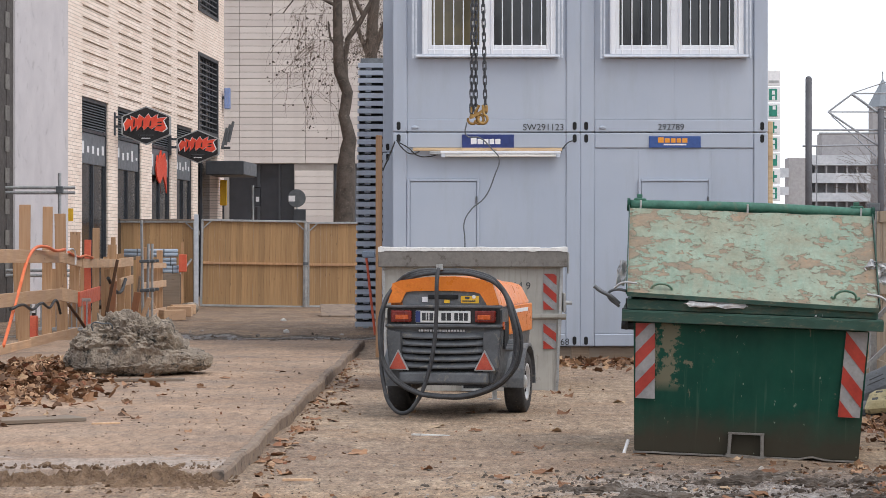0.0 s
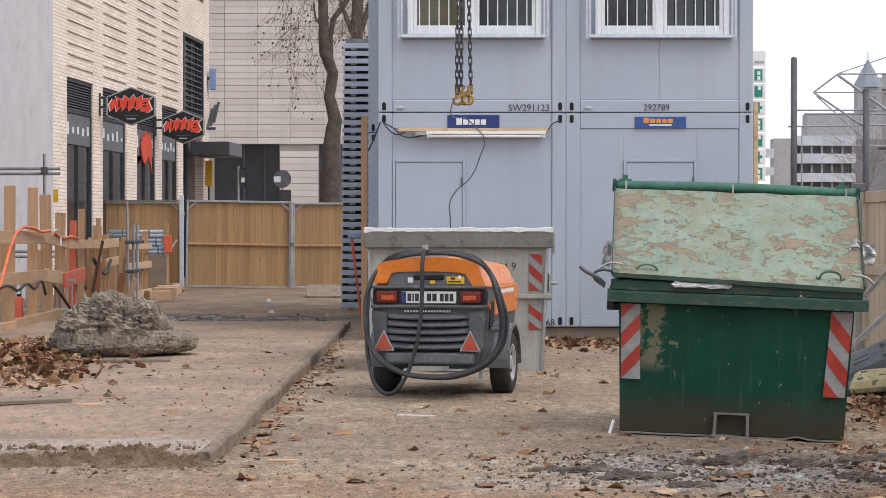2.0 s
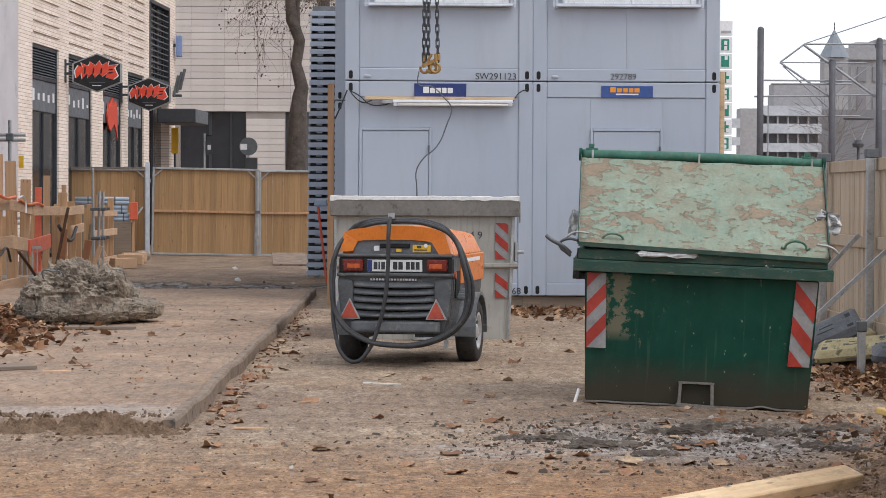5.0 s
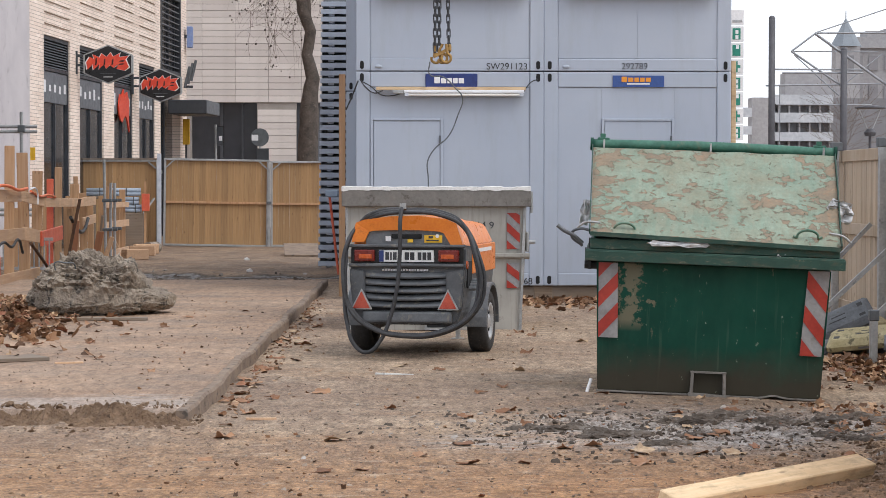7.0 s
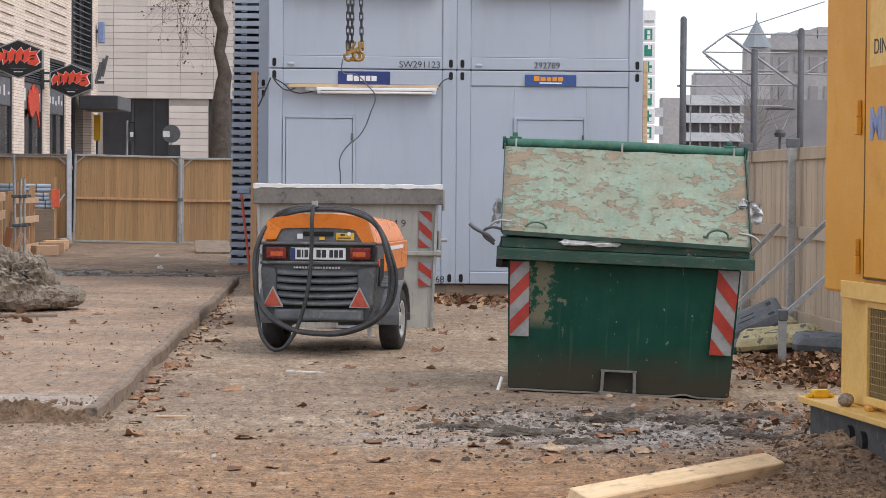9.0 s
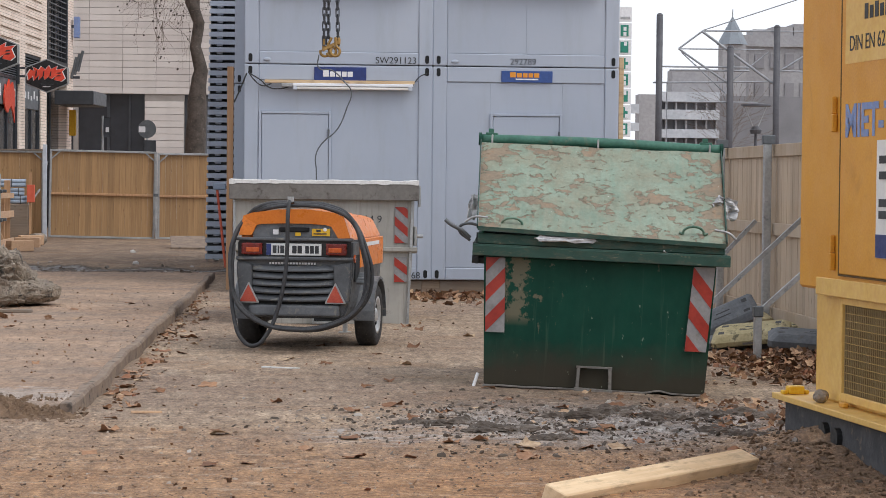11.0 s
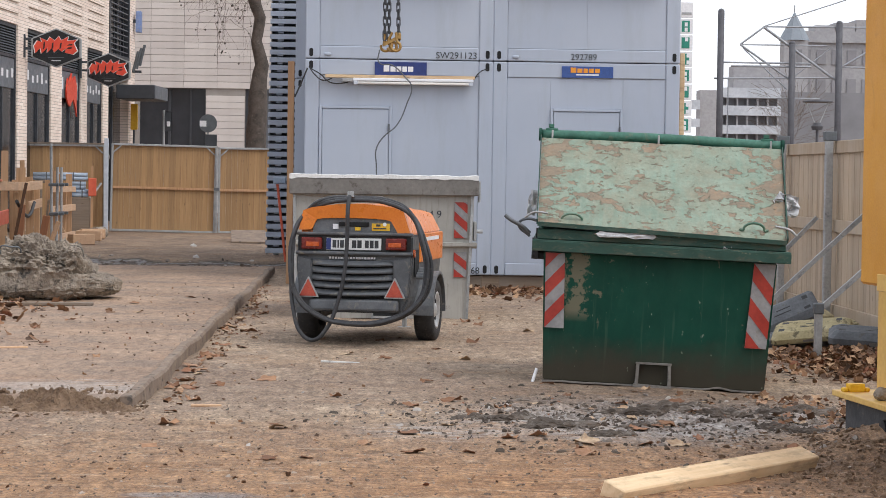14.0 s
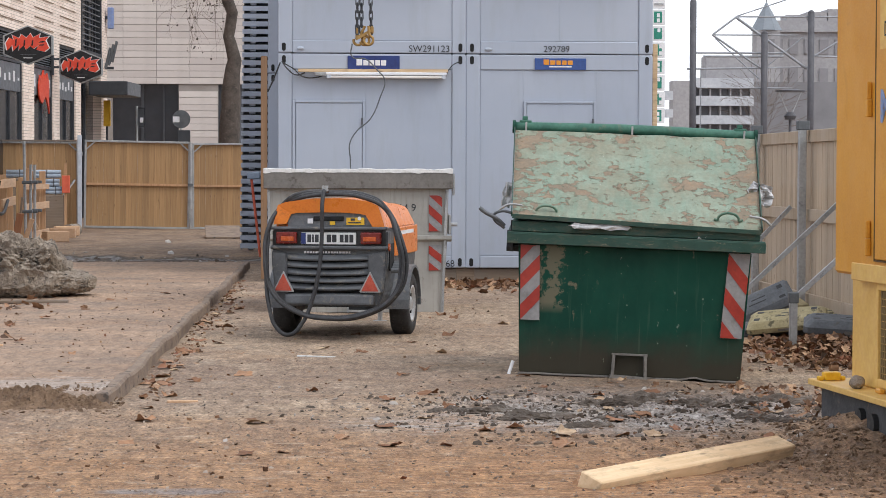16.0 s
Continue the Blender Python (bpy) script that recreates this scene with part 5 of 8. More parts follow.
    bar(bm, (-0.35, 1.85, 0.3), (0, 3.0, 0.42), 0.06, 0.07)
    bar(bm, (0.35, 1.85, 0.3), (0, 3.0, 0.42), 0.06, 0.07)
    part("drawbar", bm, M["black"], t)
    bm = rod(bm_new(), (0.05, 2.3, 0.01), (0.05, 2.3, 0.5), 0.025, 10)
    rod(bm, (0.05, 2.3, 0.0), (0.05, 2.3, 0.02), 0.07, 12)
    part("prop_stand", bm, M["alu"], t)
    for s in (-1, 1):
        cx = s * 0.555
        prof = [(-0.03, 0.165), (-0.085, 0.17), (-0.092, 0.2), (-0.092, 0.255), (-0.075, 0.283), (-0.03, 0.292), (0.03, 0.292), (0.075, 0.283), (0.092, 0.255), (0.092, 0.2), (0.085, 0.17), (0.03, 0.165)]
        wh = part("wheel", lathe(bm_new(), prof, 36, "x", pose(cx, 0.75, 0.289)), M["rubber"], t, "dusty black tyre", True)
        prof = [(s * 0.02, 0.168), (s * 0.088, 0.172), (s * 0.085, 0.15), (s * 0.055, 0.135), (s * 0.05, 0.08), (s * 0.075, 0.055), (s * 0.085, 0.03)]
        rim = part("rim", lathe(bm_new(), prof, 30, "x", pose(cx, 0.75, 0.289)), M["rimsteel"], wh, "silver steel rim", True)
        bm = bm_new()
        for i in range(8):
            a = tau * i / 8
            rod(bm, (cx + s * 0.05, 0.75 + 0.11 * cos(a), 0.289 + 0.11 * sin(a)), (cx + s * 0.062, 0.75 + 0.11 * cos(a), 0.289 + 0.11 * sin(a)), 0.018, 10)
        # near-black discs paint the shade in the rim's holes
        part("rim_holes", bm, M["hole"], wh)
        # mudguard
        bm = bm_new()
        ra, rb = 0.335, 0.36
        A = [radians(-5) + radians(190) * i / 14 for i in range(15)]
        pa = [(0.75 + ra * cos(a), 0.289 + ra * sin(a)) for a in A]
        pb = [(0.75 + rb * cos(a), 0.289 + rb * sin(a)) for a in A]
        for i in range(14):
            q = [pa[i], pa[i + 1], pb[i + 1], pb[i]]
            va = [bm.verts.new((cx - 0.11, y, z)) for y, z in q]
            vb = [bm.verts.new((cx + 0.11, y, z)) for y, z in q]
            bm.faces.new(va), bm.faces.new(vb[::-1])
            for k in range(4):
                bm.faces.new((va[k], vb[k], vb[(k + 1) % 4], va[(k + 1) % 4]))
        bmesh.ops.remove_doubles(bm, verts=bm.verts, dist=0.0005)
        bmesh.ops.recalc_face_normals(bm, faces=bm.faces)
        part("mudguard", bm, M["c_grey2"], t, "grey plastic mudguard")
    # flank details
    # flat near-black panel for the shade inside the flank opening
    part("flank_opening", box(0.534, 0.545, 0.08, 0.3, 0.62, 0.86), M["hole"], t)
    part("orange_reflector", rod(bm_new(), (0.536, 0.05, 0.83), (0.55, 0.05, 0.83), 0.035, 14), M["tail_amber"], t)
    part("side_stripe", box(0.53, 0.548, 0.34, 1.6, 0.74, 1.0, bevel=0.008), M["c_orange"], t, "orange flank panel")
    part("side_lettering_bar", box(0.547, 0.551, 0.5, 1.35, 0.93, 0.965), M["white"], t)
    bm = bm_new()
    for k in range(4):
        rod(bm, (0.55, 0.12 + 0.05 * k, 0.62 + 0.02 * k), (0.62, 0.12 + 0.05 * k, 0.62 + 0.02 * k), 0.022, 10)
    part("outlet_valves", bm, M["steel_dark"], t, "dull air outlet valves")
    part("lift_eye", rod(bm_new(), (0.06, 0.9, 1.2), (0.06, 0.9, 1.33), 0.018, 10), M["alu"], t)
    return t


comp = compressor()
# air hose slung round the compressor, a thing that rests on it
hose = thing("air_hose", pose(0.01, 19.36, 0.0, 0, 0, -11) @ Matrix.Diagonal((0.94, 1, 0.958, 1)), "thick black rubber air hose coiled round the compressor", "hose")
for k, (dy, g) in enumerate(((-0.10, 0.0), (-0.14, 0.03), (-0.09, 0.055))):
    pts = [(-0.33, 0.0, 1.25 + 0.02 * k), (0.0, -0.02 + 0.1 * k, 1.30 + 0.012 * k), (0.32, 0.06 * k, 1.27 + 0.012 * k), (0.52, -0.02, 1.17 + 0.01 * k), (0.63 + g * 0.7, dy + 0.02, 0.93), (0.67 + g, dy, 0.62),
           (0.60 + g * 0.6, dy - 0.03, 0.40), (0.38, dy - 0.05, 0.265 - g * 0.5), (0.0, dy - 0.06, 0.215 - g * 0.3), (-0.30, dy - 0.05, 0.28 - g * 0.3), (-0.50, dy - 0.02, 0.45 - g * 0.5), (-0.575 + g * 0.2, dy, 0.72), (-0.55, dy + 0.05, 1.0), (-0.46, 0.0, 1.18)]
    tube("coil", pts, 0.0175, M["hose"], hose, cyclic=True)
tube("hanging_loop", [(-0.03, 0.1, 1.305), (-0.035, -0.06, 1.34), (-0.035, -0.14, 1.27), (-0.04, -0.15, 0.95), (-0.06, -0.16, 0.66), (-0.12, -0.17, 0.38), (-0.22, -0.18, 0.15), (-0.33, -0.18, 0.055), (-0.44, -0.17, 0.10), (-0.53, -0.15, 0.32), (-0.56, -0.12, 0.62), (-0.55, -0.08, 0.95)], 0.019, M["hose"], hose)
part("coupling", rod(bm_new(), (-0.03, -0.06, 1.33), (-0.03, -0.06, 1.38), 0.03, 12), M["alu"], hose, "steel hose coupling")


# ---- crane hook, chains and slack sling ----
def link_mesh():
    bm = bm_new()
    n, m_ = 14, 6
    rings = []
    for i in range(n):
        a = tau * i / n
        c = Vector((0.016 * cos(a), 0, (0.027 if sin(a) > 0 else -0.027) + 0.02 * sin(a)))
        d = Vector((cos(a), 0, sin(a)))
        rings.append([bm.verts.new(c + d * (0.0062 * cos(tau * j / m_)) + Vector((0, 0.0062 * sin(tau * j / m_), 0))) for j in range(m_)])
    for i in range(n):
        a, b = rings[i], rings[(i + 1) % n]
        for j in range(m_):
            bm.faces.new((a[j], b[j], b[(j + 1) % m_], a[(j + 1) % m_]))
    bmesh.ops.recalc_face_normals(bm, faces=bm.faces)
    me = bpy.data.meshes.new("chain_link")
    bm.to_mesh(me)
    bm.free()
    me.materials.append(M["chain"])
    me.shade_smooth()
    return me


HX, HY, HZ = 0.365, 24.1, 2.834
rig = thing("crane_chain", pose(HX, HY, HZ) @ Matrix.Scale(1.153, 4), "dark crane chains with worn golden hooks and a slack wire sling", "chain")
lm = link_mesh()
for k, (dx, top) in enumerate(((-0.055, -0.03), (-0.015, -0.005), (0.075, 0.02))):
    cn = new("chain")
    cn.parent = rig
    for i in range(40):
        z = 0.1 + i * 0.066
        piece("chain_link", lm, cn, pose(dx + (top - dx) * (i / 39), 0.02 * (k - 1), z, 0, 0, 90 * (i % 2) + 20))
for k, (dx, tilt) in enumerate(((-0.045, 8), (0.015, -25), (0.05, 30))):
    pts = []
    for i in range(11):
        a = radians(100 - 290 * i / 10)
        pts.append(Matrix.Rotation(radians(tilt), 3, "Y") @ Vector((0.042 * cos(a), -0.02 * k, 0.042 * sin(a))) + Vector((dx, 0, 0.0)))
    tube("hook", [Vector((dx, -0.02 * k, 0.13))] + pts, 0.013, M["brass"], rig, "worn golden sling hook")
bm = bm_new()
bx(bm, -0.07, -0.04, -0.02, 0.02, 0.02, 0.12, 0.01)
bx(bm, 0.065, 0.098, -0.02, 0.02, 0.06, 0.13, 0.01)
bar(bm, (-0.07, -0.03, 0.01), (0.08, -0.03, 0.09), 0.028, 0.028, (0, 1, 0))
part("hook_shackle", bm, M["brass"], rig)
tube("wire_sling", [(-0.1, 0, -0.03), (-0.1, 0, -0.15), (0.02, 0, -0.17), (0.14, 0, -0.28), (0.2, 0, -0.36), (0.16, 0, -0.52), (0.07, 0, -0.72), (-0.06, 0, -0.84), (-0.12, 0, -0.95), (-0.115, 0, -1.1), (-0.11, 0, -1.5), (-0.12, 0, -2.0), (-0.1, 0, -2.455)], 0.006, M["steel_dark"], rig, "thin steel wire sling")


# ---- pale brick shop building ----
FAC = pose(-8.65, 45.4, 0, 0, 0, -3.78)
OPEN = [(6.2, 9.0), (10.1, 13.0), (14.4, 17.1), (18.0, 20.5)]


def brick_building():
    bm = bm_new()
    for a, b in ((4.6, 6.2), (9.0, 10.1), (13.0, 14.4), (17.1, 18.0), (20.5, 21.4)):
        bx(bm, -0.5, 0, a, b, -0.1, 4.95)
    bx(bm, -0.5, 0, 4.6, 21.4, 4.951, 14)
    bx(bm, -0.5, 0, 21.401, 24.9, 4.35, 4.9)
    bx(bm, -0.5, 0, 21.401, 24.9, 7.28, 8.5)
    bx(bm, -0.5, 0, 21.401, 24.9, 11.2, 14)
    bx(bm, -0.5, 0, 24.901, 26.1, -0.1, 14)
    bx(bm, -10, -0.5, 25.7, 26.1, -0.1, 14)
    w = structure("wall_west", bm, M["brick"], "pale long-format brick shop facade")
    w.matrix_basis = FAC
    bm = box(-10, -0.2, 4.6, 25.6, 13.8, 14.1)
    r = structure("roof", bm, M["dark_metal"], "flat roof of the shop building")
    r.matrix_basis = FAC
    bm = box(-0.5, 0.05, 0, 4.6, -0.1, 14)
    p = structure("wall_plaster", bm, M["render"], "smooth grey plastered wall end")
    p.matrix_basis = FAC
    bm = bm_new()
    for i in range(24):
        bx(bm, -0.5, 0.0 + 0.012 * (i % 2), -12 + i * 0.5, -11.5 + i * 0.5, -0.1, 14)
    m_ = structure("wall_membrane", bm, M["membrane"], "brown waterproof membrane on a bare wall")
    m_.matrix_basis = FAC
    # unreadable print on the membrane
    for i in range(14):
        o = part("print_bar", box(0.014, 0.02, -0.62, -0.3, 0.9 + i * 0.62, 1.2 + i * 0.62), M["grey_dark"], m_)
    # near-black sheet added behind the fronts for the unlit interior
    dw = structure("back_of_shop", box(-0.75, -0.6, 5, 25.5, -0.1, 13.5), M["hole"], "near-black sheet added for the unlit shop interior")
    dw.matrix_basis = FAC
    # raked brick courses over the openings: proud strips coloured as the grooves' shadow lines
    for a, b in OPEN:
        me = bpy.data.meshes.new("brick_ledge")
        bm = box(0.001, 0.026, a + 0.05, b - 0.05, 0, 0.016)
        bm.to_mesh(me)
        bm.free()
        me.materials.append(M["brick_plain"])
        for i in range(18):
            piece("brick_ledge", me, w, pose(0, 0, 5.2 + i * 0.26))
    # shop fronts
    for k, (a, b) in enumerate(OPEN):
        s = tagged(new("window_%d" % (k + 1)), "dark shop window with louvre and grey sign panel", "", "", "structure")
        s.matrix_basis = FAC
        bm = bm_new()
        bx(bm, -0.14, -0.04, a, a + 0.09, 0, 4.95)
        bx(bm, -0.14, -0.04, b - 0.09, b, 0, 4.95)
        bx(bm, -0.14, -0.04, a + 0.091, b - 0.091, 4.86, 4.95)
        bx(bm, -0.14, -0.04, a + 0.091, b - 0.091, 4.15, 4.22)
        part("window_frame", bm, M["dark_metal"], s)
        for i in range(10):
            bm = bm_new()
            z = 4.235 + i * 0.062
            prism(bm, [(-0.05, z), (-0.042, z), (-0.09, z + 0.04), (-0.1, z + 0.04)], a + 0.092, b - 0.092)
            part("slat", bm, M["panel_grey"], s)
        # near-black sheet added for the shade between the slats
        part("louvre_backing", box(-0.2, -0.15, a, b, 4.2, 4.95), M["hole"], s)
        pn = part("sign_panel", box(-0.1, -0.06, a + 0.1, b - 0.1, 3.42, 4.14, bevel=0.01), M["panel_grey"], s)
        r = random.Random(k)
        for i in range(5):
            y = a + 0.35 + i * (b - a - 0.7) / 4
            part("small_mark", box(-0.058, -0.054, y - 0.1, y + 0.1, 3.72 - r.uniform(0, 0.08), 3.78 + r.uniform(0.0, 0.2)), M["white"], pn)
        part("pane", box(-0.12, -0.1, a + 0.092, b - 0.092, 0.1, 3.41), M["shop_glass"], s)
        part("mullion", box(-0.098, -0.05, (a + b) / 2 - 0.03, (a + b) / 2 + 0.03, 0.1, 3.41), M["dark_metal"], s)
    # red flame-like shape in the third window
    s = thing("window_emblem", FAC @ pose(-0.03, 15.7, 3.42), "red jagged emblem fixed in the shop window", "sign")
    part("emblem", prism_x(bm_new(), [(-0.75, 0.35), (-0.55, 0.9), (-0.3, 0.75), (0.0, 1.15), (0.2, 0.8), (0.55, 1.05), (0.85, 0.6), (0.8, -0.2), (0.9, -0.75), (0.6, -0.3), (0.3, 0.0), (0.1, -0.1), (-0.2, -0.35), (-0.5, -0.25), (-0.7, 0.0)], 0.0, 0.04), M["sign_red"], s).scale = (1, 0.9, 0.6)
    # louvred upper windows
    for k, (z0, z1) in enumerate(((4.9, 7.28), (8.5, 11.2))):
        s = tagged(new("window_%d" % (5 + k)), "tall dark louvred upper window", "", "", "structure")
        s.matrix_basis = FAC
        bm = bm_new()
        bx(bm, -0.2, 0.03, 21.4, 21.52, z0, z1)
        bx(bm, -0.2, 0.03, 24.78, 24.9, z0, z1)
        bx(bm, -0.2, 0.03, 21.521, 24.779, z0, z0 + 0.1)
        bx(bm, -0.2, 0.03, 21.521, 24.779, z1 - 0.1, z1)
        part("window_frame", bm, M["dark_metal"], s)
        part("pane", box(-0.16, -0.12, 21.53, 24.77, z0 + 0.1, z1 - 0.1), M["shop_glass"], s)
        for i in range(12):
            part("slat", box(-0.05, 0.0, 21.53, 24.77, z0 + 0.22 + i * 0.17, z0 + 0.245 + i * 0.17), M["panel_grey"], s)
        for i in range(5):
            part("grille_bar", box(-0.07, -0.051, 22.05 + i * 0.54, 22.09 + i * 0.54, z0 + 0.1, z1 - 0.1), M["dark_metal"], s)
        part("mullion", box(-0.11, -0.07, 23.1, 23.2, z0 + 0.1, z1 - 0.1), M["dark_metal"], s)
    # entrance
    s = tagged(new("door_1"), "dark shop entrance under a flat canopy", "", "", "structure")
    s.matrix_basis = FAC
    part("pane", box(-0.3, -0.25, 21.4, 24.9, 0, 4.34), M["shop_glass"], s)
    part("mullion", box(-0.24, -0.18, 23.1, 23.2, 0, 4.34), M["dark_metal"], s)
    s = thing("entrance_canopy", FAC @ pose(0, 23.6, 3.68), "flat anthracite entrance canopy", "canopy")
    part("slab", box(0.002, 1.15, -0.9, 1.6, 0, 0.42, bevel=0.02), M["dark_metal"], s)
    part("fascia", box(1.152, 1.18, -0.9, 1.6, 0.02, 0.4), M["panel_grey"], s)


brick_building()


def hex_sign(x, y, z, w, h, wall_x):
    t = thing("hanging_sign", pose(x, y, z), "black hexagonal hanging shop sign with red flame-like emblem", "sign", "hexagonal shop signs")
    hx = [(-w / 2, h * 0.24), (0, h / 2), (w / 2, h * 0.24), (w / 2, -h * 0.24), (0, -h / 2), (-w / 2, -h * 0.24)]
    part("border", prism(bm_new(), hx, 0.0, 0.14, 0.012), M["alu"], t, "pale grey border")
    k = 0.93
    part("face", prism(bm_new(), [(a * k, b * k) for a, b in hx], -0.012, 0.002), M["sign_black"], t)
    # one flame-like emblem: a waving band with licking tongues, a thin pale line round it
    top = [(-0.44, 0.02), (-0.37, 0.14), (-0.28, 0.10), (-0.31, 0.20), (-0.17, 0.13), (-0.13, 0.22), (-0.03, 0.14), (0.05, 0.24), (0.10, 0.15), (0.24, 0.23), (0.22, 0.14), (0.42, 0.17)]
    low = [(0.35, 0.09), (0.42, -0.08), (0.33, -0.16), (0.17, -0.12), (0.21, -0.02), (0.11, -0.1), (0.04, -0.04), (-0.04, -0.12), (-0.08, -0.02), (-0.18, -0.13), (-0.17, -0.01), (-0.29, -0.15), (-0.31, -0.02), (-0.41, -0.14)]
    for name_, mat_, grow, y0, y1 in (("emblem_edge", "white", 1.06, -0.02, -0.013), ("emblem", "sign_red", 1.0, -0.03, -0.021)):
        part(name_, prism(bm_new(), [(a_ * w * grow, 0.02 * h + b_ * h * grow * 1.15) for a_, b_ in top + low], y0, y1), M[mat_], t)
    for cx, cz, sw, sh in ((-0.24, 0.06, 0.02, 0.1), (-0.07, 0.05, 0.02, 0.09), (0.09, 0.05, 0.022, 0.08), (0.27, 0.0, 0.06, 0.02), (0.28, 0.08, 0.06, 0.02)):
        part("emblem_gap", prism(bm_new(), [((cx - sw) * w, (cz - sh) * h), ((cx + sw * 0.6) * w, (cz - sh * 0.7) * h), ((cx + sw) * w, (cz + sh) * h), ((cx - sw * 0.4) * w, (cz + sh * 0.8) * h)], -0.034, -0.0305), M["sign_black"], t)
    part("small_mark", box(-0.09 * w, 0.09 * w, -0.02, -0.013, -0.335 * h, -0.315 * h), M["white"], t)
    part("small_mark", box(-0.16 * w, 0.16 * w, -0.02, -0.013, -0.25 * h, -0.24 * h), M["panel_grey"], t)
    bm = bm_new()
    for dz in (0.22, -0.02):
        bx(bm, wall_x - x, -w / 2, 0.04, 0.1, dz * h - 0.03, dz * h + 0.03)
    bx(bm, wall_x - x - 0.02, wall_x - x + 0.05, 0.0, 0.14, -0.25 * h, 0.34 * h)
    part("bracket", bm, M["dark_metal"], t)


hex_sign(-7.23, 55.0, 4.45, 1.2, 0.95, -8.03)
hex_sign(-6.76, 62.3, 4.27, 1.18, 0.93, -7.55)
s = thing("blue_sign", pose(-6.86, 71.0, 5.85), "small blue projecting sign on the building corner", "sign")
part("panel", box(-0.02, 0.16, 0, 0.3, 0, 0.66, bevel=0.02), M["text_blue"], s)
part("bracket", box(-0.2, -0.021, 0.03, 0.09, 0.3, 0.4), M["dark_metal"], s)
s = thing("wall_lamp", pose(-6.98, 70.9, 4.3), "grey tubular wall lamps on the building corner", "lamp")
for k in range(3):
    part("tube", rod(bm_new(), (0.05 + k * 0.1, 0, 0.3 + 0.1 * k), (0.2 + k * 0.1, 0, 0.95 + 0.1 * k), 0.045, 10), M["steel_dark"], s)
part("bracket", box(-0.28, 0.3, 0.05, 0.1, 0.28, 0.36), M["dark_metal"], s)
s = thing("yellow_sign", pose(-6.85, 70.4, 2.6), "small yellow sign by the entrance", "sign")
part("panel", box(-0.1, 0.12, 0, 0.05, 0.2, 1.0, bevel=0.02), M["yellow_label"], s)
part("post", box(-0.03, 0.03, 0.051, 0.1, -2.6, 0.9), M["dark_metal"], s)


# ---- clad building behind ----
def clad_building():
    Y = 85.0
    bm = bm_new()
    bx(bm, -8.9, -8.06, Y, Y + 0.6, -0.1, 15)
    bx(bm, -8.059, -5.6, Y, Y + 0.6, 4.66, 15)
    bx(bm, -5.599, -4.12, Y, Y + 0.6, -0.1, 15)
    bx(bm, -4.119, -2.9, Y, Y + 0.6, 4.66, 15)
    bx(bm, -2.899, 12, Y, Y + 0.6, -0.1, 15)
    bx(bm, -8.9, 12, Y + 0.601, Y + 12, 14, 15)
    w = structure("wall_north", bm, M["joint"], "building front behind ribbed beige cladding")
    pw, ph = 1.24, 0.245
    me = bpy.data.meshes.new("cladding_panel")
    bm = box(0, pw - 0.012, -0.05, -0.001, 0, ph - 0.014, bevel=0.004)
    bm.to_mesh(me)
    bm.free()
    me.materials.append(M["clad"])
    for j in range(27):
        for i in range(6):
            piece("cladding_panel", me, w, pose(-8.9 + 0.01 + i * pw, Y, 4.67 + j * ph))
    me2 = bpy.data.meshes.new("cladding_panel")
    bm = box(0, 1.44, -0.05, -0.001, 0, ph - 0.014, bevel=0.004)
    bm.to_mesh(me2)
    bm.free()
    me2.materials.append(M["clad"])
    for j in range(18):
        piece("cladding_panel", me2, w, pose(-5.58, Y, 0.0 + j * ph))
    s = tagged(new("window_7"), "dark ground-floor recess of the clad building", "", "", "structure")
    part("pane", box(-8.06, -5.6, Y + 0.3, Y + 0.35, 0, 4.66), M["shop_glass"], s)
    part("mullion", box(-7.0, -6.9, Y + 0.22, Y + 0.299, 0, 4.66), M["dark_metal"], s)
    part("mullion", box(-6.2, -6.13, Y + 0.22, Y + 0.299, 0, 4.66), M["dark_metal"], s)
    s = tagged(new("window_8"), "grey ground-floor shop window", "", "", "structure")
    part("pane", box(-4.12, -2.9, Y + 0.3, Y + 0.35, 0, 4.66), M["panel_grey"], s)
    part("window_frame", box(-4.12, -4.0, Y + 0.15, Y + 0.299, 0, 4.66), M["dark_metal"], s)


clad_building()


def round_sign(x, y, z, r, plate):
    t = thing("traffic_sign", pose(x, y, 0), "grey back of a round traffic sign on a post", "traffic sign", "traffic signs")
    part("post", rod(bm_new(), (0, 0.03, 0), (0, 0.03, z + r), 0.035, 10), M["alu"], t)
    part("disc", rod(bm_new(), (0.0, 0.0, z), (0.0, -0.02, z), r, 28), M["steel_dark"], t)
    part("sticker", box(-0.25, -0.05, -0.028, -0.021, z - 0.1, z + 0.08), M["white"], t)
    if plate:
        part("plate", box(-0.1, 0.28, -0.02, 0.0, z - r - 0.45, z - r - 0.06, bevel=0.01), M["dark_metal"], t)


round_sign(-4.53, 70, 3.02, 0.28, True)
t = thing("traffic_sign", pose(-5.85, 69.5, 0), "narrow edge-on traffic sign with dark plates on a post", "traffic sign", "traffic signs")
part("post", rod(bm_new(), (0, 0.03, 0), (0, 0.03, 3.4), 0.04, 10), M["alu"], t)
part("plate", box(0.04, 0.25, -0.02, 0.0, 2.75, 3.35, bevel=0.03), M["dark_metal"], t)
part("sticker", box(0.1, 0.2, -0.028, -0.021, 2.9, 3.05), M["white"], t)


# ---- gate and hoarding at the far end ----
def plank_mesh(name, w, h, d, mat):
    me = bpy.data.meshes.new(name)
    bm = box(0, w, 0, d, 0, h, bevel=0.002)
    bm.to_mesh(me)
    bm.free()
    me.materials.append(M[mat])
    return me


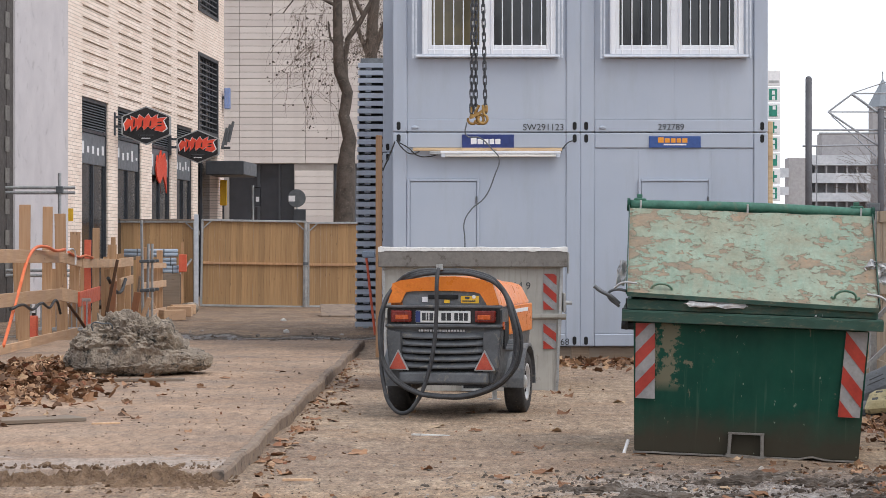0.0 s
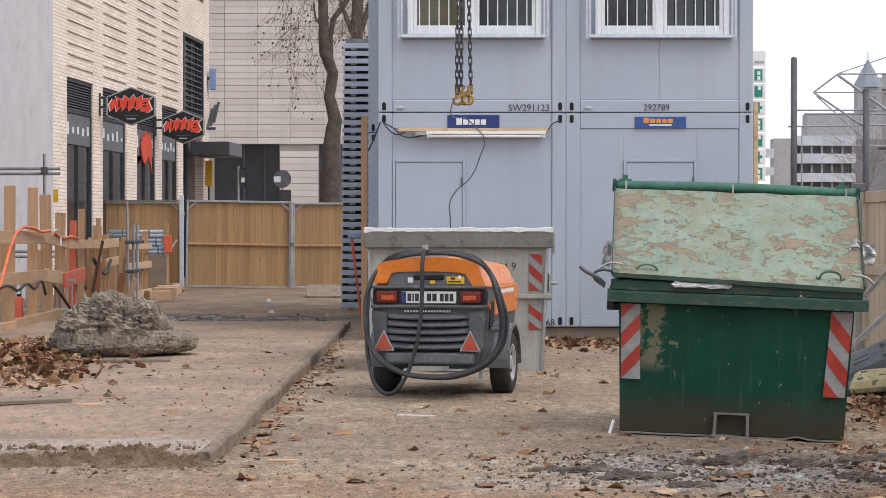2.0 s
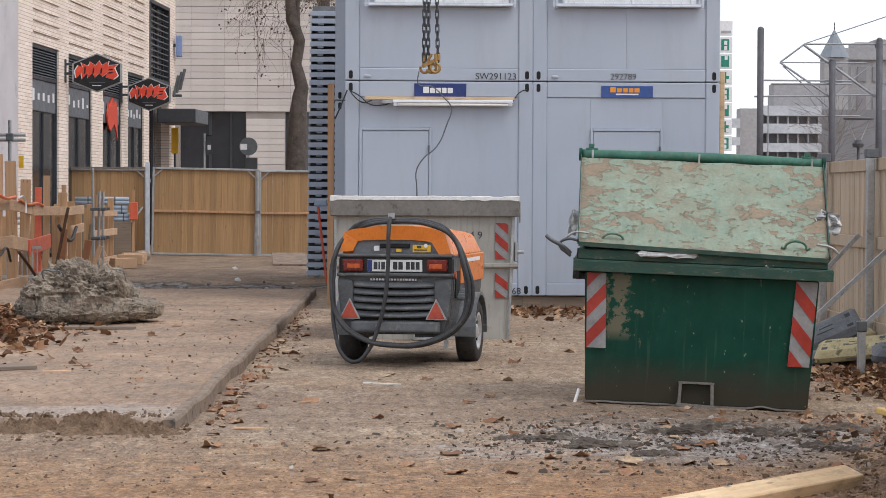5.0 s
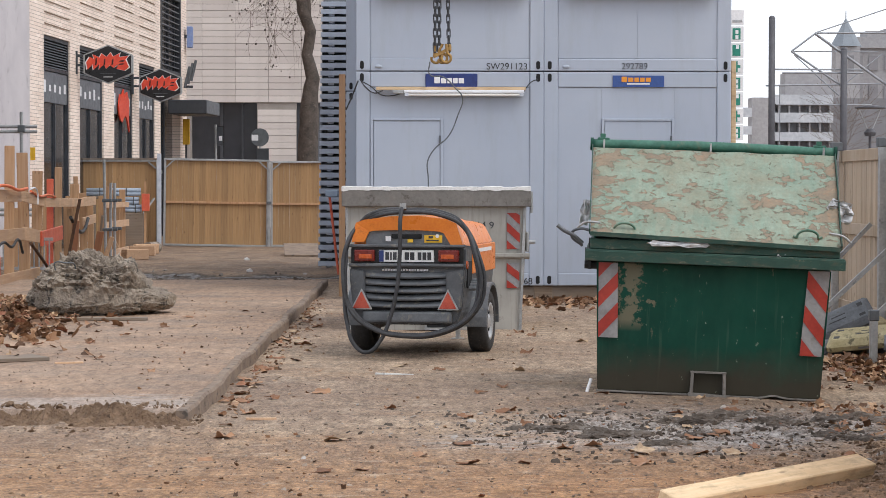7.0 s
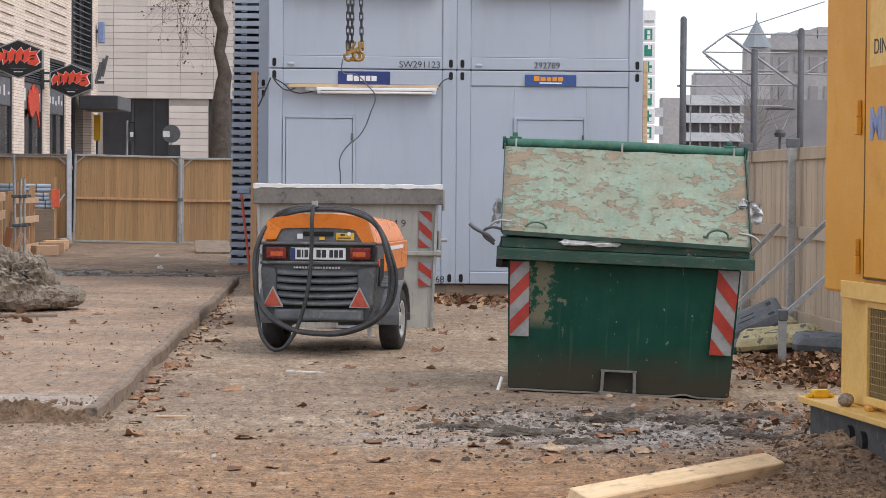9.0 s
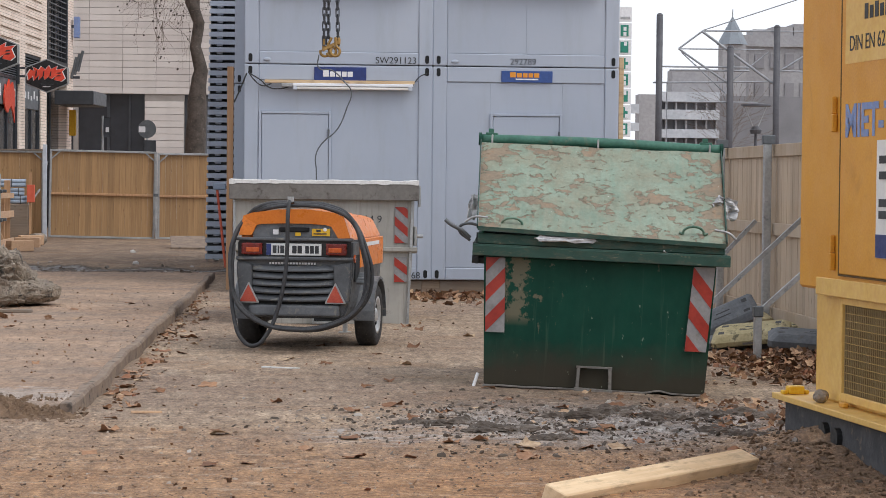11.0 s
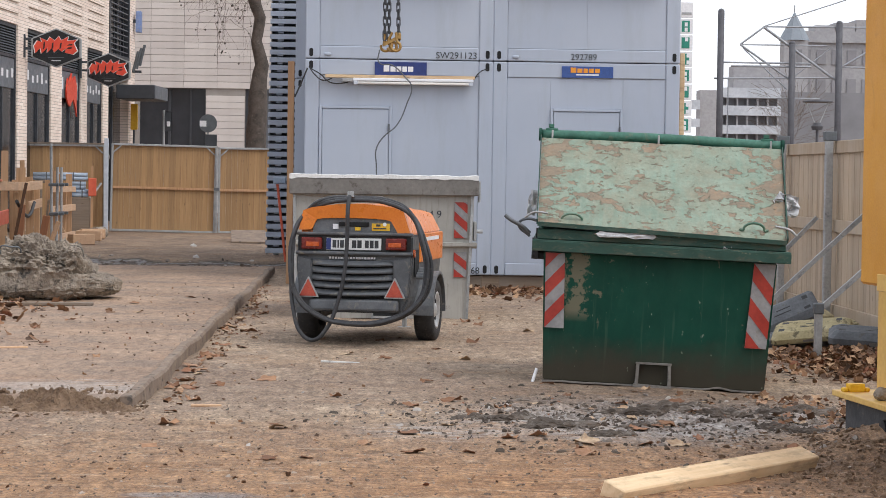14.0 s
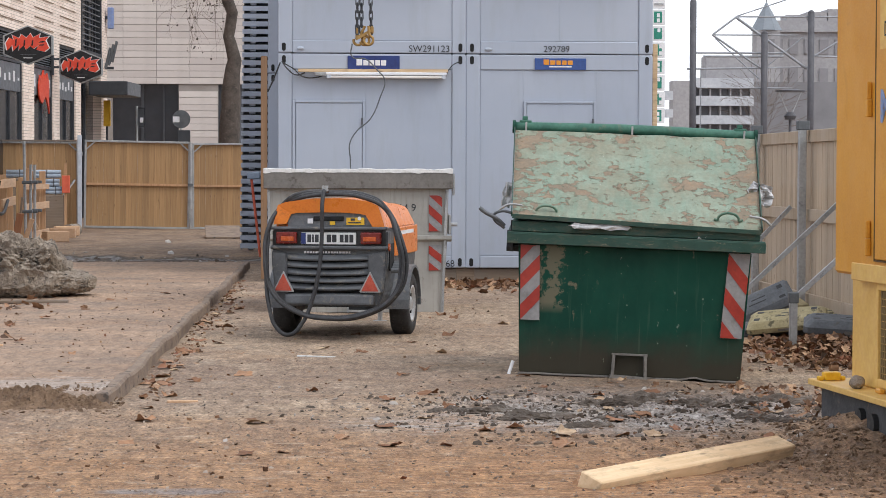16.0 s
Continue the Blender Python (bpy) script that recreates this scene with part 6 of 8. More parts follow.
def board_gate(name, x0, x1, z0, z1, y, label, tilt=0.0, mid=True):
    t = thing(name, pose(x0, y, 0, 0, tilt, 0), label, "gate", "boarded site gates")
    w = x1 - x0
    bm = bm_new()
    bx(bm, 0, 0.05, -0.03, 0.03, z0, z1, 0.006)
    bx(bm, w - 0.05, w, -0.03, 0.03, z0, z1, 0.006)
    bx(bm, 0.051, w - 0.051, -0.03, 0.03, z1 - 0.05, z1, 0.006)
    bx(bm, 0.051, w - 0.051, -0.03, 0.03, z0, z0 + 0.05, 0.006)
    if mid:
        part("mid_rail", box(0.051, w - 0.051, -0.025, 0.03, (z0 + z1) / 2 - 0.03, (z0 + z1) / 2 + 0.03, bevel=0.006), M["wood_post"], t)
    for sx, s in ((0.05, 1), (w - 0.05, -1)):
        bar(bm, (sx, -0.005, z1 - 0.22), (sx + s * 0.2, -0.005, z1 - 0.04), 0.03, 0.03, (0, 1, 0))
    part("gate_frame", bm, M["alu"], t, "galvanised tube frame")
    n = max(int((w - 0.1) / 0.135), 1)
    pw = (w - 0.1) / n
    me = plank_mesh("board", pw - 0.003, z1 - z0 - 0.1, 0.022, "wood_gate")
    for i in range(n):
        piece("board", me, t, pose(0.05 + i * pw, 0.034 + 0.002 * (i % 2), z0 + 0.05))
    return t


board_gate("site_gate", -6.02, -3.43, 0.03, 2.19, 56.0, "brown boarded site gate in a galvanised frame", 0.9)
board_gate("site_gate", -3.36, -0.9, 0.0, 2.12, 56.0, "brown boarded site gate leaf in a galvanised frame", 0.0)
t = thing("gate_post", pose(-6.1, 55.9, 0), "tall galvanised gate post", "post", "gate posts")
part("post", box(-0.05, 0.05, -0.05, 0.05, 0, 2.3, bevel=0.006), M["rail_white"], t)
part("hinge", box(0.051, 0.075, -0.03, 0.03, 1.8, 1.9), M["alu"], t)
t = thing("gate_post", pose(-3.39, 55.95, 0), "galvanised centre post with gate bolt", "post", "gate posts")
part("post", box(-0.025, 0.025, -0.06, -0.01, 0, 2.15, bevel=0.006), M["alu"], t)
part("bolt", box(-0.06, 0.06, -0.1, -0.061, 1.05, 1.12), M["steel_dark"], t)
fence = board_gate("board_fence", -9.4, -6.17, 0.05, 2.15, 56.3, "brown boarded fence panel beside the gate", 0.0, False)
part("cap_board", box(0.0, 3.2, -0.05, 0.08, 2.152, 2.19), M["wood_rot"], fence)


# ---- timber guard rail along the pit ----
def guard_rail():
    r = random.Random(7)
    xs_ = lambda y: -5.75 - (y - 29) * 0.012

    def upright(y, w, z0, z1, red=False, lean=None):
        t = thing("rail_post", pose(xs_(y) - 0.03, y, 0, r.uniform(-1.5, 1.5), r.uniform(-1.5, 1.5) if lean is None else lean, r.uniform(-8, 8)),
                  "red painted barrier plank standing in the guard rail" if red else "rough sawn upright timber post of the pit guard rail", "post", "guard rail posts")
        part("post", box(-w / 2, w / 2, -0.045, 0.0, z0, z1, bevel=0.006), M["barrier_red"] if red else M["wood_post"], t)

    for y, w, z1 in ((27.6, 0.15, 1.9), (31.35, 0.155, 2.06), (33.3, 0.145, 2.07), (34.8, 0.17, 1.99), (35.9, 0.16, 1.72), (38.3, 0.12, 1.8), (39.5, 0.13, 1.2), (40.2, 0.16, 1.52), (40.8, 0.08, 1.66), (41.7, 0.14, 1.36),
                     (42.7, 0.11, 1.16), (44.5, 0.1, 1.3), (45.3, 0.12, 1.48), (46.2, 0.13, 1.42), (47.1, 0.08, 1.2), (47.9, 0.13, 1.42)):
        upright(y, w, -0.05, z1)
    upright(37.4, 0.11, -0.05, 1.6, True, 0.5)

    def board(y0, z0, y1, z1, h, red=False, out=0.0):
        a, b = Vector((xs_(y0) + 0.07 + out, y0, z0)), Vector((xs_(y1) + 0.07 + out, y1, z1))
        t = thing("guard_board", pose(*a), "red painted barrier board nailed to the guard rail" if red else "rough sawn horizontal timber board of the guard rail", "board", "guard rail boards")
        m = (b - a).to_track_quat("Y", "Z").to_matrix().to_4x4()
        part("board", box(0, 0.035, 0, (b - a).length, -h / 2, h / 2, bevel=0.005, m=m), M["barrier_red"] if red else M["wood_rail"], t)

    # upper, middle and lower rails, bay by bay, each bay a little lower than the last
    for y0, z0, y1, z1, h in ((26.2, 1.37, 33.6, 1.33, 0.18), (33.55, 1.335, 35.9, 1.235, 0.16), (36.0, 1.22, 40.8, 1.19, 0.15), (40.6, 1.2, 42.4, 1.21, 0.16), (43.8, 1.12, 48.0, 1.1, 0.11),
                              (26.2, 0.79, 33.9, 0.765, 0.18), (33.85, 0.77, 35.6, 0.68, 0.2), (40.6, 0.84, 42.4, 0.88, 0.16), (44.0, 0.72, 48.0, 0.72, 0.14),
                              (26.5, 0.12, 31.2, 0.1, 0.2), (31.15, 0.13, 35.4, 0.12, 0.19), (43.9, 0.1, 48.0, 0.1, 0.24)):
        board(y0, z0, y1, z1, h)
    board(35.4, 0.655, 37.7, 0.71, 0.23, True, 0.037)
    # planks and bars leaning at the rail
    for y, z1, lean, mat, w in ((38.0, 1.3, -12, "rust_bar", 0.05), (38.9, 0.9, -5, "orange_wood", 0.12), (39.4, 1.1, 5, "wood_post", 0.1), (41.9, 0.66, -11, "orange_wood", 0.13), (42.3, 0.95, -7, "wood_rot", 0.04), (43.2, 0.55, -20, "wood_rail", 0.09), (46.4, 0.5, 24, "wood_rail", 0.09)):
        t = thing("leaning_plank", pose(xs_(y) + 0.13, y, 0, 4, -lean, 0), "brown plank leaning at the guard rail", "plank", "leaning planks")
        part("plank", box(-w / 2, w / 2, -0.015, 0.015, 0.0, z1, bevel=0.004), M[mat], t)
    # twin steel standards with couplers
    for y, dx in ((43.6, 0.0), (43.9, 0.05), (44.9, 0.02)):
        t = thing("steel_stake", pose(xs_(y) + 0.14 + dx, y, 0, r.uniform(-1, 1), r.uniform(-1, 1), 0), "galvanised steel standard clamped to the guard rail", "stake", "steel stakes")
        part("stake", rod(bm_new(), (0, 0, -0.05), (0, 0, 2.0 if dx == 0 else 1.55), 0.028, 8), M["alu"], t)
        for z in (0.62, 1.18):
            part("coupler", box(-0.05, 0.14, -0.05, 0.03, z, z + 0.06, bevel=0.01), M["steel_dark"], t)
    # far side of the pit
    for i in range(4):
        y = 36.5 + i * 3.6
        t = thing("rail_post", pose(-6.75 - 0.02 * (y - 33), y, 0, 0, r.uniform(-3, 3), r.uniform(-20, 20)), "weathered timber post across the pit", "post", "guard rail posts")
        part("post", box(-0.07, 0.07, -0.03, 0.03, -0.05, r.uniform(1.0, 1.3), bevel=0.006), M["wood_post"], t)
    # grey wire rack standing behind the near bay
    t = thing("wire_rack", pose(-6.05, 35.6, 0), "grey welded wire rack behind the guard rail", "rack")
    bm = bm_new()
    for z in (0.16, 0.62):
        bx(bm, -0.5, 0.5, -0.02, 0.02, z, z + 0.05, 0.004)
    for x in (-0.48, 0.44):
        bx(bm, x, x + 0.04, -0.02, 0.02, 0.0, 0.159, 0.004)
    part("rack_frame", bm, M["alu"], t)
    wire = bpy.data.meshes.new("wire")
    bm = rod(bm_new(), (0, 0, 0.2), (0, 0, 0.63), 0.013, 6)
    bm.to_mesh(wire)
    bm.free()
    wire.materials.append(M["alu"])
    for i in range(12):
        piece("wire", wire, t, pose(-0.44 + i * 0.08, 0, 0))
    t = thing("red_canister", pose(-6.35, 34.8, 0), "red plastic canister behind the guard rail", "canister")
    part("body", box(-0.11, 0.11, -0.08, 0.08, 0, 0.42, bevel=0.03, seg=2), M["barrier_red"], t)
    part("cap", rod(bm_new(), (0.05, 0, 0.42), (0.05, 0, 0.46), 0.03, 12), M["black"], t)
    t = thing("scaffold_tube", pose(-8.15, 44.8, 0), "galvanised scaffold tube frame before the plastered wall", "scaffold")
    part("upright", rod(bm_new(), (0.55, 0, 0), (0.55, 0, 2.95), 0.035, 10), M["alu"], t)
    for z in (2.56, 2.66, 0.92, 1.02):
        part("ledger", rod(bm_new(), (-1.8, 0.06, z), (0.85, 0.06, z), 0.032, 10), M["alu"], t)
    for z in (2.55, 0.92):
        part("clamp", box(0.48, 0.62, -0.05, 0.06, z, z + 0.14, bevel=0.01), M["steel_dark"], t)
    part("tag", box(0.72, 0.82, 0.0, 0.01, 2.0, 2.25), M["yellow_label"], t)
    h = thing("orange_hose", pose(0, 0, 0), "orange plastic hose draped over the guard rail", "hose")
    tube("hose_run", [(-5.64, 29.0, 0.2), (-5.65, 29.6, 0.55), (-5.65, 30.2, 0.95), (-5.66, 30.8, 1.3), (-5.66, 31.4, 1.46), (-5.63, 32.0, 1.48), (-5.62, 32.8, 1.42), (-5.62, 33.6, 1.44)], 0.023, M["orange_hose"], h)
    tube("hose_run", [(-5.7, 34.4, 1.4), (-5.71, 35.4, 1.32), (-5.72, 36.2, 1.34), (-5.73, 37.0, 1.3)], 0.02, M["orange_hose"], h)
    h = thing("rope_end", pose(0, 0, 0), "white rope end hanging over the guard rail", "rope")
    tube("rope_run", [(-5.62, 33.9, 1.43), (-5.61, 34.3, 1.44), (-5.61, 34.5, 1.35), (-5.61, 34.5, 1.2)], 0.014, M["white"], h)
    h = thing("black_cable", pose(0, 0, 0), "black cable slung along the guard rail", "cable")
    tube("cable_run", [(-5.61, 29.3, 0.66), (-5.61, 30.2, 0.7), (-5.61, 30.9, 0.62), (-5.61, 31.6, 0.69), (-5.61, 32.2, 0.61), (-5.62, 32.9, 0.69), (-5.62, 33.2, 0.5)], 0.02, M["black"], h)
    tube("cable_run", [(-5.62, 33.9, 0.62), (-5.6, 34.6, 0.42), (-5.58, 35.6, 0.12)], 0.024, M["rust_bar"], h, "rusty brown bar")
    tube("cable_run", [(-5.72, 38.6, 0.95), (-5.71, 39.4, 0.72), (-5.72, 40.2, 0.7), (-5.73, 40.8, 0.9)], 0.03, M["black"], h)
    # strapped pipes on a trestle
    t = thing("pipe_bundle", pose(-6.1, 52.0, 0), "strapped bundle of pale blue-grey plastic pipes on a timber trestle", "pipes")
    for x0, x1, z0 in ((-1.25, -0.02, 1.27), (-0.5, -0.06, 1.07), (-0.5, 0.0, 0.89)):
        for i in range(4):
            part("pipe", rod(bm_new(), (x0 + 0.03 * (i % 2), 0.1 + 0.1 * (i % 2), z0 + 0.045 + 0.085 * (i // 2)), (x1, 0.1 + 0.1 * (i % 2), z0 + 0.045 + 0.085 * (i // 2)), 0.048, 12), M["pipe_blue"], t, smooth=True)
        for f in (0.25, 0.75):
            x = x0 + (x1 - x0) * f
            part("strap", box(x - 0.012, x + 0.012, 0.045, 0.255, z0 - 0.008, z0 + 0.185), M["steel_dark"], t)
    part("trestle", box(-0.6, 0.05, 0.05, 0.25, 0, 0.88, bevel=0.02), M["wood_rot"], t)
    part("rest", box(-1.2, -0.62, 0.05, 0.25, 1.2, 1.262, bevel=0.01), M["wood_rot"], t)
    part("leg", box(-1.15, -1.05, 0.08, 0.2, 0, 1.199, bevel=0.01), M["wood_rot"], t)
    t = thing("red_barrier", pose(-6.0, 52.0, 0), "red plastic barrier board on edge", "barrier")
    part("board", box(-0.08, 0.1, 0, 0.05, 0.92, 1.32, bevel=0.01), M["barrier_red"], t)
    part("post", box(-0.03, 0.02, 0.051, 0.09, 0, 1.6), M["wood_post"], t)
    t = thing("clay_pipe", pose(-5.65, 49.5, 0.12), "short pale pipe end lying by the rail", "pipe")
    part("pipe", lathe(bm_new(), [(0, 0.09), (0.0, 0.13), (0.5, 0.13), (0.5, 0.09)], 18, "x", pose(0, 0, 0.02, 0, 0, 75)), M["concrete"], t)
    for i, (x, y) in enumerate(((-5.3, 45.5), (-5.4, 47.0), (-5.15, 43.0))):
        t = thing("timber_block", pose(x, y, 0.09, 0, 0, 20 * i), "pale timber offcut on the ground", "timber", "timber offcuts")
        part("block", box(-0.25, 0.25, -0.1, 0.1, 0, 0.2, bevel=0.01), M["wood_rail"], t)
    t = thing("gate_brace", pose(-6.3, 55.5, 0), "galvanised diagonal brace of the gate post", "brace")
    bm = bm_new()
    bar(bm, (-0.5, -0.3, 0.3), (0.1, 0.2, 1.2), 0.04, 0.04)
    bar(bm, (-0.5, -0.3, 0.05), (0.15, -0.3, 0.05), 0.06, 0.06)
    part("brace", bm, M["alu"], t)


guard_rail()


# ---- broken concrete lump ----
def concrete_lump():
    t = thing("concrete_lump", pose(-3.31, 24.5, SLAB_TOP - 0.02), "broken lump of rough grey concrete lying on the footway", "rubble")
    bm = bm_new()
    bmesh.ops.create_icosphere(bm, subdivisions=6, radius=1)
    for v in bm.verts:
        c = v.co.copy()
        x, y, z = c
        w = 0.8
        # humped outline: high left of the middle, low tail
        top = 0.31 * math.exp(-abs((x + 0.16) / 0.72) ** 6) + 0.13 + 0.07 * math.exp(-((x + 0.2) / 0.3) ** 2)
        if z >= 0:
            Z = 0.16 + top * z ** 0.45
        else:
            Z = 0.16 + 0.18 * z
        p = Vector((x * w, y * 0.55, Z))
        rough_ = 1.0 if Z > 0.3 else 0.35
        d = 0.09 * noise.noise(p * 3.1) + 0.07 * noise.noise(p * 7.3) + 0.05 * noise.noise(p * 17) + 0.05 * noise.noise(p * 36) + 0.03 * noise.noise(p * 70)
        p += v.co.normalized() * d * rough_
        strata = Vector((p.x * 4, p.y * 4, p.z * 22))
        p += v.co.normalized() * (0.035 * noise.noise(strata) + 0.02 * noise.noise(strata * 2.3)) * rough_
        p.z = max(p.z, 0.0)
        v.co = p
    part("lump", bm, M["concrete"], t)
    tube("rebar", [(-0.42, -0.42, 0.5), (-0.42, -0.46, 0.58), (-0.30, -0.47, 0.58), (-0.22, -0.45, 0.57), (-0.22, -0.4, 0.46)], 0.008, M["steel_dark"], t, "bent reinforcing bar")


concrete_lump()
t = thing("loose_sheet", pose(-2.58, 47.9, 0.02, 8, 0, 4), "grey-brown board sheet lying tilted before the gate", "board", "loose boards")
part("sheet", box(0, 0.75, 0, 1.5, -0.02, 0.02, bevel=0.004), M["kerb"], t)
part("batten", box(0.02, 0.73, 1.4, 1.48, -0.2, -0.021, bevel=0.004), M["wood_rot"], t)
for x, y, a in ((-3.22, 45.6, 20), (-2.75, 39.6, 10)):
    t = thing("white_scrap", pose(x, y, ground_z(x, y), 8, 5, a), "crumpled white paper scrap on the muddy ground", "litter", "paper scraps")
    part("scrap", prism(bm_new(), [(-0.05, 0.0), (0.06, 0.0), (0.055, 0.03), (0.01, 0.06), (-0.02, 0.035), (-0.04, 0.04)], -0.04, 0.05, 0.004), M["rim_pale"], t)
t = thing("old_board", pose(-3.75, 23.1, SLAB_TOP, 0, 0, 1), "old thin board lying before the concrete lump", "board", "loose boards")
part("board", box(0, 1.1, 0, 0.12, 0.0, 0.03, bevel=0.004), M["wood_rot"], t)
t = thing("old_board", pose(-3.75, 17.2, SLAB_TOP, 0, 0, 30), "old grey board lying on the footway", "board", "loose boards")
part("board", box(0, 1.1, 0, 0.35, 0.0, 0.03, bevel=0.004), M["wood_rot"], t)
for x, y, L, a in ((-2.7, 17.4, 0.22, 20), (-0.245, 17.5, 0.32, -25), (-1.0, 14.09, 0.19, 4)):
    z = SLAB_TOP if x < -1.4 else ground_z(x, y)
    t = thing("wood_lath", pose(x, y, z, 0, 0, a), "thin pale wooden lath lying on the ground", "lath", "loose laths")
    part("lath", box(0, L, 0, 0.03, 0, 0.014, bevel=0.002), M["rim_pale"] if -0.5 < x < 0 else M["wood_rail"], t)

# squared timber in the foreground
t = thing("squared_timber", pose(1.25, 10.22, 0.03, 20, -1.0, 45.5), "fresh squared timber beam lying on the soil", "timber")
part("beam", box(0, 1.62, 0, 0.13, -0.11, 0.0, bevel=0.006), M["wood_beam"], t)
# loose pieces beside the big skip
t = thing("pipe_offcut", pose(1.27, 15.85, 0.02, 0, -70, 20), "short white pipe offcut beside the skip", "pipe")
part("pipe", rod(bm_new(), (0, 0, 0), (0.1, 0, 0), 0.012, 10), M["white"], t)


# ---- trees ----
def limb(bm, pts, n=10):
    rings = []
    for i, (p, r) in enumerate(pts):
        p = Vector(p)
        a = Vector(pts[max(i - 1, 0)][0])
        b = Vector(pts[min(i + 1, len(pts) - 1)][0])
        d = (b - a).normalized()
        s = d.cross(Vector((0, 1, 0.2))).normalized()
        u = s.cross(d)
        rings.append([bm.verts.new(p + (s * cos(tau * k / n) + u * sin(tau * k / n)) * r * (1 + 0.1 * noise.noise(p * 2 + Vector((k, 0, 0))))) for k in range(n)])
    for a, b in zip(rings, rings[1:]):
        for k in range(n):
            bm.faces.new((a[k], a[(k + 1) % n], b[(k + 1) % n], b[k]))
    bm.faces.new(rings[-1])
    return bm


def refine(pts, k=4):
    out = []
    for (p, r), (q, s) in zip(pts, pts[1:]):
        p, q = Vector(p), Vector(q)
        for i in range(k):
            f = i / k
            out.append((p.lerp(q, f) + Vector((noise.noise(p + Vector((f, 0, 0))), 0, 0)) * 0.03, r + (s - r) * f))
    out.append((Vector(pts[-1][0]), pts[-1][1]))
    return out


def twig_cloud(parent, seed, boxes, count):
    """Drooping twigs with a few dry seed balls and leaves, one joined mesh."""
    r = random.Random(seed)
    bm = bm_new()
    balls = bm_new()
    for _ in range(count):
        x0, x1, y0, y1, z0, z1 = r.choice(boxes)
        p = Vector((r.uniform(x0, x1), r.uniform(y0, y1), r.uniform(z0, z1)))
        d = Vector((r.uniform(-0.5, 0.25), r.uniform(-0.3, 0.3), r.uniform(-0.9, 0.3))).normalized()
        rad = r.uniform(0.006, 0.011)
        for k in range(r.randint(4, 8)):
            q = p + d * r.uniform(0.12, 0.26)
            bar(bm, p, q, rad, rad, (0.3, 1, 0.1))
            if r.random() < 0.4:
                e = q + Vector((r.uniform(-0.25, 0.25), 0, r.uniform(-0.3, 0.12)))
                bar(bm, q, e, rad * 0.6, rad * 0.6, (0.3, 1, 0.1))
                if r.random() < 0.45:
                    bmesh.ops.create_icosphere(balls, subdivisions=1, radius=r.uniform(0.018, 0.036), matrix=Matrix.Translation(e))
            p = q
            d = (d + Vector((r.uniform(-0.35, 0.3), 0, r.uniform(-0.45, 0.15)))).normalized()
            rad *= 0.85
    tagged(part("twig_mass", bm, M["twig"], parent), kind="stuff")
    tagged(part("seed_mass", balls, M["bark"], parent), kind="stuff")


t = thing("plane_tree", pose(0, 0, 0), "bare leaning plane tree with drooping twigs", "tree", "bare trees")
Y = 62.0
trunk = [((-2.8, Y, -0.2), 0.36), ((-2.74, Y, 1.0), 0.30), ((-2.7, Y, 2.24), 0.27), ((-2.66, Y, 3.5), 0.26), ((-2.57, Y, 4.45), 0.19), ((-2.73, Y, 5.1), 0.15), ((-2.62, Y, 5.75), 0.15), ((-2.84, Y, 6.3), 0.17), ((-2.88, Y, 7.2), 0.14), ((-2.9, Y, 8.3), 0.125), ((-3.0, Y, 9.6), 0.1), ((-2.8, Y, 11.5), 0.06), ((-2.9, Y, 13), 0.02)]
part("trunk", limb(bm_new(), refine(trunk), 12), M["bark"], t, smooth=True)
for pts in ([((-2.66, Y, 5.9), 0.08), ((-2.7, Y, 6.7), 0.07), ((-2.62, Y, 7.2), 0.075), ((-2.25, Y, 7.7), 0.07), ((-2.0, Y, 8.2), 0.06), ((-1.5, Y, 9.5), 0.03)],
            [((-2.15, Y, 7.8), 0.05), ((-2.45, Y, 8.4), 0.05), ((-2.7, Y, 9.4), 0.03)],
            [((-2.86, Y, 6.9), 0.045), ((-3.1, Y, 7.25), 0.035), ((-3.15, Y, 7.7), 0.02)],
            [((-2.9, Y, 8.1), 0.05), ((-3.5, Y, 8.4), 0.035), ((-4.1, Y, 8.3), 0.02), ((-4.4, Y, 7.9), 0.01)],
            [((-2.92, Y, 9.0), 0.05), ((-3.6, Y, 9.6), 0.035), ((-4.4, Y, 9.4), 0.015)]):
    part("branch", limb(bm_new(), refine(pts, 3), 8), M["bark"], t, smooth=True)
twig_cloud(t, 5, [(-4.3, -3.0, Y - 0.8, Y + 0.8, 6.2, 8.9), (-3.9, -2.9, Y - 0.8, Y + 0.8, 5.6, 8.0), (-2.6, -1.6, Y - 0.5, Y + 0.8, 6.8, 8.6)], 190)
t = thing("plane_tree", pose(0, 0, 0), "bare plane tree standing behind the steel stair", "tree", "bare trees")
Y = 66.0
part("trunk", limb(bm_new(), refine([((-2.1, Y, -0.2), 0.22), ((-2.1, Y, 4), 0.2), ((-2.1, Y, 7.0), 0.18), ((-2.05, Y, 8.4), 0.16), ((-1.85, Y, 9.6), 0.12), ((-1.7, Y, 12), 0.04)]), 12), M["bark"], t, smooth=True)
for pts in ([((-2.05, Y, 7.1), 0.1), ((-1.75, Y, 7.9), 0.09), ((-1.4, Y, 8.9), 0.06)], [((-2.15, Y, 7.0), 0.07), ((-2.5, Y, 7.9), 0.06), ((-2.9, Y, 9.4), 0.04)]):
    part("branch", limb(bm_new(), refine(pts, 3), 8), M["bark"], t, smooth=True)
twig_cloud(t, 8, [(-2.6, -1.5, Y - 0.5, Y + 0.5, 7.0, 9.3)], 60)


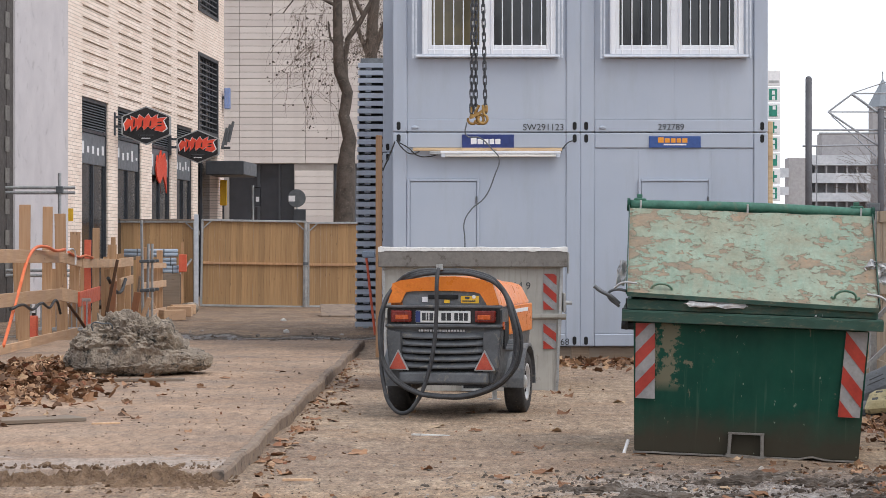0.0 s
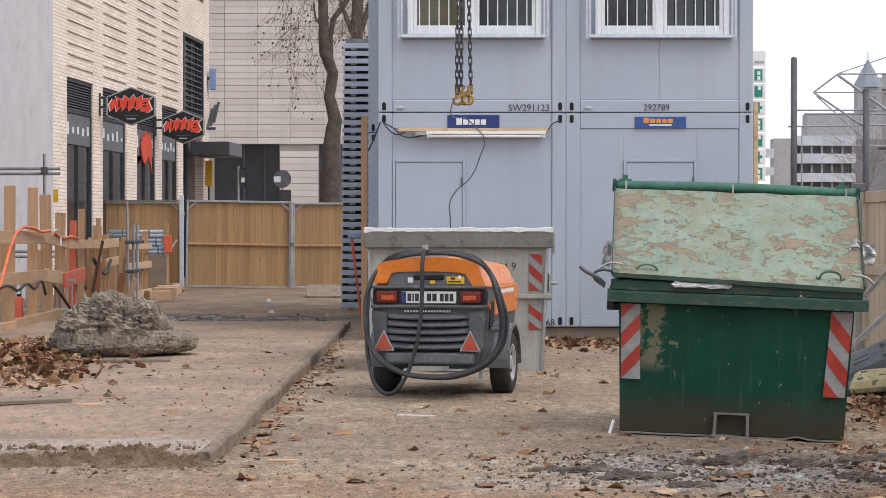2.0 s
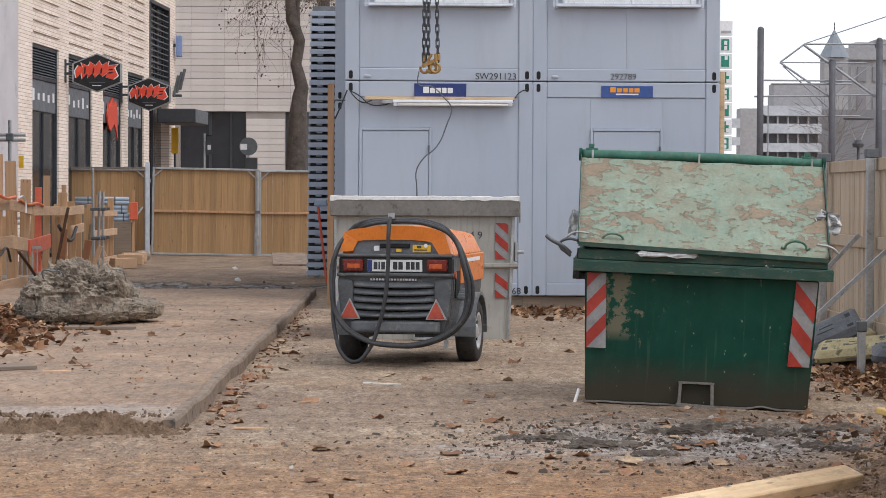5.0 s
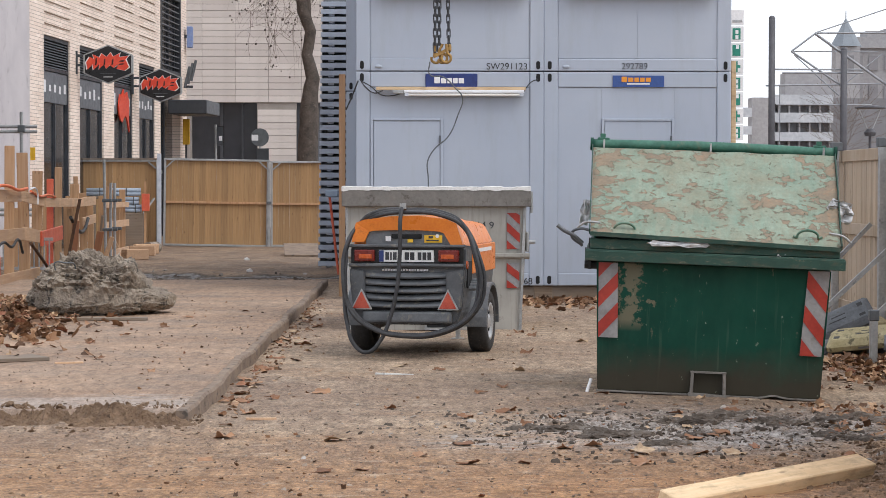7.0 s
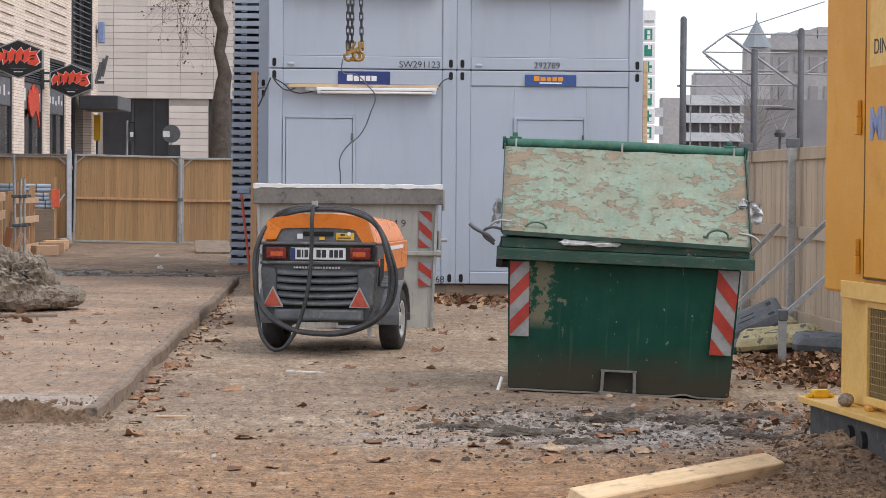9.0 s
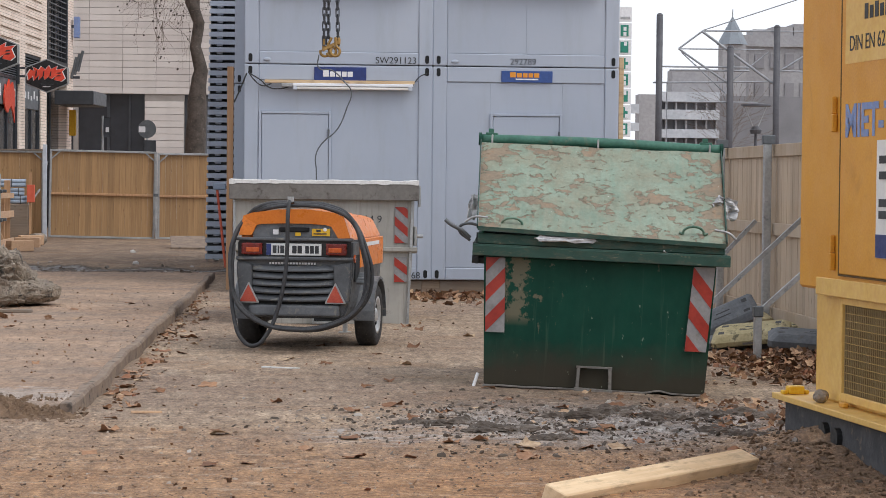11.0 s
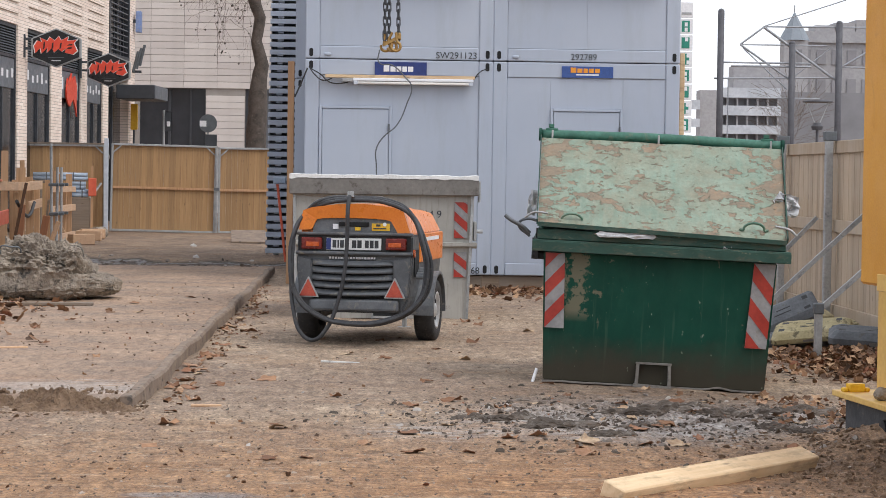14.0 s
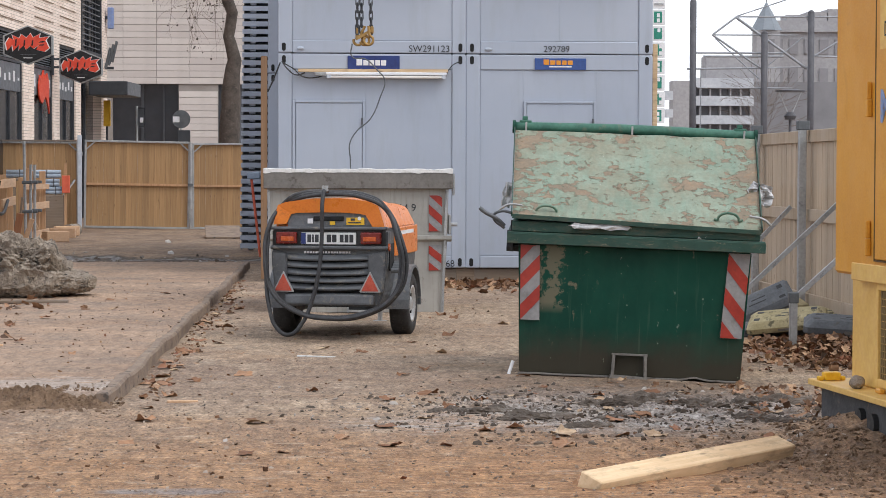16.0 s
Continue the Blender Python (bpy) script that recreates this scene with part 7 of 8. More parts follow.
# ---- hoarding beside the big skip ----
def hoarding():
    x = 4.72
    r = random.Random(2)
    for i in range(5):
        y0 = 17.1 + i * 2.42
        t = thing("hoarding_panel", pose(x, y0, 0.02), "weathered vertical-board hoarding panel", "fence", "hoarding panels")
        me = bpy.data.meshes.new("board")
        bm = box(0, 0.022, 0, 0.114, 0, 1.82, bevel=0.003)
        bm.to_mesh(me)
        bm.free()
        me.materials.append(M["wood_fence"])
        for k in range(20):
            piece("board", me, t, pose(0.003 * (k % 2), 0.01 + k * 0.12, r.uniform(-0.006, 0.006)))
        for z in (0.12, 0.95, 1.72):
            part("cross_rail", box(-0.03, -0.002, 0.0, 2.4, z, z + 0.12, bevel=0.004), M["wood_fence"], t)
    for i, y in enumerate((17.05, 19.47, 21.9, 24.3, 26.75)):
        t = thing("fence_post", pose(x - 0.09, y, 0), "galvanised square fence post with ground stake", "post", "fence posts")
        part("post", box(-0.045, 0.03, -0.035, 0.035, 0, 1.93, bevel=0.006), M["alu"], t)
        part("bracket", box(-0.06, 0.06, -0.045, 0.045, 1.86, 1.95, bevel=0.006), M["steel_dark"], t)
    for y, x0, z0, x1, z1 in ((20.2, 3.62, 0.25, 4.62, 1.19), (22.6, 3.95, 0.35, 4.66, 1.10), (18.25, 3.79, 0.41, 4.64, 1.18)):
        t = thing("fence_brace", pose(0, y, 0), "galvanised diagonal brace propping the hoarding", "brace", "fence braces")
        part("tube", bar(bm_new(), (x0, 0, z0), (x1, 0, z1), 0.04, 0.04, (0, 1, 0)), M["alu"], t)
        part("foot", box(x0 - 0.03, x0 + 0.03, -0.03, 0.03, -0.05, z0 + 0.04, bevel=0.004), M["alu"], t)
        part("clamp", box(x0 - 0.04, x0 + 0.04, -0.04, 0.04, z0 - 0.03, z0 + 0.06, bevel=0.008), M["steel_dark"], t)


hoarding()


def fence_foot(m, mat, label):
    t = thing("plastic_block", m, label, "barrier block", "barrier blocks")
    bm = bm_new()
    rings = []
    for z, i in ((0.0, 0.012), (0.012, 0.0), (0.06, 0.0), (0.105, 0.05), (0.115, 0.065)):
        a, b, c = 0.4 - i, 0.19 - i, 0.035
        rings.append([bm.verts.new((x, y, z)) for x, y in ((-a + c, -b), (a - c, -b), (a, -b + c), (a, b - c), (a - c, b), (-a + c, b), (-a, b - c), (-a, -b + c))])
    for lo, hi in zip(rings, rings[1:]):
        for k in range(8):
            bm.faces.new((lo[k], lo[(k + 1) % 8], hi[(k + 1) % 8], hi[k]))
    bm.faces.new(rings[0][::-1])
    bm.faces.new(rings[-1])
    part("block", bm, M[mat], t)
    for x, y, w, d in ((-0.29, -0.07, 0.06, 0.05), (0.29, 0.07, 0.06, 0.05), (0.27, -0.08, 0.07, 0.035), (-0.27, 0.08, 0.07, 0.035), (0.0, -0.03, 0.2, 0.014), (0.03, 0.03, 0.16, 0.014)):
        part("slot", box(x - w / 2, x + w / 2, y - d / 2, y + d / 2, 0.112, 0.1165), M["black"], t)
    part("grip", box(-0.06, 0.06, -0.193, -0.188, 0.02, 0.045), M["grey_dark"], t)


fence_foot(pose(4.02, 19.6, 0.12, 24, -7, -24) @ Matrix.Scale(0.85, 4), "foot_yellow", "faded yellow plastic fence foot lying on leaves")
fence_foot(pose(3.95, 19.85, 0.0, 0, 0, 5), "foot_grey", "grey plastic fence foot under a yellow one")
fence_foot(pose(4.42, 18.9, 0.1, 10, 3, -12), "foot_grey", "grey plastic fence foot lying beside the hoarding")
fence_foot(pose(4.75, 20.9, 0.05, 4, -3, 12), "foot_yellow", "mossy yellow plastic fence foot")
fence_foot(pose(3.94, 20.5, 0.2, 40, -24, -4) @ Matrix.Scale(0.85, 4), "foot_grey", "tilted grey plastic fence foot leaning on the pile")
fence_foot(pose(4.2, 21.6, 0.118, 0, 0, 6), "foot_yellow", "yellow and black plastic fence foot on the pile")
fence_foot(pose(4.25, 21.8, 0.0, 0, 0, 2), "foot_grey", "grey plastic fence foot at the bottom of the pile")


# ---- yellow transformer cabinet ----
def yellow_cabinet():
    t = thing("transformer_cabinet", pose(2.85, 12.6, 0, 0, 0, 5.7), "yellow steel rental transformer cabinet on a low plinth", "cabinet")
    part("upper_body", box(0, 1.7, -2.4, 0, 0.885, 2.75, bevel=0.015), M["cat_yellow"], t)
    part("bottom_trim", box(-0.012, 0.01, -2.39, -0.32, 0.86, 0.955, bevel=0.004), M["cat_pale"], t)
    part("lower_body", box(0.05, 1.65, -2.35, -0.16, 0.275, 0.884, bevel=0.012), M["cat_pale"], t)
    dr = part("door", box(-0.014, -0.001, -2.1, -0.70, 0.985, 2.6, bevel=0.004), M["cat_yellow"], t, "closed yellow steel door")
    # flat strips put the shade of the door gaps into colour
    part("door_gap", box(-0.0138, -0.0005, -0.699, -0.684, 0.975, 2.61), M["gap_brown"], t)
    part("door_gap", box(-0.0138, -0.0005, -2.1, -0.70, 0.974, 0.9835), M["gap_brown"], t)
    for z in (1.0, 1.745):
        part("hinge", box(-0.03, -0.002, -0.605, -0.58, z + 0.096, z + 0.19, bevel=0.005), M["cat_yellow"], dr, "long welded hinge")
        part("hinge", box(-0.033, -0.002, -0.612, -0.58, z, z + 0.094, bevel=0.005), M["cat_yellow"], dr)
    part("faded_patch", box(-0.0155, -0.0142, -1.9, -0.76, 2.1, 2.45), M["cat_pale"], dr, "paler patch round the lettering")
    for k in range(6):
        part("print_bar", box(-0.018, -0.0158, -1.1 - k * 0.075, -1.05 - k * 0.075, 2.32, 2.40 - 0.015 * (k % 2)), M["ink"], dr)
    lettering("DIN EN 62271-202", 0.115, pose(-0.017, -1.28, 2.2) @ pose(0, 0, 0, 90, 0, -90), M["ink"], dr)
    lettering("MIET-T", 0.235, pose(-0.016, -1.13, 1.79) @ pose(0, 0, 0, 90, 0, -90), M["text_blue"], dr).data.offset = 0.008
    ps = part("notice", box(-0.02, -0.0145, -1.74, -1.265, 1.09, 1.69), M["plate"], dr, "white notice with dark foot band")
    part("foot_band", box(-0.0235, -0.0205, -1.735, -1.27, 1.092, 1.21), M["blue"], ps)
    for k, (z, w) in enumerate(((1.6, 0.3), (1.52, 0.34), (1.38, 0.26), (1.32, 0.3))):
        part("print_bar", box(-0.0235, -0.0205, -1.31 - w, -1.31, z - 0.03, z + 0.01), M["ink"], ps)
    # ventilated lower panel
    bm = bm_new()
    bx(bm, 0.02, 0.049, -0.665, -0.625, 0.3, 0.86, 0.004)
    bx(bm, 0.02, 0.049, -1.8, -0.666, 0.82, 0.86, 0.004)
    bx(bm, 0.02, 0.049, -1.8, -0.666, 0.3, 0.345, 0.004)
    vp = part("vent_frame", bm, M["cat_pale"], t)
    part("filter_mat", box(0.04, 0.0495, -1.8, -0.666, 0.345, 0.82), M["mesh_dark"], t, "brown ribbed filter mat")
    hm = bpy.data.meshes.new("vent_wire")
    bm = rod(bm_new(), (0.033, -1.8, 0), (0.033, -0.666, 0), 0.0018, 6)
    bm.to_mesh(hm)
    bm.free()
    hm.materials.append(M["cat_pale"])
    for k in range(11):
        piece("vent_wire", hm, vp, pose(0, 0, 0.375 + k * 0.04))
    vm = bpy.data.meshes.new("vent_rib")
    bm = rod(bm_new(), (0.034, 0, 0.345), (0.034, 0, 0.82), 0.0045, 6)
    bm.to_mesh(vm)
    bm.free()
    vm.materials.append(M["text_grey"])
    for k in range(40):
        piece("vent_rib", vm, vp, pose(0, -1.78 + k * 0.028, 0))
    part("floor_plate", box(-0.1, 1.75, -2.5, 0.16, 0.24, 0.274, bevel=0.004), M["cat_pale"], t, "pale yellow floor plate")
    part("plinth", box(-0.04, 1.7, -2.45, 0.1, -0.1, 0.239, bevel=0.01), M["tar"], t, "dark sand-stained plinth")
    part("skid_eye", rod(bm_new(), (-0.07, -0.62, 0.13), (-0.02, -0.62, 0.13), 0.055, 16), M["black"], t)
    part("skid_eye", rod(bm_new(), (-0.07, -0.82, 0.12), (-0.02, -0.82, 0.12), 0.055, 16), M["black"], t)
    part("clip", box(-0.012, 0.018, -0.8, -0.72, 0.275, 0.3, bevel=0.005), M["cat_yellow"], t)


yellow_cabinet()
t = thing("cable_clamp", pose(2.84, 12.62, 0.274, 0, 0, 10) @ Matrix.Scale(0.8, 4), "small yellow plastic cable clamp on the floor plate", "clamp")
part("body", box(-0.06, 0.06, -0.04, 0.04, 0, 0.06, bevel=0.015, seg=2), M["yellow_label"], t)
part("wing", box(-0.1, -0.061, -0.03, 0.03, 0, 0.03, bevel=0.008), M["yellow_label"], t)
part("wing", box(0.061, 0.1, -0.03, 0.03, 0, 0.03, bevel=0.008), M["yellow_label"], t)
t = thing("round_stone", pose(2.87, 12.12, 0.274), "round grey stone lying on the floor plate", "stone")
bm = bm_new()
bmesh.ops.create_icosphere(bm, subdivisions=3, radius=1, matrix=pose(0, 0, 0.035) @ Matrix.Diagonal((0.044, 0.055, 0.038, 1)))
for v in bm.verts:
    v.co += v.co.normalized() * 0.006 * noise.noise(v.co * 30)
part("stone", bm, M["concrete"], t, smooth=True)


# ---- tramway and distance ----
for x, top in ((12.13, 7.19), (14.53, 6.16), (16.1, 6.85)):
    t = thing("tram_pole", pose(x, 75, 0), "dark grey round-topped tramway pole", "pole", "tramway poles")
    bm = rod(bm_new(), (0, 0, 0), (0, 0, top - 0.1), 0.11, 16)
    bmesh.ops.create_uvsphere(bm, u_segments=16, v_segments=8, radius=0.11, matrix=pose(0, 0, top - 0.1))
    part("pole", bm, M["pole"], t, smooth=True)
    part("base_plate", box(-0.2, 0.2, -0.2, 0.2, 0, 0.03), M["pole"], t)


def span(name, a, b, r, label):
    t = thing(name, pose(a[0], 75 + a[2], a[1]), label, "catenary", "overhead line arms")
    part("tube", rod(bm_new(), (0, 0, 0), (b[0] - a[0], 0, b[1] - a[1]), r, 8), M["catenary"], t)


for a, b, r in (((13.6, 6.6), (16.0, 4.9), 0.045), ((12.8, 6.02), (14.45, 4.9), 0.035), ((12.8, 6.02), (13.6, 6.62), 0.03), ((12.8, 6.02), (15.7, 6.02), 0.022),
                ((13.6, 6.63), (17.6, 6.65), 0.028), ((12.25, 5.42), (15.2, 5.42), 0.03), ((12.5, 5.3), (15.2, 5.31), 0.035), ((11.95, 4.88), (14.4, 4.92), 0.03),
                ((13.6, 6.64), (16.9, 7.75), 0.018), ((14.6, 4.95), (15.85, 5.95), 0.022), ((12.9, 5.9), (14.4, 4.55), 0.022), ((12.3, 4.25), (15.5, 4.25), 0.025),
                ((16.25, 5.33), (17.6, 6.15), 0.035), ((16.25, 5.32), (17.6, 5.3), 0.03), ((14.6, 4.93), (16.0, 4.96), 0.025), ((12.42, 2.5), (12.42, 4.9), 0.02)):
    span("overhead_arm", (*a, 0.12), b, r, "grey tubular arm of the overhead tram line")

t = thing("street_lamp", pose(18.5, 90, 0), "dark street lamp with V-shaped arms and flat hat", "lamp")
part("post", rod(bm_new(), (0, 0, 0), (0, 0, 3.6), 0.06, 12), M["pole"], t)
part("arm", bar(bm_new(), (0, 0, 3.6), (-0.45, 0, 4.65), 0.03, 0.03), M["alu"], t)
part("arm", bar(bm_new(), (0, 0, 3.6), (0.45, 0, 4.65), 0.03, 0.03), M["alu"], t)
part("lantern", lathe(bm_new(), [(3.55, 0.2), (3.7, 0.25), (3.85, 0.12)], 16, "z"), M["pole"], t)
part("hat", lathe(bm_new(), [(4.66, 0.6), (4.72, 0.6), (4.78, 0.2)], 20, "z"), M["pole"], t)

# vertical store sign on its corner
t = thing("store_building", pose(0, 150, 0), "plain pale department store behind the containers", "building")
part("wall", box(10, 21.35, 0.6, 20, 0, 14), M["concrete_pale"], t)
part("roof", box(9.8, 21.36, 0.5, 20.2, 14.001, 14.3), M["far_dark"], t)
sg = thing("vertical_sign", pose(21.95, 150, 0), "tall white sign boards with green marks, stacked vertically", "sign")
part("mast", box(-0.8, -0.4, 0.1, 0.7, 0, 13.4), M["alu"], sg)
for i in range(8):
    z = 12.3 - i * 1.09
    b = part("board", box(-0.55, 0.42, -0.1, 0.09, z, z + 1.02, bevel=0.02), M["white"], sg)
    if i:
        part("green_mark", box(-0.33, 0.2, -0.13, -0.101, z + 0.14, z + 0.88), M["sign_green"], b)
        for nx_, nz_ in (((0.02, 0.62), (0.02, 0.16)), ((-0.14, 0.16), (-0.14, 0.5)), ((-0.1, 0.6), (-0.32, 0.86)))[i % 3]:
            part("notch", box(nx_, nx_ + 0.2, -0.135, -0.1305, z + nz_, z + min(nz_ + 0.26, 0.885)), M["white"], b)
    else:
        part("grey_mark", box(-0.35, 0.3, -0.13, -0.101, z + 0.2, z + 0.35), M["alu"], b)


def distant_town():
    # wall, deck and window tones of the town carry painted haze
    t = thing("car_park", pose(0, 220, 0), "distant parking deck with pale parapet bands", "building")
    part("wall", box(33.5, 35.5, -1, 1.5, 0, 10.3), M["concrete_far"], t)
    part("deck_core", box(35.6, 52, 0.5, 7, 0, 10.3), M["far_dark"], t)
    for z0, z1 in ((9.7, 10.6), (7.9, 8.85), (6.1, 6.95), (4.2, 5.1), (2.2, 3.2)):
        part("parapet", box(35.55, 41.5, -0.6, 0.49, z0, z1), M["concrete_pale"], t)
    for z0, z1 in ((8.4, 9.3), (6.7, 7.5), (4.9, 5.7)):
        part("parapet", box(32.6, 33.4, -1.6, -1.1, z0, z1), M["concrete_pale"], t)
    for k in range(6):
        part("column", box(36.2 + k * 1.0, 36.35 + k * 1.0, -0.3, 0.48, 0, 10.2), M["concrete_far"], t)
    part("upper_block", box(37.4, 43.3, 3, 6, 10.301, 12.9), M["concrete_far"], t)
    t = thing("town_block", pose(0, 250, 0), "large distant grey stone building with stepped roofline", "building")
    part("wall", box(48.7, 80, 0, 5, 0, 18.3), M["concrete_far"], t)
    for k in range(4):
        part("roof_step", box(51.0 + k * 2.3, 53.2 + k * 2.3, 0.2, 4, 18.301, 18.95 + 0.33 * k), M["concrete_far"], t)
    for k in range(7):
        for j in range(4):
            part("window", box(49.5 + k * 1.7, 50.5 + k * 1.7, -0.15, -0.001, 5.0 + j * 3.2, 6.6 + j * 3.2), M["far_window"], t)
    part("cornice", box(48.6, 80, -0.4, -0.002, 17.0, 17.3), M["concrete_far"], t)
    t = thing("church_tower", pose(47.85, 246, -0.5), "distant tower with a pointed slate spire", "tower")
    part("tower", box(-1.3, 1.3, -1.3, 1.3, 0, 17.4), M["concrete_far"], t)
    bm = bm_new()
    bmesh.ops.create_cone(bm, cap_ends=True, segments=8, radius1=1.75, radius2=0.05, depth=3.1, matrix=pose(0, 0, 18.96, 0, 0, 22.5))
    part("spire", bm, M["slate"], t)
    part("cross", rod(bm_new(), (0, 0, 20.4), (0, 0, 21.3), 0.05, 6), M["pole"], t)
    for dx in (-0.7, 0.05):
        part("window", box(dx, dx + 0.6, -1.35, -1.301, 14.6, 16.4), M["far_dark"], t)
    t = thing("bare_tree", pose(0, 0, 0), "distant bare street tree", "tree")
    part("trunk", limb(bm_new(), [((23.3, 120, 0), 0.16), ((23.3, 120, 3), 0.12), ((23.1, 120, 6), 0.05)], 8), M["bark"], t)
    r = random.Random(12)
    bm = bm_new()
    for _ in range(80):
        p = Vector((23.2, 120, r.uniform(3, 5.5)))
        d = Vector((r.uniform(-1, 1), r.uniform(-0.3, 0.3), r.uniform(0.1, 0.8))).normalized()
        for k in range(6):
            q = p + d * r.uniform(0.3, 0.55)
            bar(bm, p, q, 0.013, 0.013, (0.3, 1, 0.1))
            p, d = q, (d + Vector((r.uniform(-0.4, 0.4), 0, r.uniform(-0.3, 0.3)))).normalized()
    tagged(part("crown", bm, M["twig"], t), kind="stuff")
    for px_, py_, turn, paint, name_ in ((15.0, 70, 90, "white", "white"), (18.1, 73, 70, "barrier_red", "red")):
        parked_car(px_, py_, turn, M[paint], name_ + " car roof showing behind the hoarding")


def parked_car(px_, py_, turn, paint, label):
    t = thing("parked_car", pose(px_, py_, 0, 0, 0, turn), label, "car", "parked cars")
    part("body", box(-1.8, 1.8, -0.8, 0.8, 0.35, 1.05, bevel=0.15, seg=3), paint, t)
    part("cabin", box(-1.0, 1.1, -0.7, 0.7, 1.06, 1.5, bevel=0.18, seg=3), M["shop_glass"], t)
    part("roof", box(-0.75, 0.85, -0.62, 0.62, 1.49, 1.56, bevel=0.03), paint, t)
    for wx in (-1.15, 1.15):
        for wy in (-0.75, 0.6):
            part("wheel", rod(bm_new(), (wx, wy, 0.31), (wx, wy + 0.18, 0.31), 0.31, 18), M["rubber"], t)


distant_town()


# bare trees at the street behind, mirrored in the container windows
for k, (x, y) in enumerate(((1.5, -18.0), (7.0, -22.0), (-5.0, -24.0))):
    t = thing("street_tree", pose(x, y, 0), "bare street tree with many thin branches", "tree", "street trees")
    part("trunk", limb(bm_new(), [((0, 0, -0.1), 0.28), ((0.1, 0, 3), 0.24), ((0, 0, 6), 0.18), ((0.2, 0, 10), 0.07)], 10), M["bark"], t)
    q_ = random.Random(60 + k)
    bm = bm_new()
    for _ in range(120):
        p = Vector((0, 0, q_.uniform(3, 9)))
        d = Vector((q_.uniform(-1, 1), q_.uniform(-1, 1), q_.uniform(-0.1, 0.9))).normalized()
        w = 0.06
        for _k in range(8):
            e = p + d * q_.uniform(0.3, 0.7)
            bar(bm, p, e, w, w, (0.3, 1, 0.1))
            p, d, w = e, (d + Vector((q_.uniform(-0.5, 0.5), q_.uniform(-0.5, 0.5), q_.uniform(-0.4, 0.3)))).normalized(), w * 0.85
    tagged(part("crown", bm, M["twig"], t), kind="stuff")

# red rod and tap by the stair foot
t = thing("red_rod", pose(-1.26, 38.0, 0), "thin red rod leaning by the steel stair", "rod")
part("rod", rod(bm_new(), (0.12, 0, 0.0), (-0.03, 0, 1.32), 0.022, 8), M["barrier_red"], t)
part("cap", box(-0.1, 0.12, -0.05, 0.05, 1.3, 1.42, bevel=0.02), M["pipe_blue"], t, "blue-grey plastic cap")

# ---- leaves, clods and grit ----
def leaf_mesh(seed, size):
    r = random.Random(seed)
    n = 20
    lobes = [0.55, 0.75, 1.0, 0.72, 0.5]
    vs = [(0, 0, 0.012)]
    for i in range(n):
        a = tau * i / n
        k = abs(sin(a * 2.5 + 0.4)) ** 0.7
        rad = size * (0.42 + 0.58 * k) * r.uniform(0.85, 1.1) * (0.8 + 0.3 * cos(a))
        x, y = rad * cos(a), rad * sin(a) * 0.8
        z = 0.5 * size * (abs(sin(a + r.uniform(-0.2, 0.2))) ** 2) * r.uniform(0.2, 0.8) * (1 if seed % 2 else 0.5)
        vs.append((x, y, z + 0.004))
    fs = [(0, i + 1, (i + 1) % n + 1) for i in range(n)]
    return vs, fs


def leaf_data(seed):
    vs, fs = leaf_mesh(seed, 0.085)
    me = bpy.data.meshes.new("blade")
    me.from_pydata(vs, [], fs)
    bm = bm_new()
    bm.from_mesh(me)
    bmesh.ops.recalc_face_normals(bm, faces=bm.faces)
    bmesh.ops.solidify(bm, geom=list(bm.faces), thickness=0.0015)
    bm.to_mesh(me)
    bm.free()
    me.materials.append(M["leaf"])
    return me


LEAVES = [leaf_data(s) for s in range(8)]
r = random.Random(21)


def surface_z(x, y):
    return SLAB_TOP + 0.004 if x < kerb_x(y) - 0.05 and 13.9 < y < 33 else ground_z(x, y)


spots = []
for _ in range(60):
    spots.append((r.uniform(-1.2, 3.0), 11.2 + 16 * r.random() ** 1.2))
for _ in range(50):
    y = r.uniform(14.4, 30)
    spots.append((kerb_x(y) + 0.05 + abs(r.gauss(0, 0.14)), y))
for _ in range(45):
    spots.append((r.gauss(2.0, 0.8), r.gauss(13.6, 0.9)))
for _ in range(14):
    spots.append((r.uniform(-4.2, -1.6), r.uniform(16, 26)))
singles = [(0.316, 12.75), (-0.434, 12.91), (2.637, 13.94), (0.325, 11.88), (-0.037, 18.5), (-0.578, 16.02), (1.07, 19.75), (0.668, 14.55), (1.26, 12.26), (1.80, 12.25), (1.636, 12.78), (2.14, 14.7), (-1.05, 13.07)]
spots = singles + spots
for k_, (x, y) in enumerate(spots):
    s = 1.2 if k_ < len(singles) else r.uniform(0.5, 1.05)
    ob = new("fallen_leaf", LEAVES[r.randrange(8)])
    ob.matrix_basis = pose(x, y, surface_z(x, y), r.uniform(-12, 12), r.uniform(-12, 12), r.uniform(0, 360)) @ Matrix.Diagonal((s, s, s, 1))
    tagged(ob, "dry curled brown plane leaf lying on the ground", "leaf", "fallen leaves")


def litter(name, label, n, place, seed, size=(0.05, 0.1)):
    """A drift of many leaves as one mesh."""
    q = random.Random(seed)
    shapes = [leaf_mesh(40 + k, 1.0) for k in range(6)]
    vs, fs = [], []
    for _ in range(n):
        x, y, z = place(q)
        m = pose(x, y, z, q.gauss(0, 28), q.gauss(0, 28), q.uniform(0, 360))
        s = q.uniform(*size)
        a, b = shapes[q.randrange(6)]
        o = len(vs)
        vs += [tuple(m @ (Vector(v) * s)) for v in a]
        fs += [tuple(i + o for i in f) for f in b]
    me = bpy.data.meshes.new(name)
    me.from_pydata(vs, [], fs)
    me.materials.append(M["litter"])
    tagged(new(name, me), label, "leaves", "", "stuff")


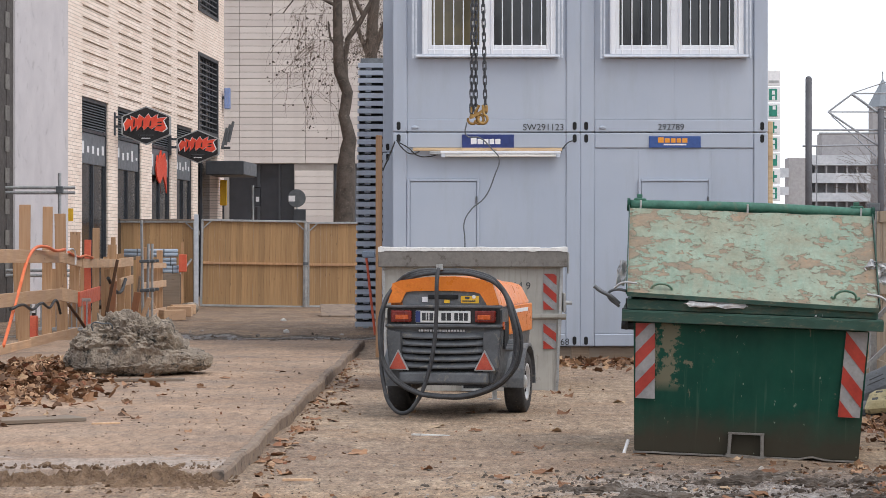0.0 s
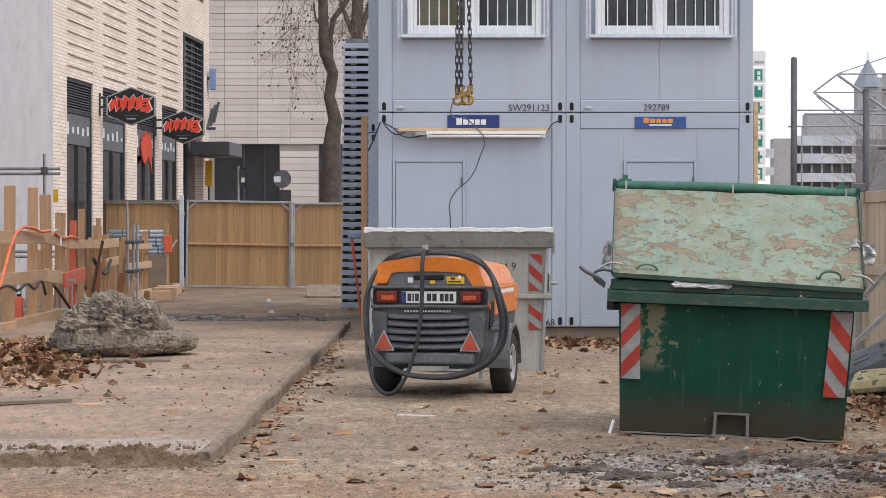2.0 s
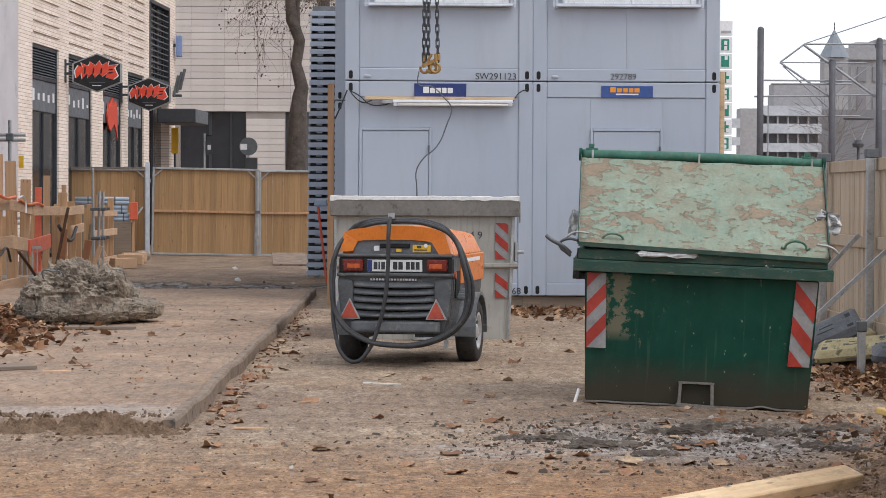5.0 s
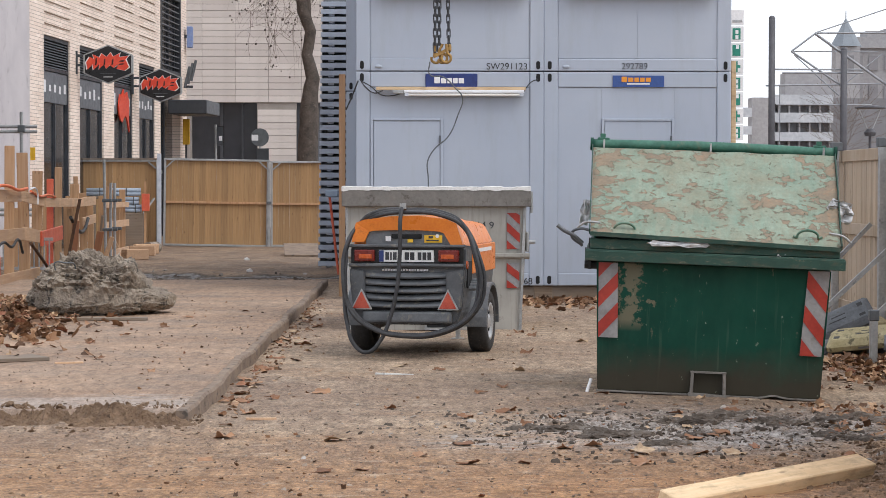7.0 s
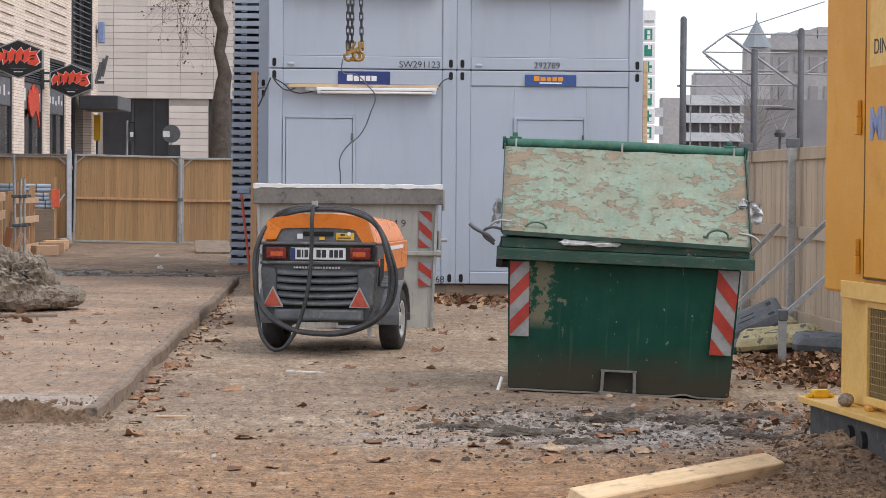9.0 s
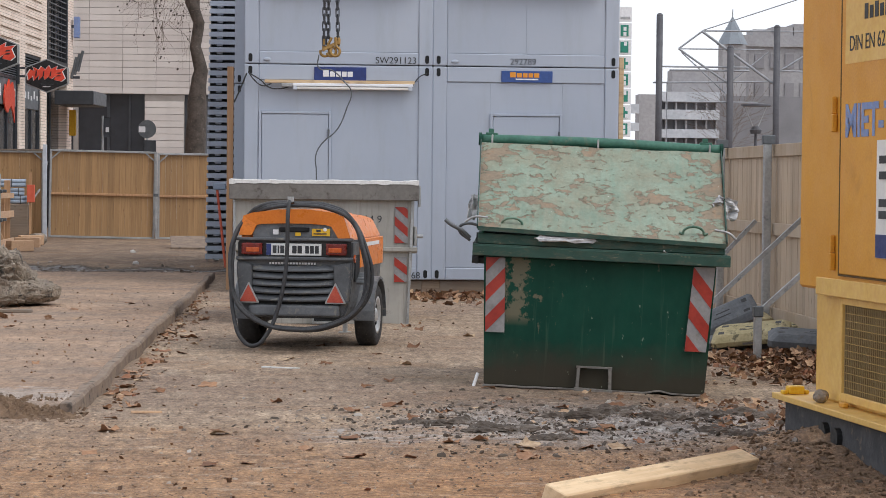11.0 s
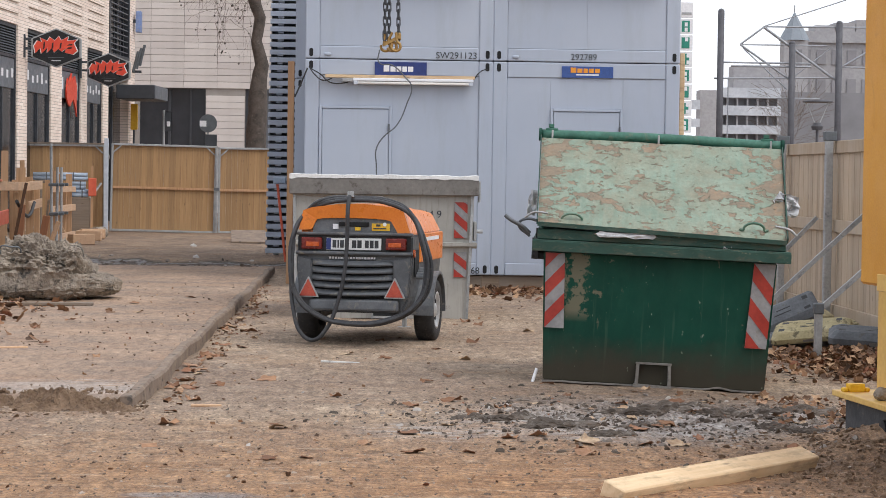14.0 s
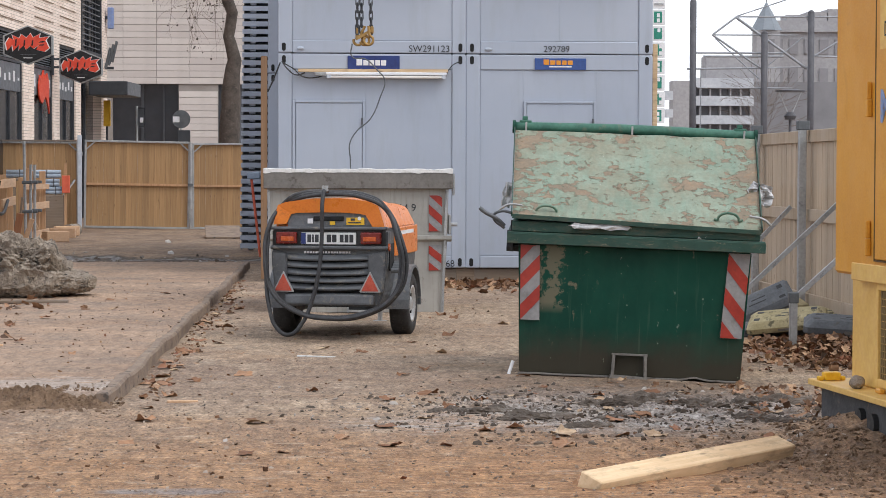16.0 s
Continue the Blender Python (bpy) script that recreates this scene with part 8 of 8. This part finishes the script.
def drift(cx, cy, sx, sy, h):
    def place(q):
        x, y = q.gauss(cx, sx), q.gauss(cy, sy)
        k = math.exp(-((x - cx) / sx / 1.4) ** 2 - ((y - cy) / sy / 1.4) ** 2)
        return x, y, surface_z(x, y) + q.random() * h * k + 0.005
    return place


litter("leaf_drift", "deep drift of dry brown leaves by the guard rail", 2300, drift(-4.45, 23.4, 0.36, 1.9, 0.12), 1)
litter("leaf_drift", "thin drift of dry leaves on the footway", 380, drift(-3.9, 21.0, 0.5, 1.8, 0.03), 2)
litter("leaf_drift", "drift of dry leaves along the foot of the containers", 800, lambda q: (q.uniform(0.9, 4.6), 29.2 - abs(q.gauss(0, 0.8)), ground_z(2, 29) + q.random() * 0.04), 3, (0.04, 0.09))
litter("leaf_drift", "deep drift of dry leaves beside the hoarding", 1500, drift(4.0, 17.7, 0.33, 0.8, 0.13), 4, (0.025, 0.065))
litter("leaf_drift", "scattered leaves before the transformer cabinet", 120, drift(2.85, 14.3, 0.25, 0.8, 0.03), 5, (0.02, 0.055))
litter("leaf_drift", "thin line of broken leaves along the foot of the kerb", 240, lambda q: (lambda x, y: (x, y, ground_z(x, y) + 0.004))(kerb_x(16) + 0.06 + abs(q.gauss(0, 0.12)), q.uniform(14.2, 29)), 11, (0.012, 0.04))
litter("leaf_crumbs", "broken leaf crumbs scattered over the sandy ground", 900, lambda q: (lambda x, y: (x, y, surface_z(x, y) + 0.003))(q.uniform(-5.5, 4.2), 10.3 + 18 * q.random() ** 1.3), 6, (0.008, 0.026))


def clods(name, label, n, place, seed, mat="clod"):
    q = random.Random(seed)
    bm = bm_new()
    bmesh.ops.create_icosphere(bm, subdivisions=1, radius=1)
    base = [v.co.copy() for v in bm.verts]
    bm.verts.index_update()
    tri = [tuple(v.index for v in f.verts) for f in bm.faces]
    bm.free()
    vs, fs = [], []
    for _ in range(n):
        x, y, s = place(q)
        z = surface_z(x, y)
        m = pose(x, y, z + s * 0.12, q.uniform(0, 360), q.uniform(-25, 25), q.uniform(0, 360)) @ Matrix.Diagonal((s * q.uniform(0.8, 1.5), s * q.uniform(0.6, 1.1), s * q.uniform(0.2, 0.5), 1))
        o = len(vs)
        vs += [tuple(m @ (v * q.uniform(0.75, 1.25))) for v in base]
        fs += [tuple(i + o for i in f) for f in tri]
    me = bpy.data.meshes.new(name)
    me.from_pydata(vs, [], fs)
    me.materials.append(M[mat])
    tagged(new(name, me), label, "soil", "", "stuff")


clods("grit", "loose grit and pebbles on the sandy ground", 4500, lambda q: (q.uniform(-5, 4.2), 10.0 + 19 * q.random() ** 1.4, 0.003 + 0.011 * q.random() ** 5), 1)
clods("grit", "fine dark crumbs trodden over the near ground", 4200, lambda q: (q.uniform(-2.2, 2.8), 9.9 + 4.5 * q.random(), 0.003 + 0.009 * q.random() ** 3), 8)
clods("rubble", "dark mud lumps and rubble strewn over the far footway", 260, lambda q: (q.uniform(-4.6, -1.4), 33.6 + abs(q.gauss(0, 2.5)), 0.012 + 0.05 * q.random() ** 3), 9, "mudclod")
clods("mud_clods", "grey mud clods and rubble crumbs before the skip", 3600, lambda q: (q.gauss(1.7, 0.85), q.gauss(13.5, 0.7), 0.004 + 0.02 * q.random() ** 4), 2, "mudclod")
clods("soil_heap", "dark crumbly soil heaped at the end of the footway", 900, lambda q: (q.uniform(-3.2, -1.25), q.gauss(13.8, 0.17), 0.005 + 0.022 * q.random() ** 3), 3, "soil")
clods("soil_heap", "crumbly soil heaped against the cabinet plinth", 1700, lambda q: (q.gauss(2.6, 0.33), q.gauss(11.2, 0.75), 0.005 + 0.02 * q.random() ** 3), 4, "soil")


def soil_ridge():
    """A crumbly ridge of dug soil across the end of the footway."""
    nx, ny = 150, 34
    vs, fs = [], []
    for j in range(ny):
        for i in range(nx):
            u, v = i / (nx - 1), j / (ny - 1)
            x = -3.6 + 2.55 * u
            y = 13.55 + 0.56 * v + 0.08 * noise.noise((x * 1.5, 0, 0)) - 0.5 * max(0.0, x + 1.6)
            k = sin(pi * v) ** 1.2 * min(1, (1 - u) * 6, u * 8 + 0.3)
            h = 0.045 + 0.045 * noise.noise((x * 2.1, y, 1)) - 0.12 * max(0.0, x + 1.6) + 0.06 * math.exp(-((x + 1.8) / 0.2) ** 2) + 0.03 * math.exp(-((x + 1.35) / 0.1) ** 2) + 0.05 * noise.noise((x * 9, y * 9, 2)) + 0.06 * noise.noise((x * 23, y * 21, 4)) + 0.03 * noise.noise((x * 48, y * 44, 4))
            vs.append((x, y, ground_z(x, y) - 0.025 + max(h, 0.0) * k + 0.02 * k))
    for j in range(ny - 1):
        for i in range(nx - 1):
            a = j * nx + i
            fs.append((a, a + 1, a + nx + 1, a + nx))
    me = bpy.data.meshes.new("soil_ridge")
    me.from_pydata(vs, [], fs)
    me.materials.append(M["soil"])
    tagged(new("soil_ridge", me), "dark crumbly ridge of dug soil across the footway end", "soil", "", "stuff")


soil_ridge()


def mud_lump(x, y, s, seed):
    t = thing("mud_lump", pose(x, y, ground_z(x, y) - 0.01, 0, 0, (seed * 50) % 40 - 20), "jagged grey lump of dried mud", "mud", "mud lumps")
    bm = bm_new()
    bmesh.ops.create_icosphere(bm, subdivisions=4, radius=1)
    for v in bm.verts:
        p = Vector((v.co.x * s * 2.3, v.co.y * s, max(v.co.z, -0.2) * s * 0.42))
        q = p * (2.0 / s) + Vector((seed * 3.7, 0, 0))
        v.co = p + v.co * s * (0.35 * noise.noise(q * 0.6) + 0.25 * noise.noise(q * 1.7) + 0.1 * noise.noise(q * 4))
    part("lump", bm, M["mud"], t)


for i, (x, y, s) in enumerate(((0.74, 13.44, 0.07), (0.95, 13.3, 0.08), (1.2, 13.0, 0.1), (1.62, 13.9, 0.08), (1.9, 13.75, 0.1), (2.25, 13.6, 0.08), (1.72, 13.05, 0.08), (2.1, 14.4, 0.09), (2.45, 13.0, 0.07), (2.75, 13.9, 0.12), (1.45, 12.55, 0.07), (2.6, 12.6, 0.06))):
    mud_lump(x, y, s, i + 1)
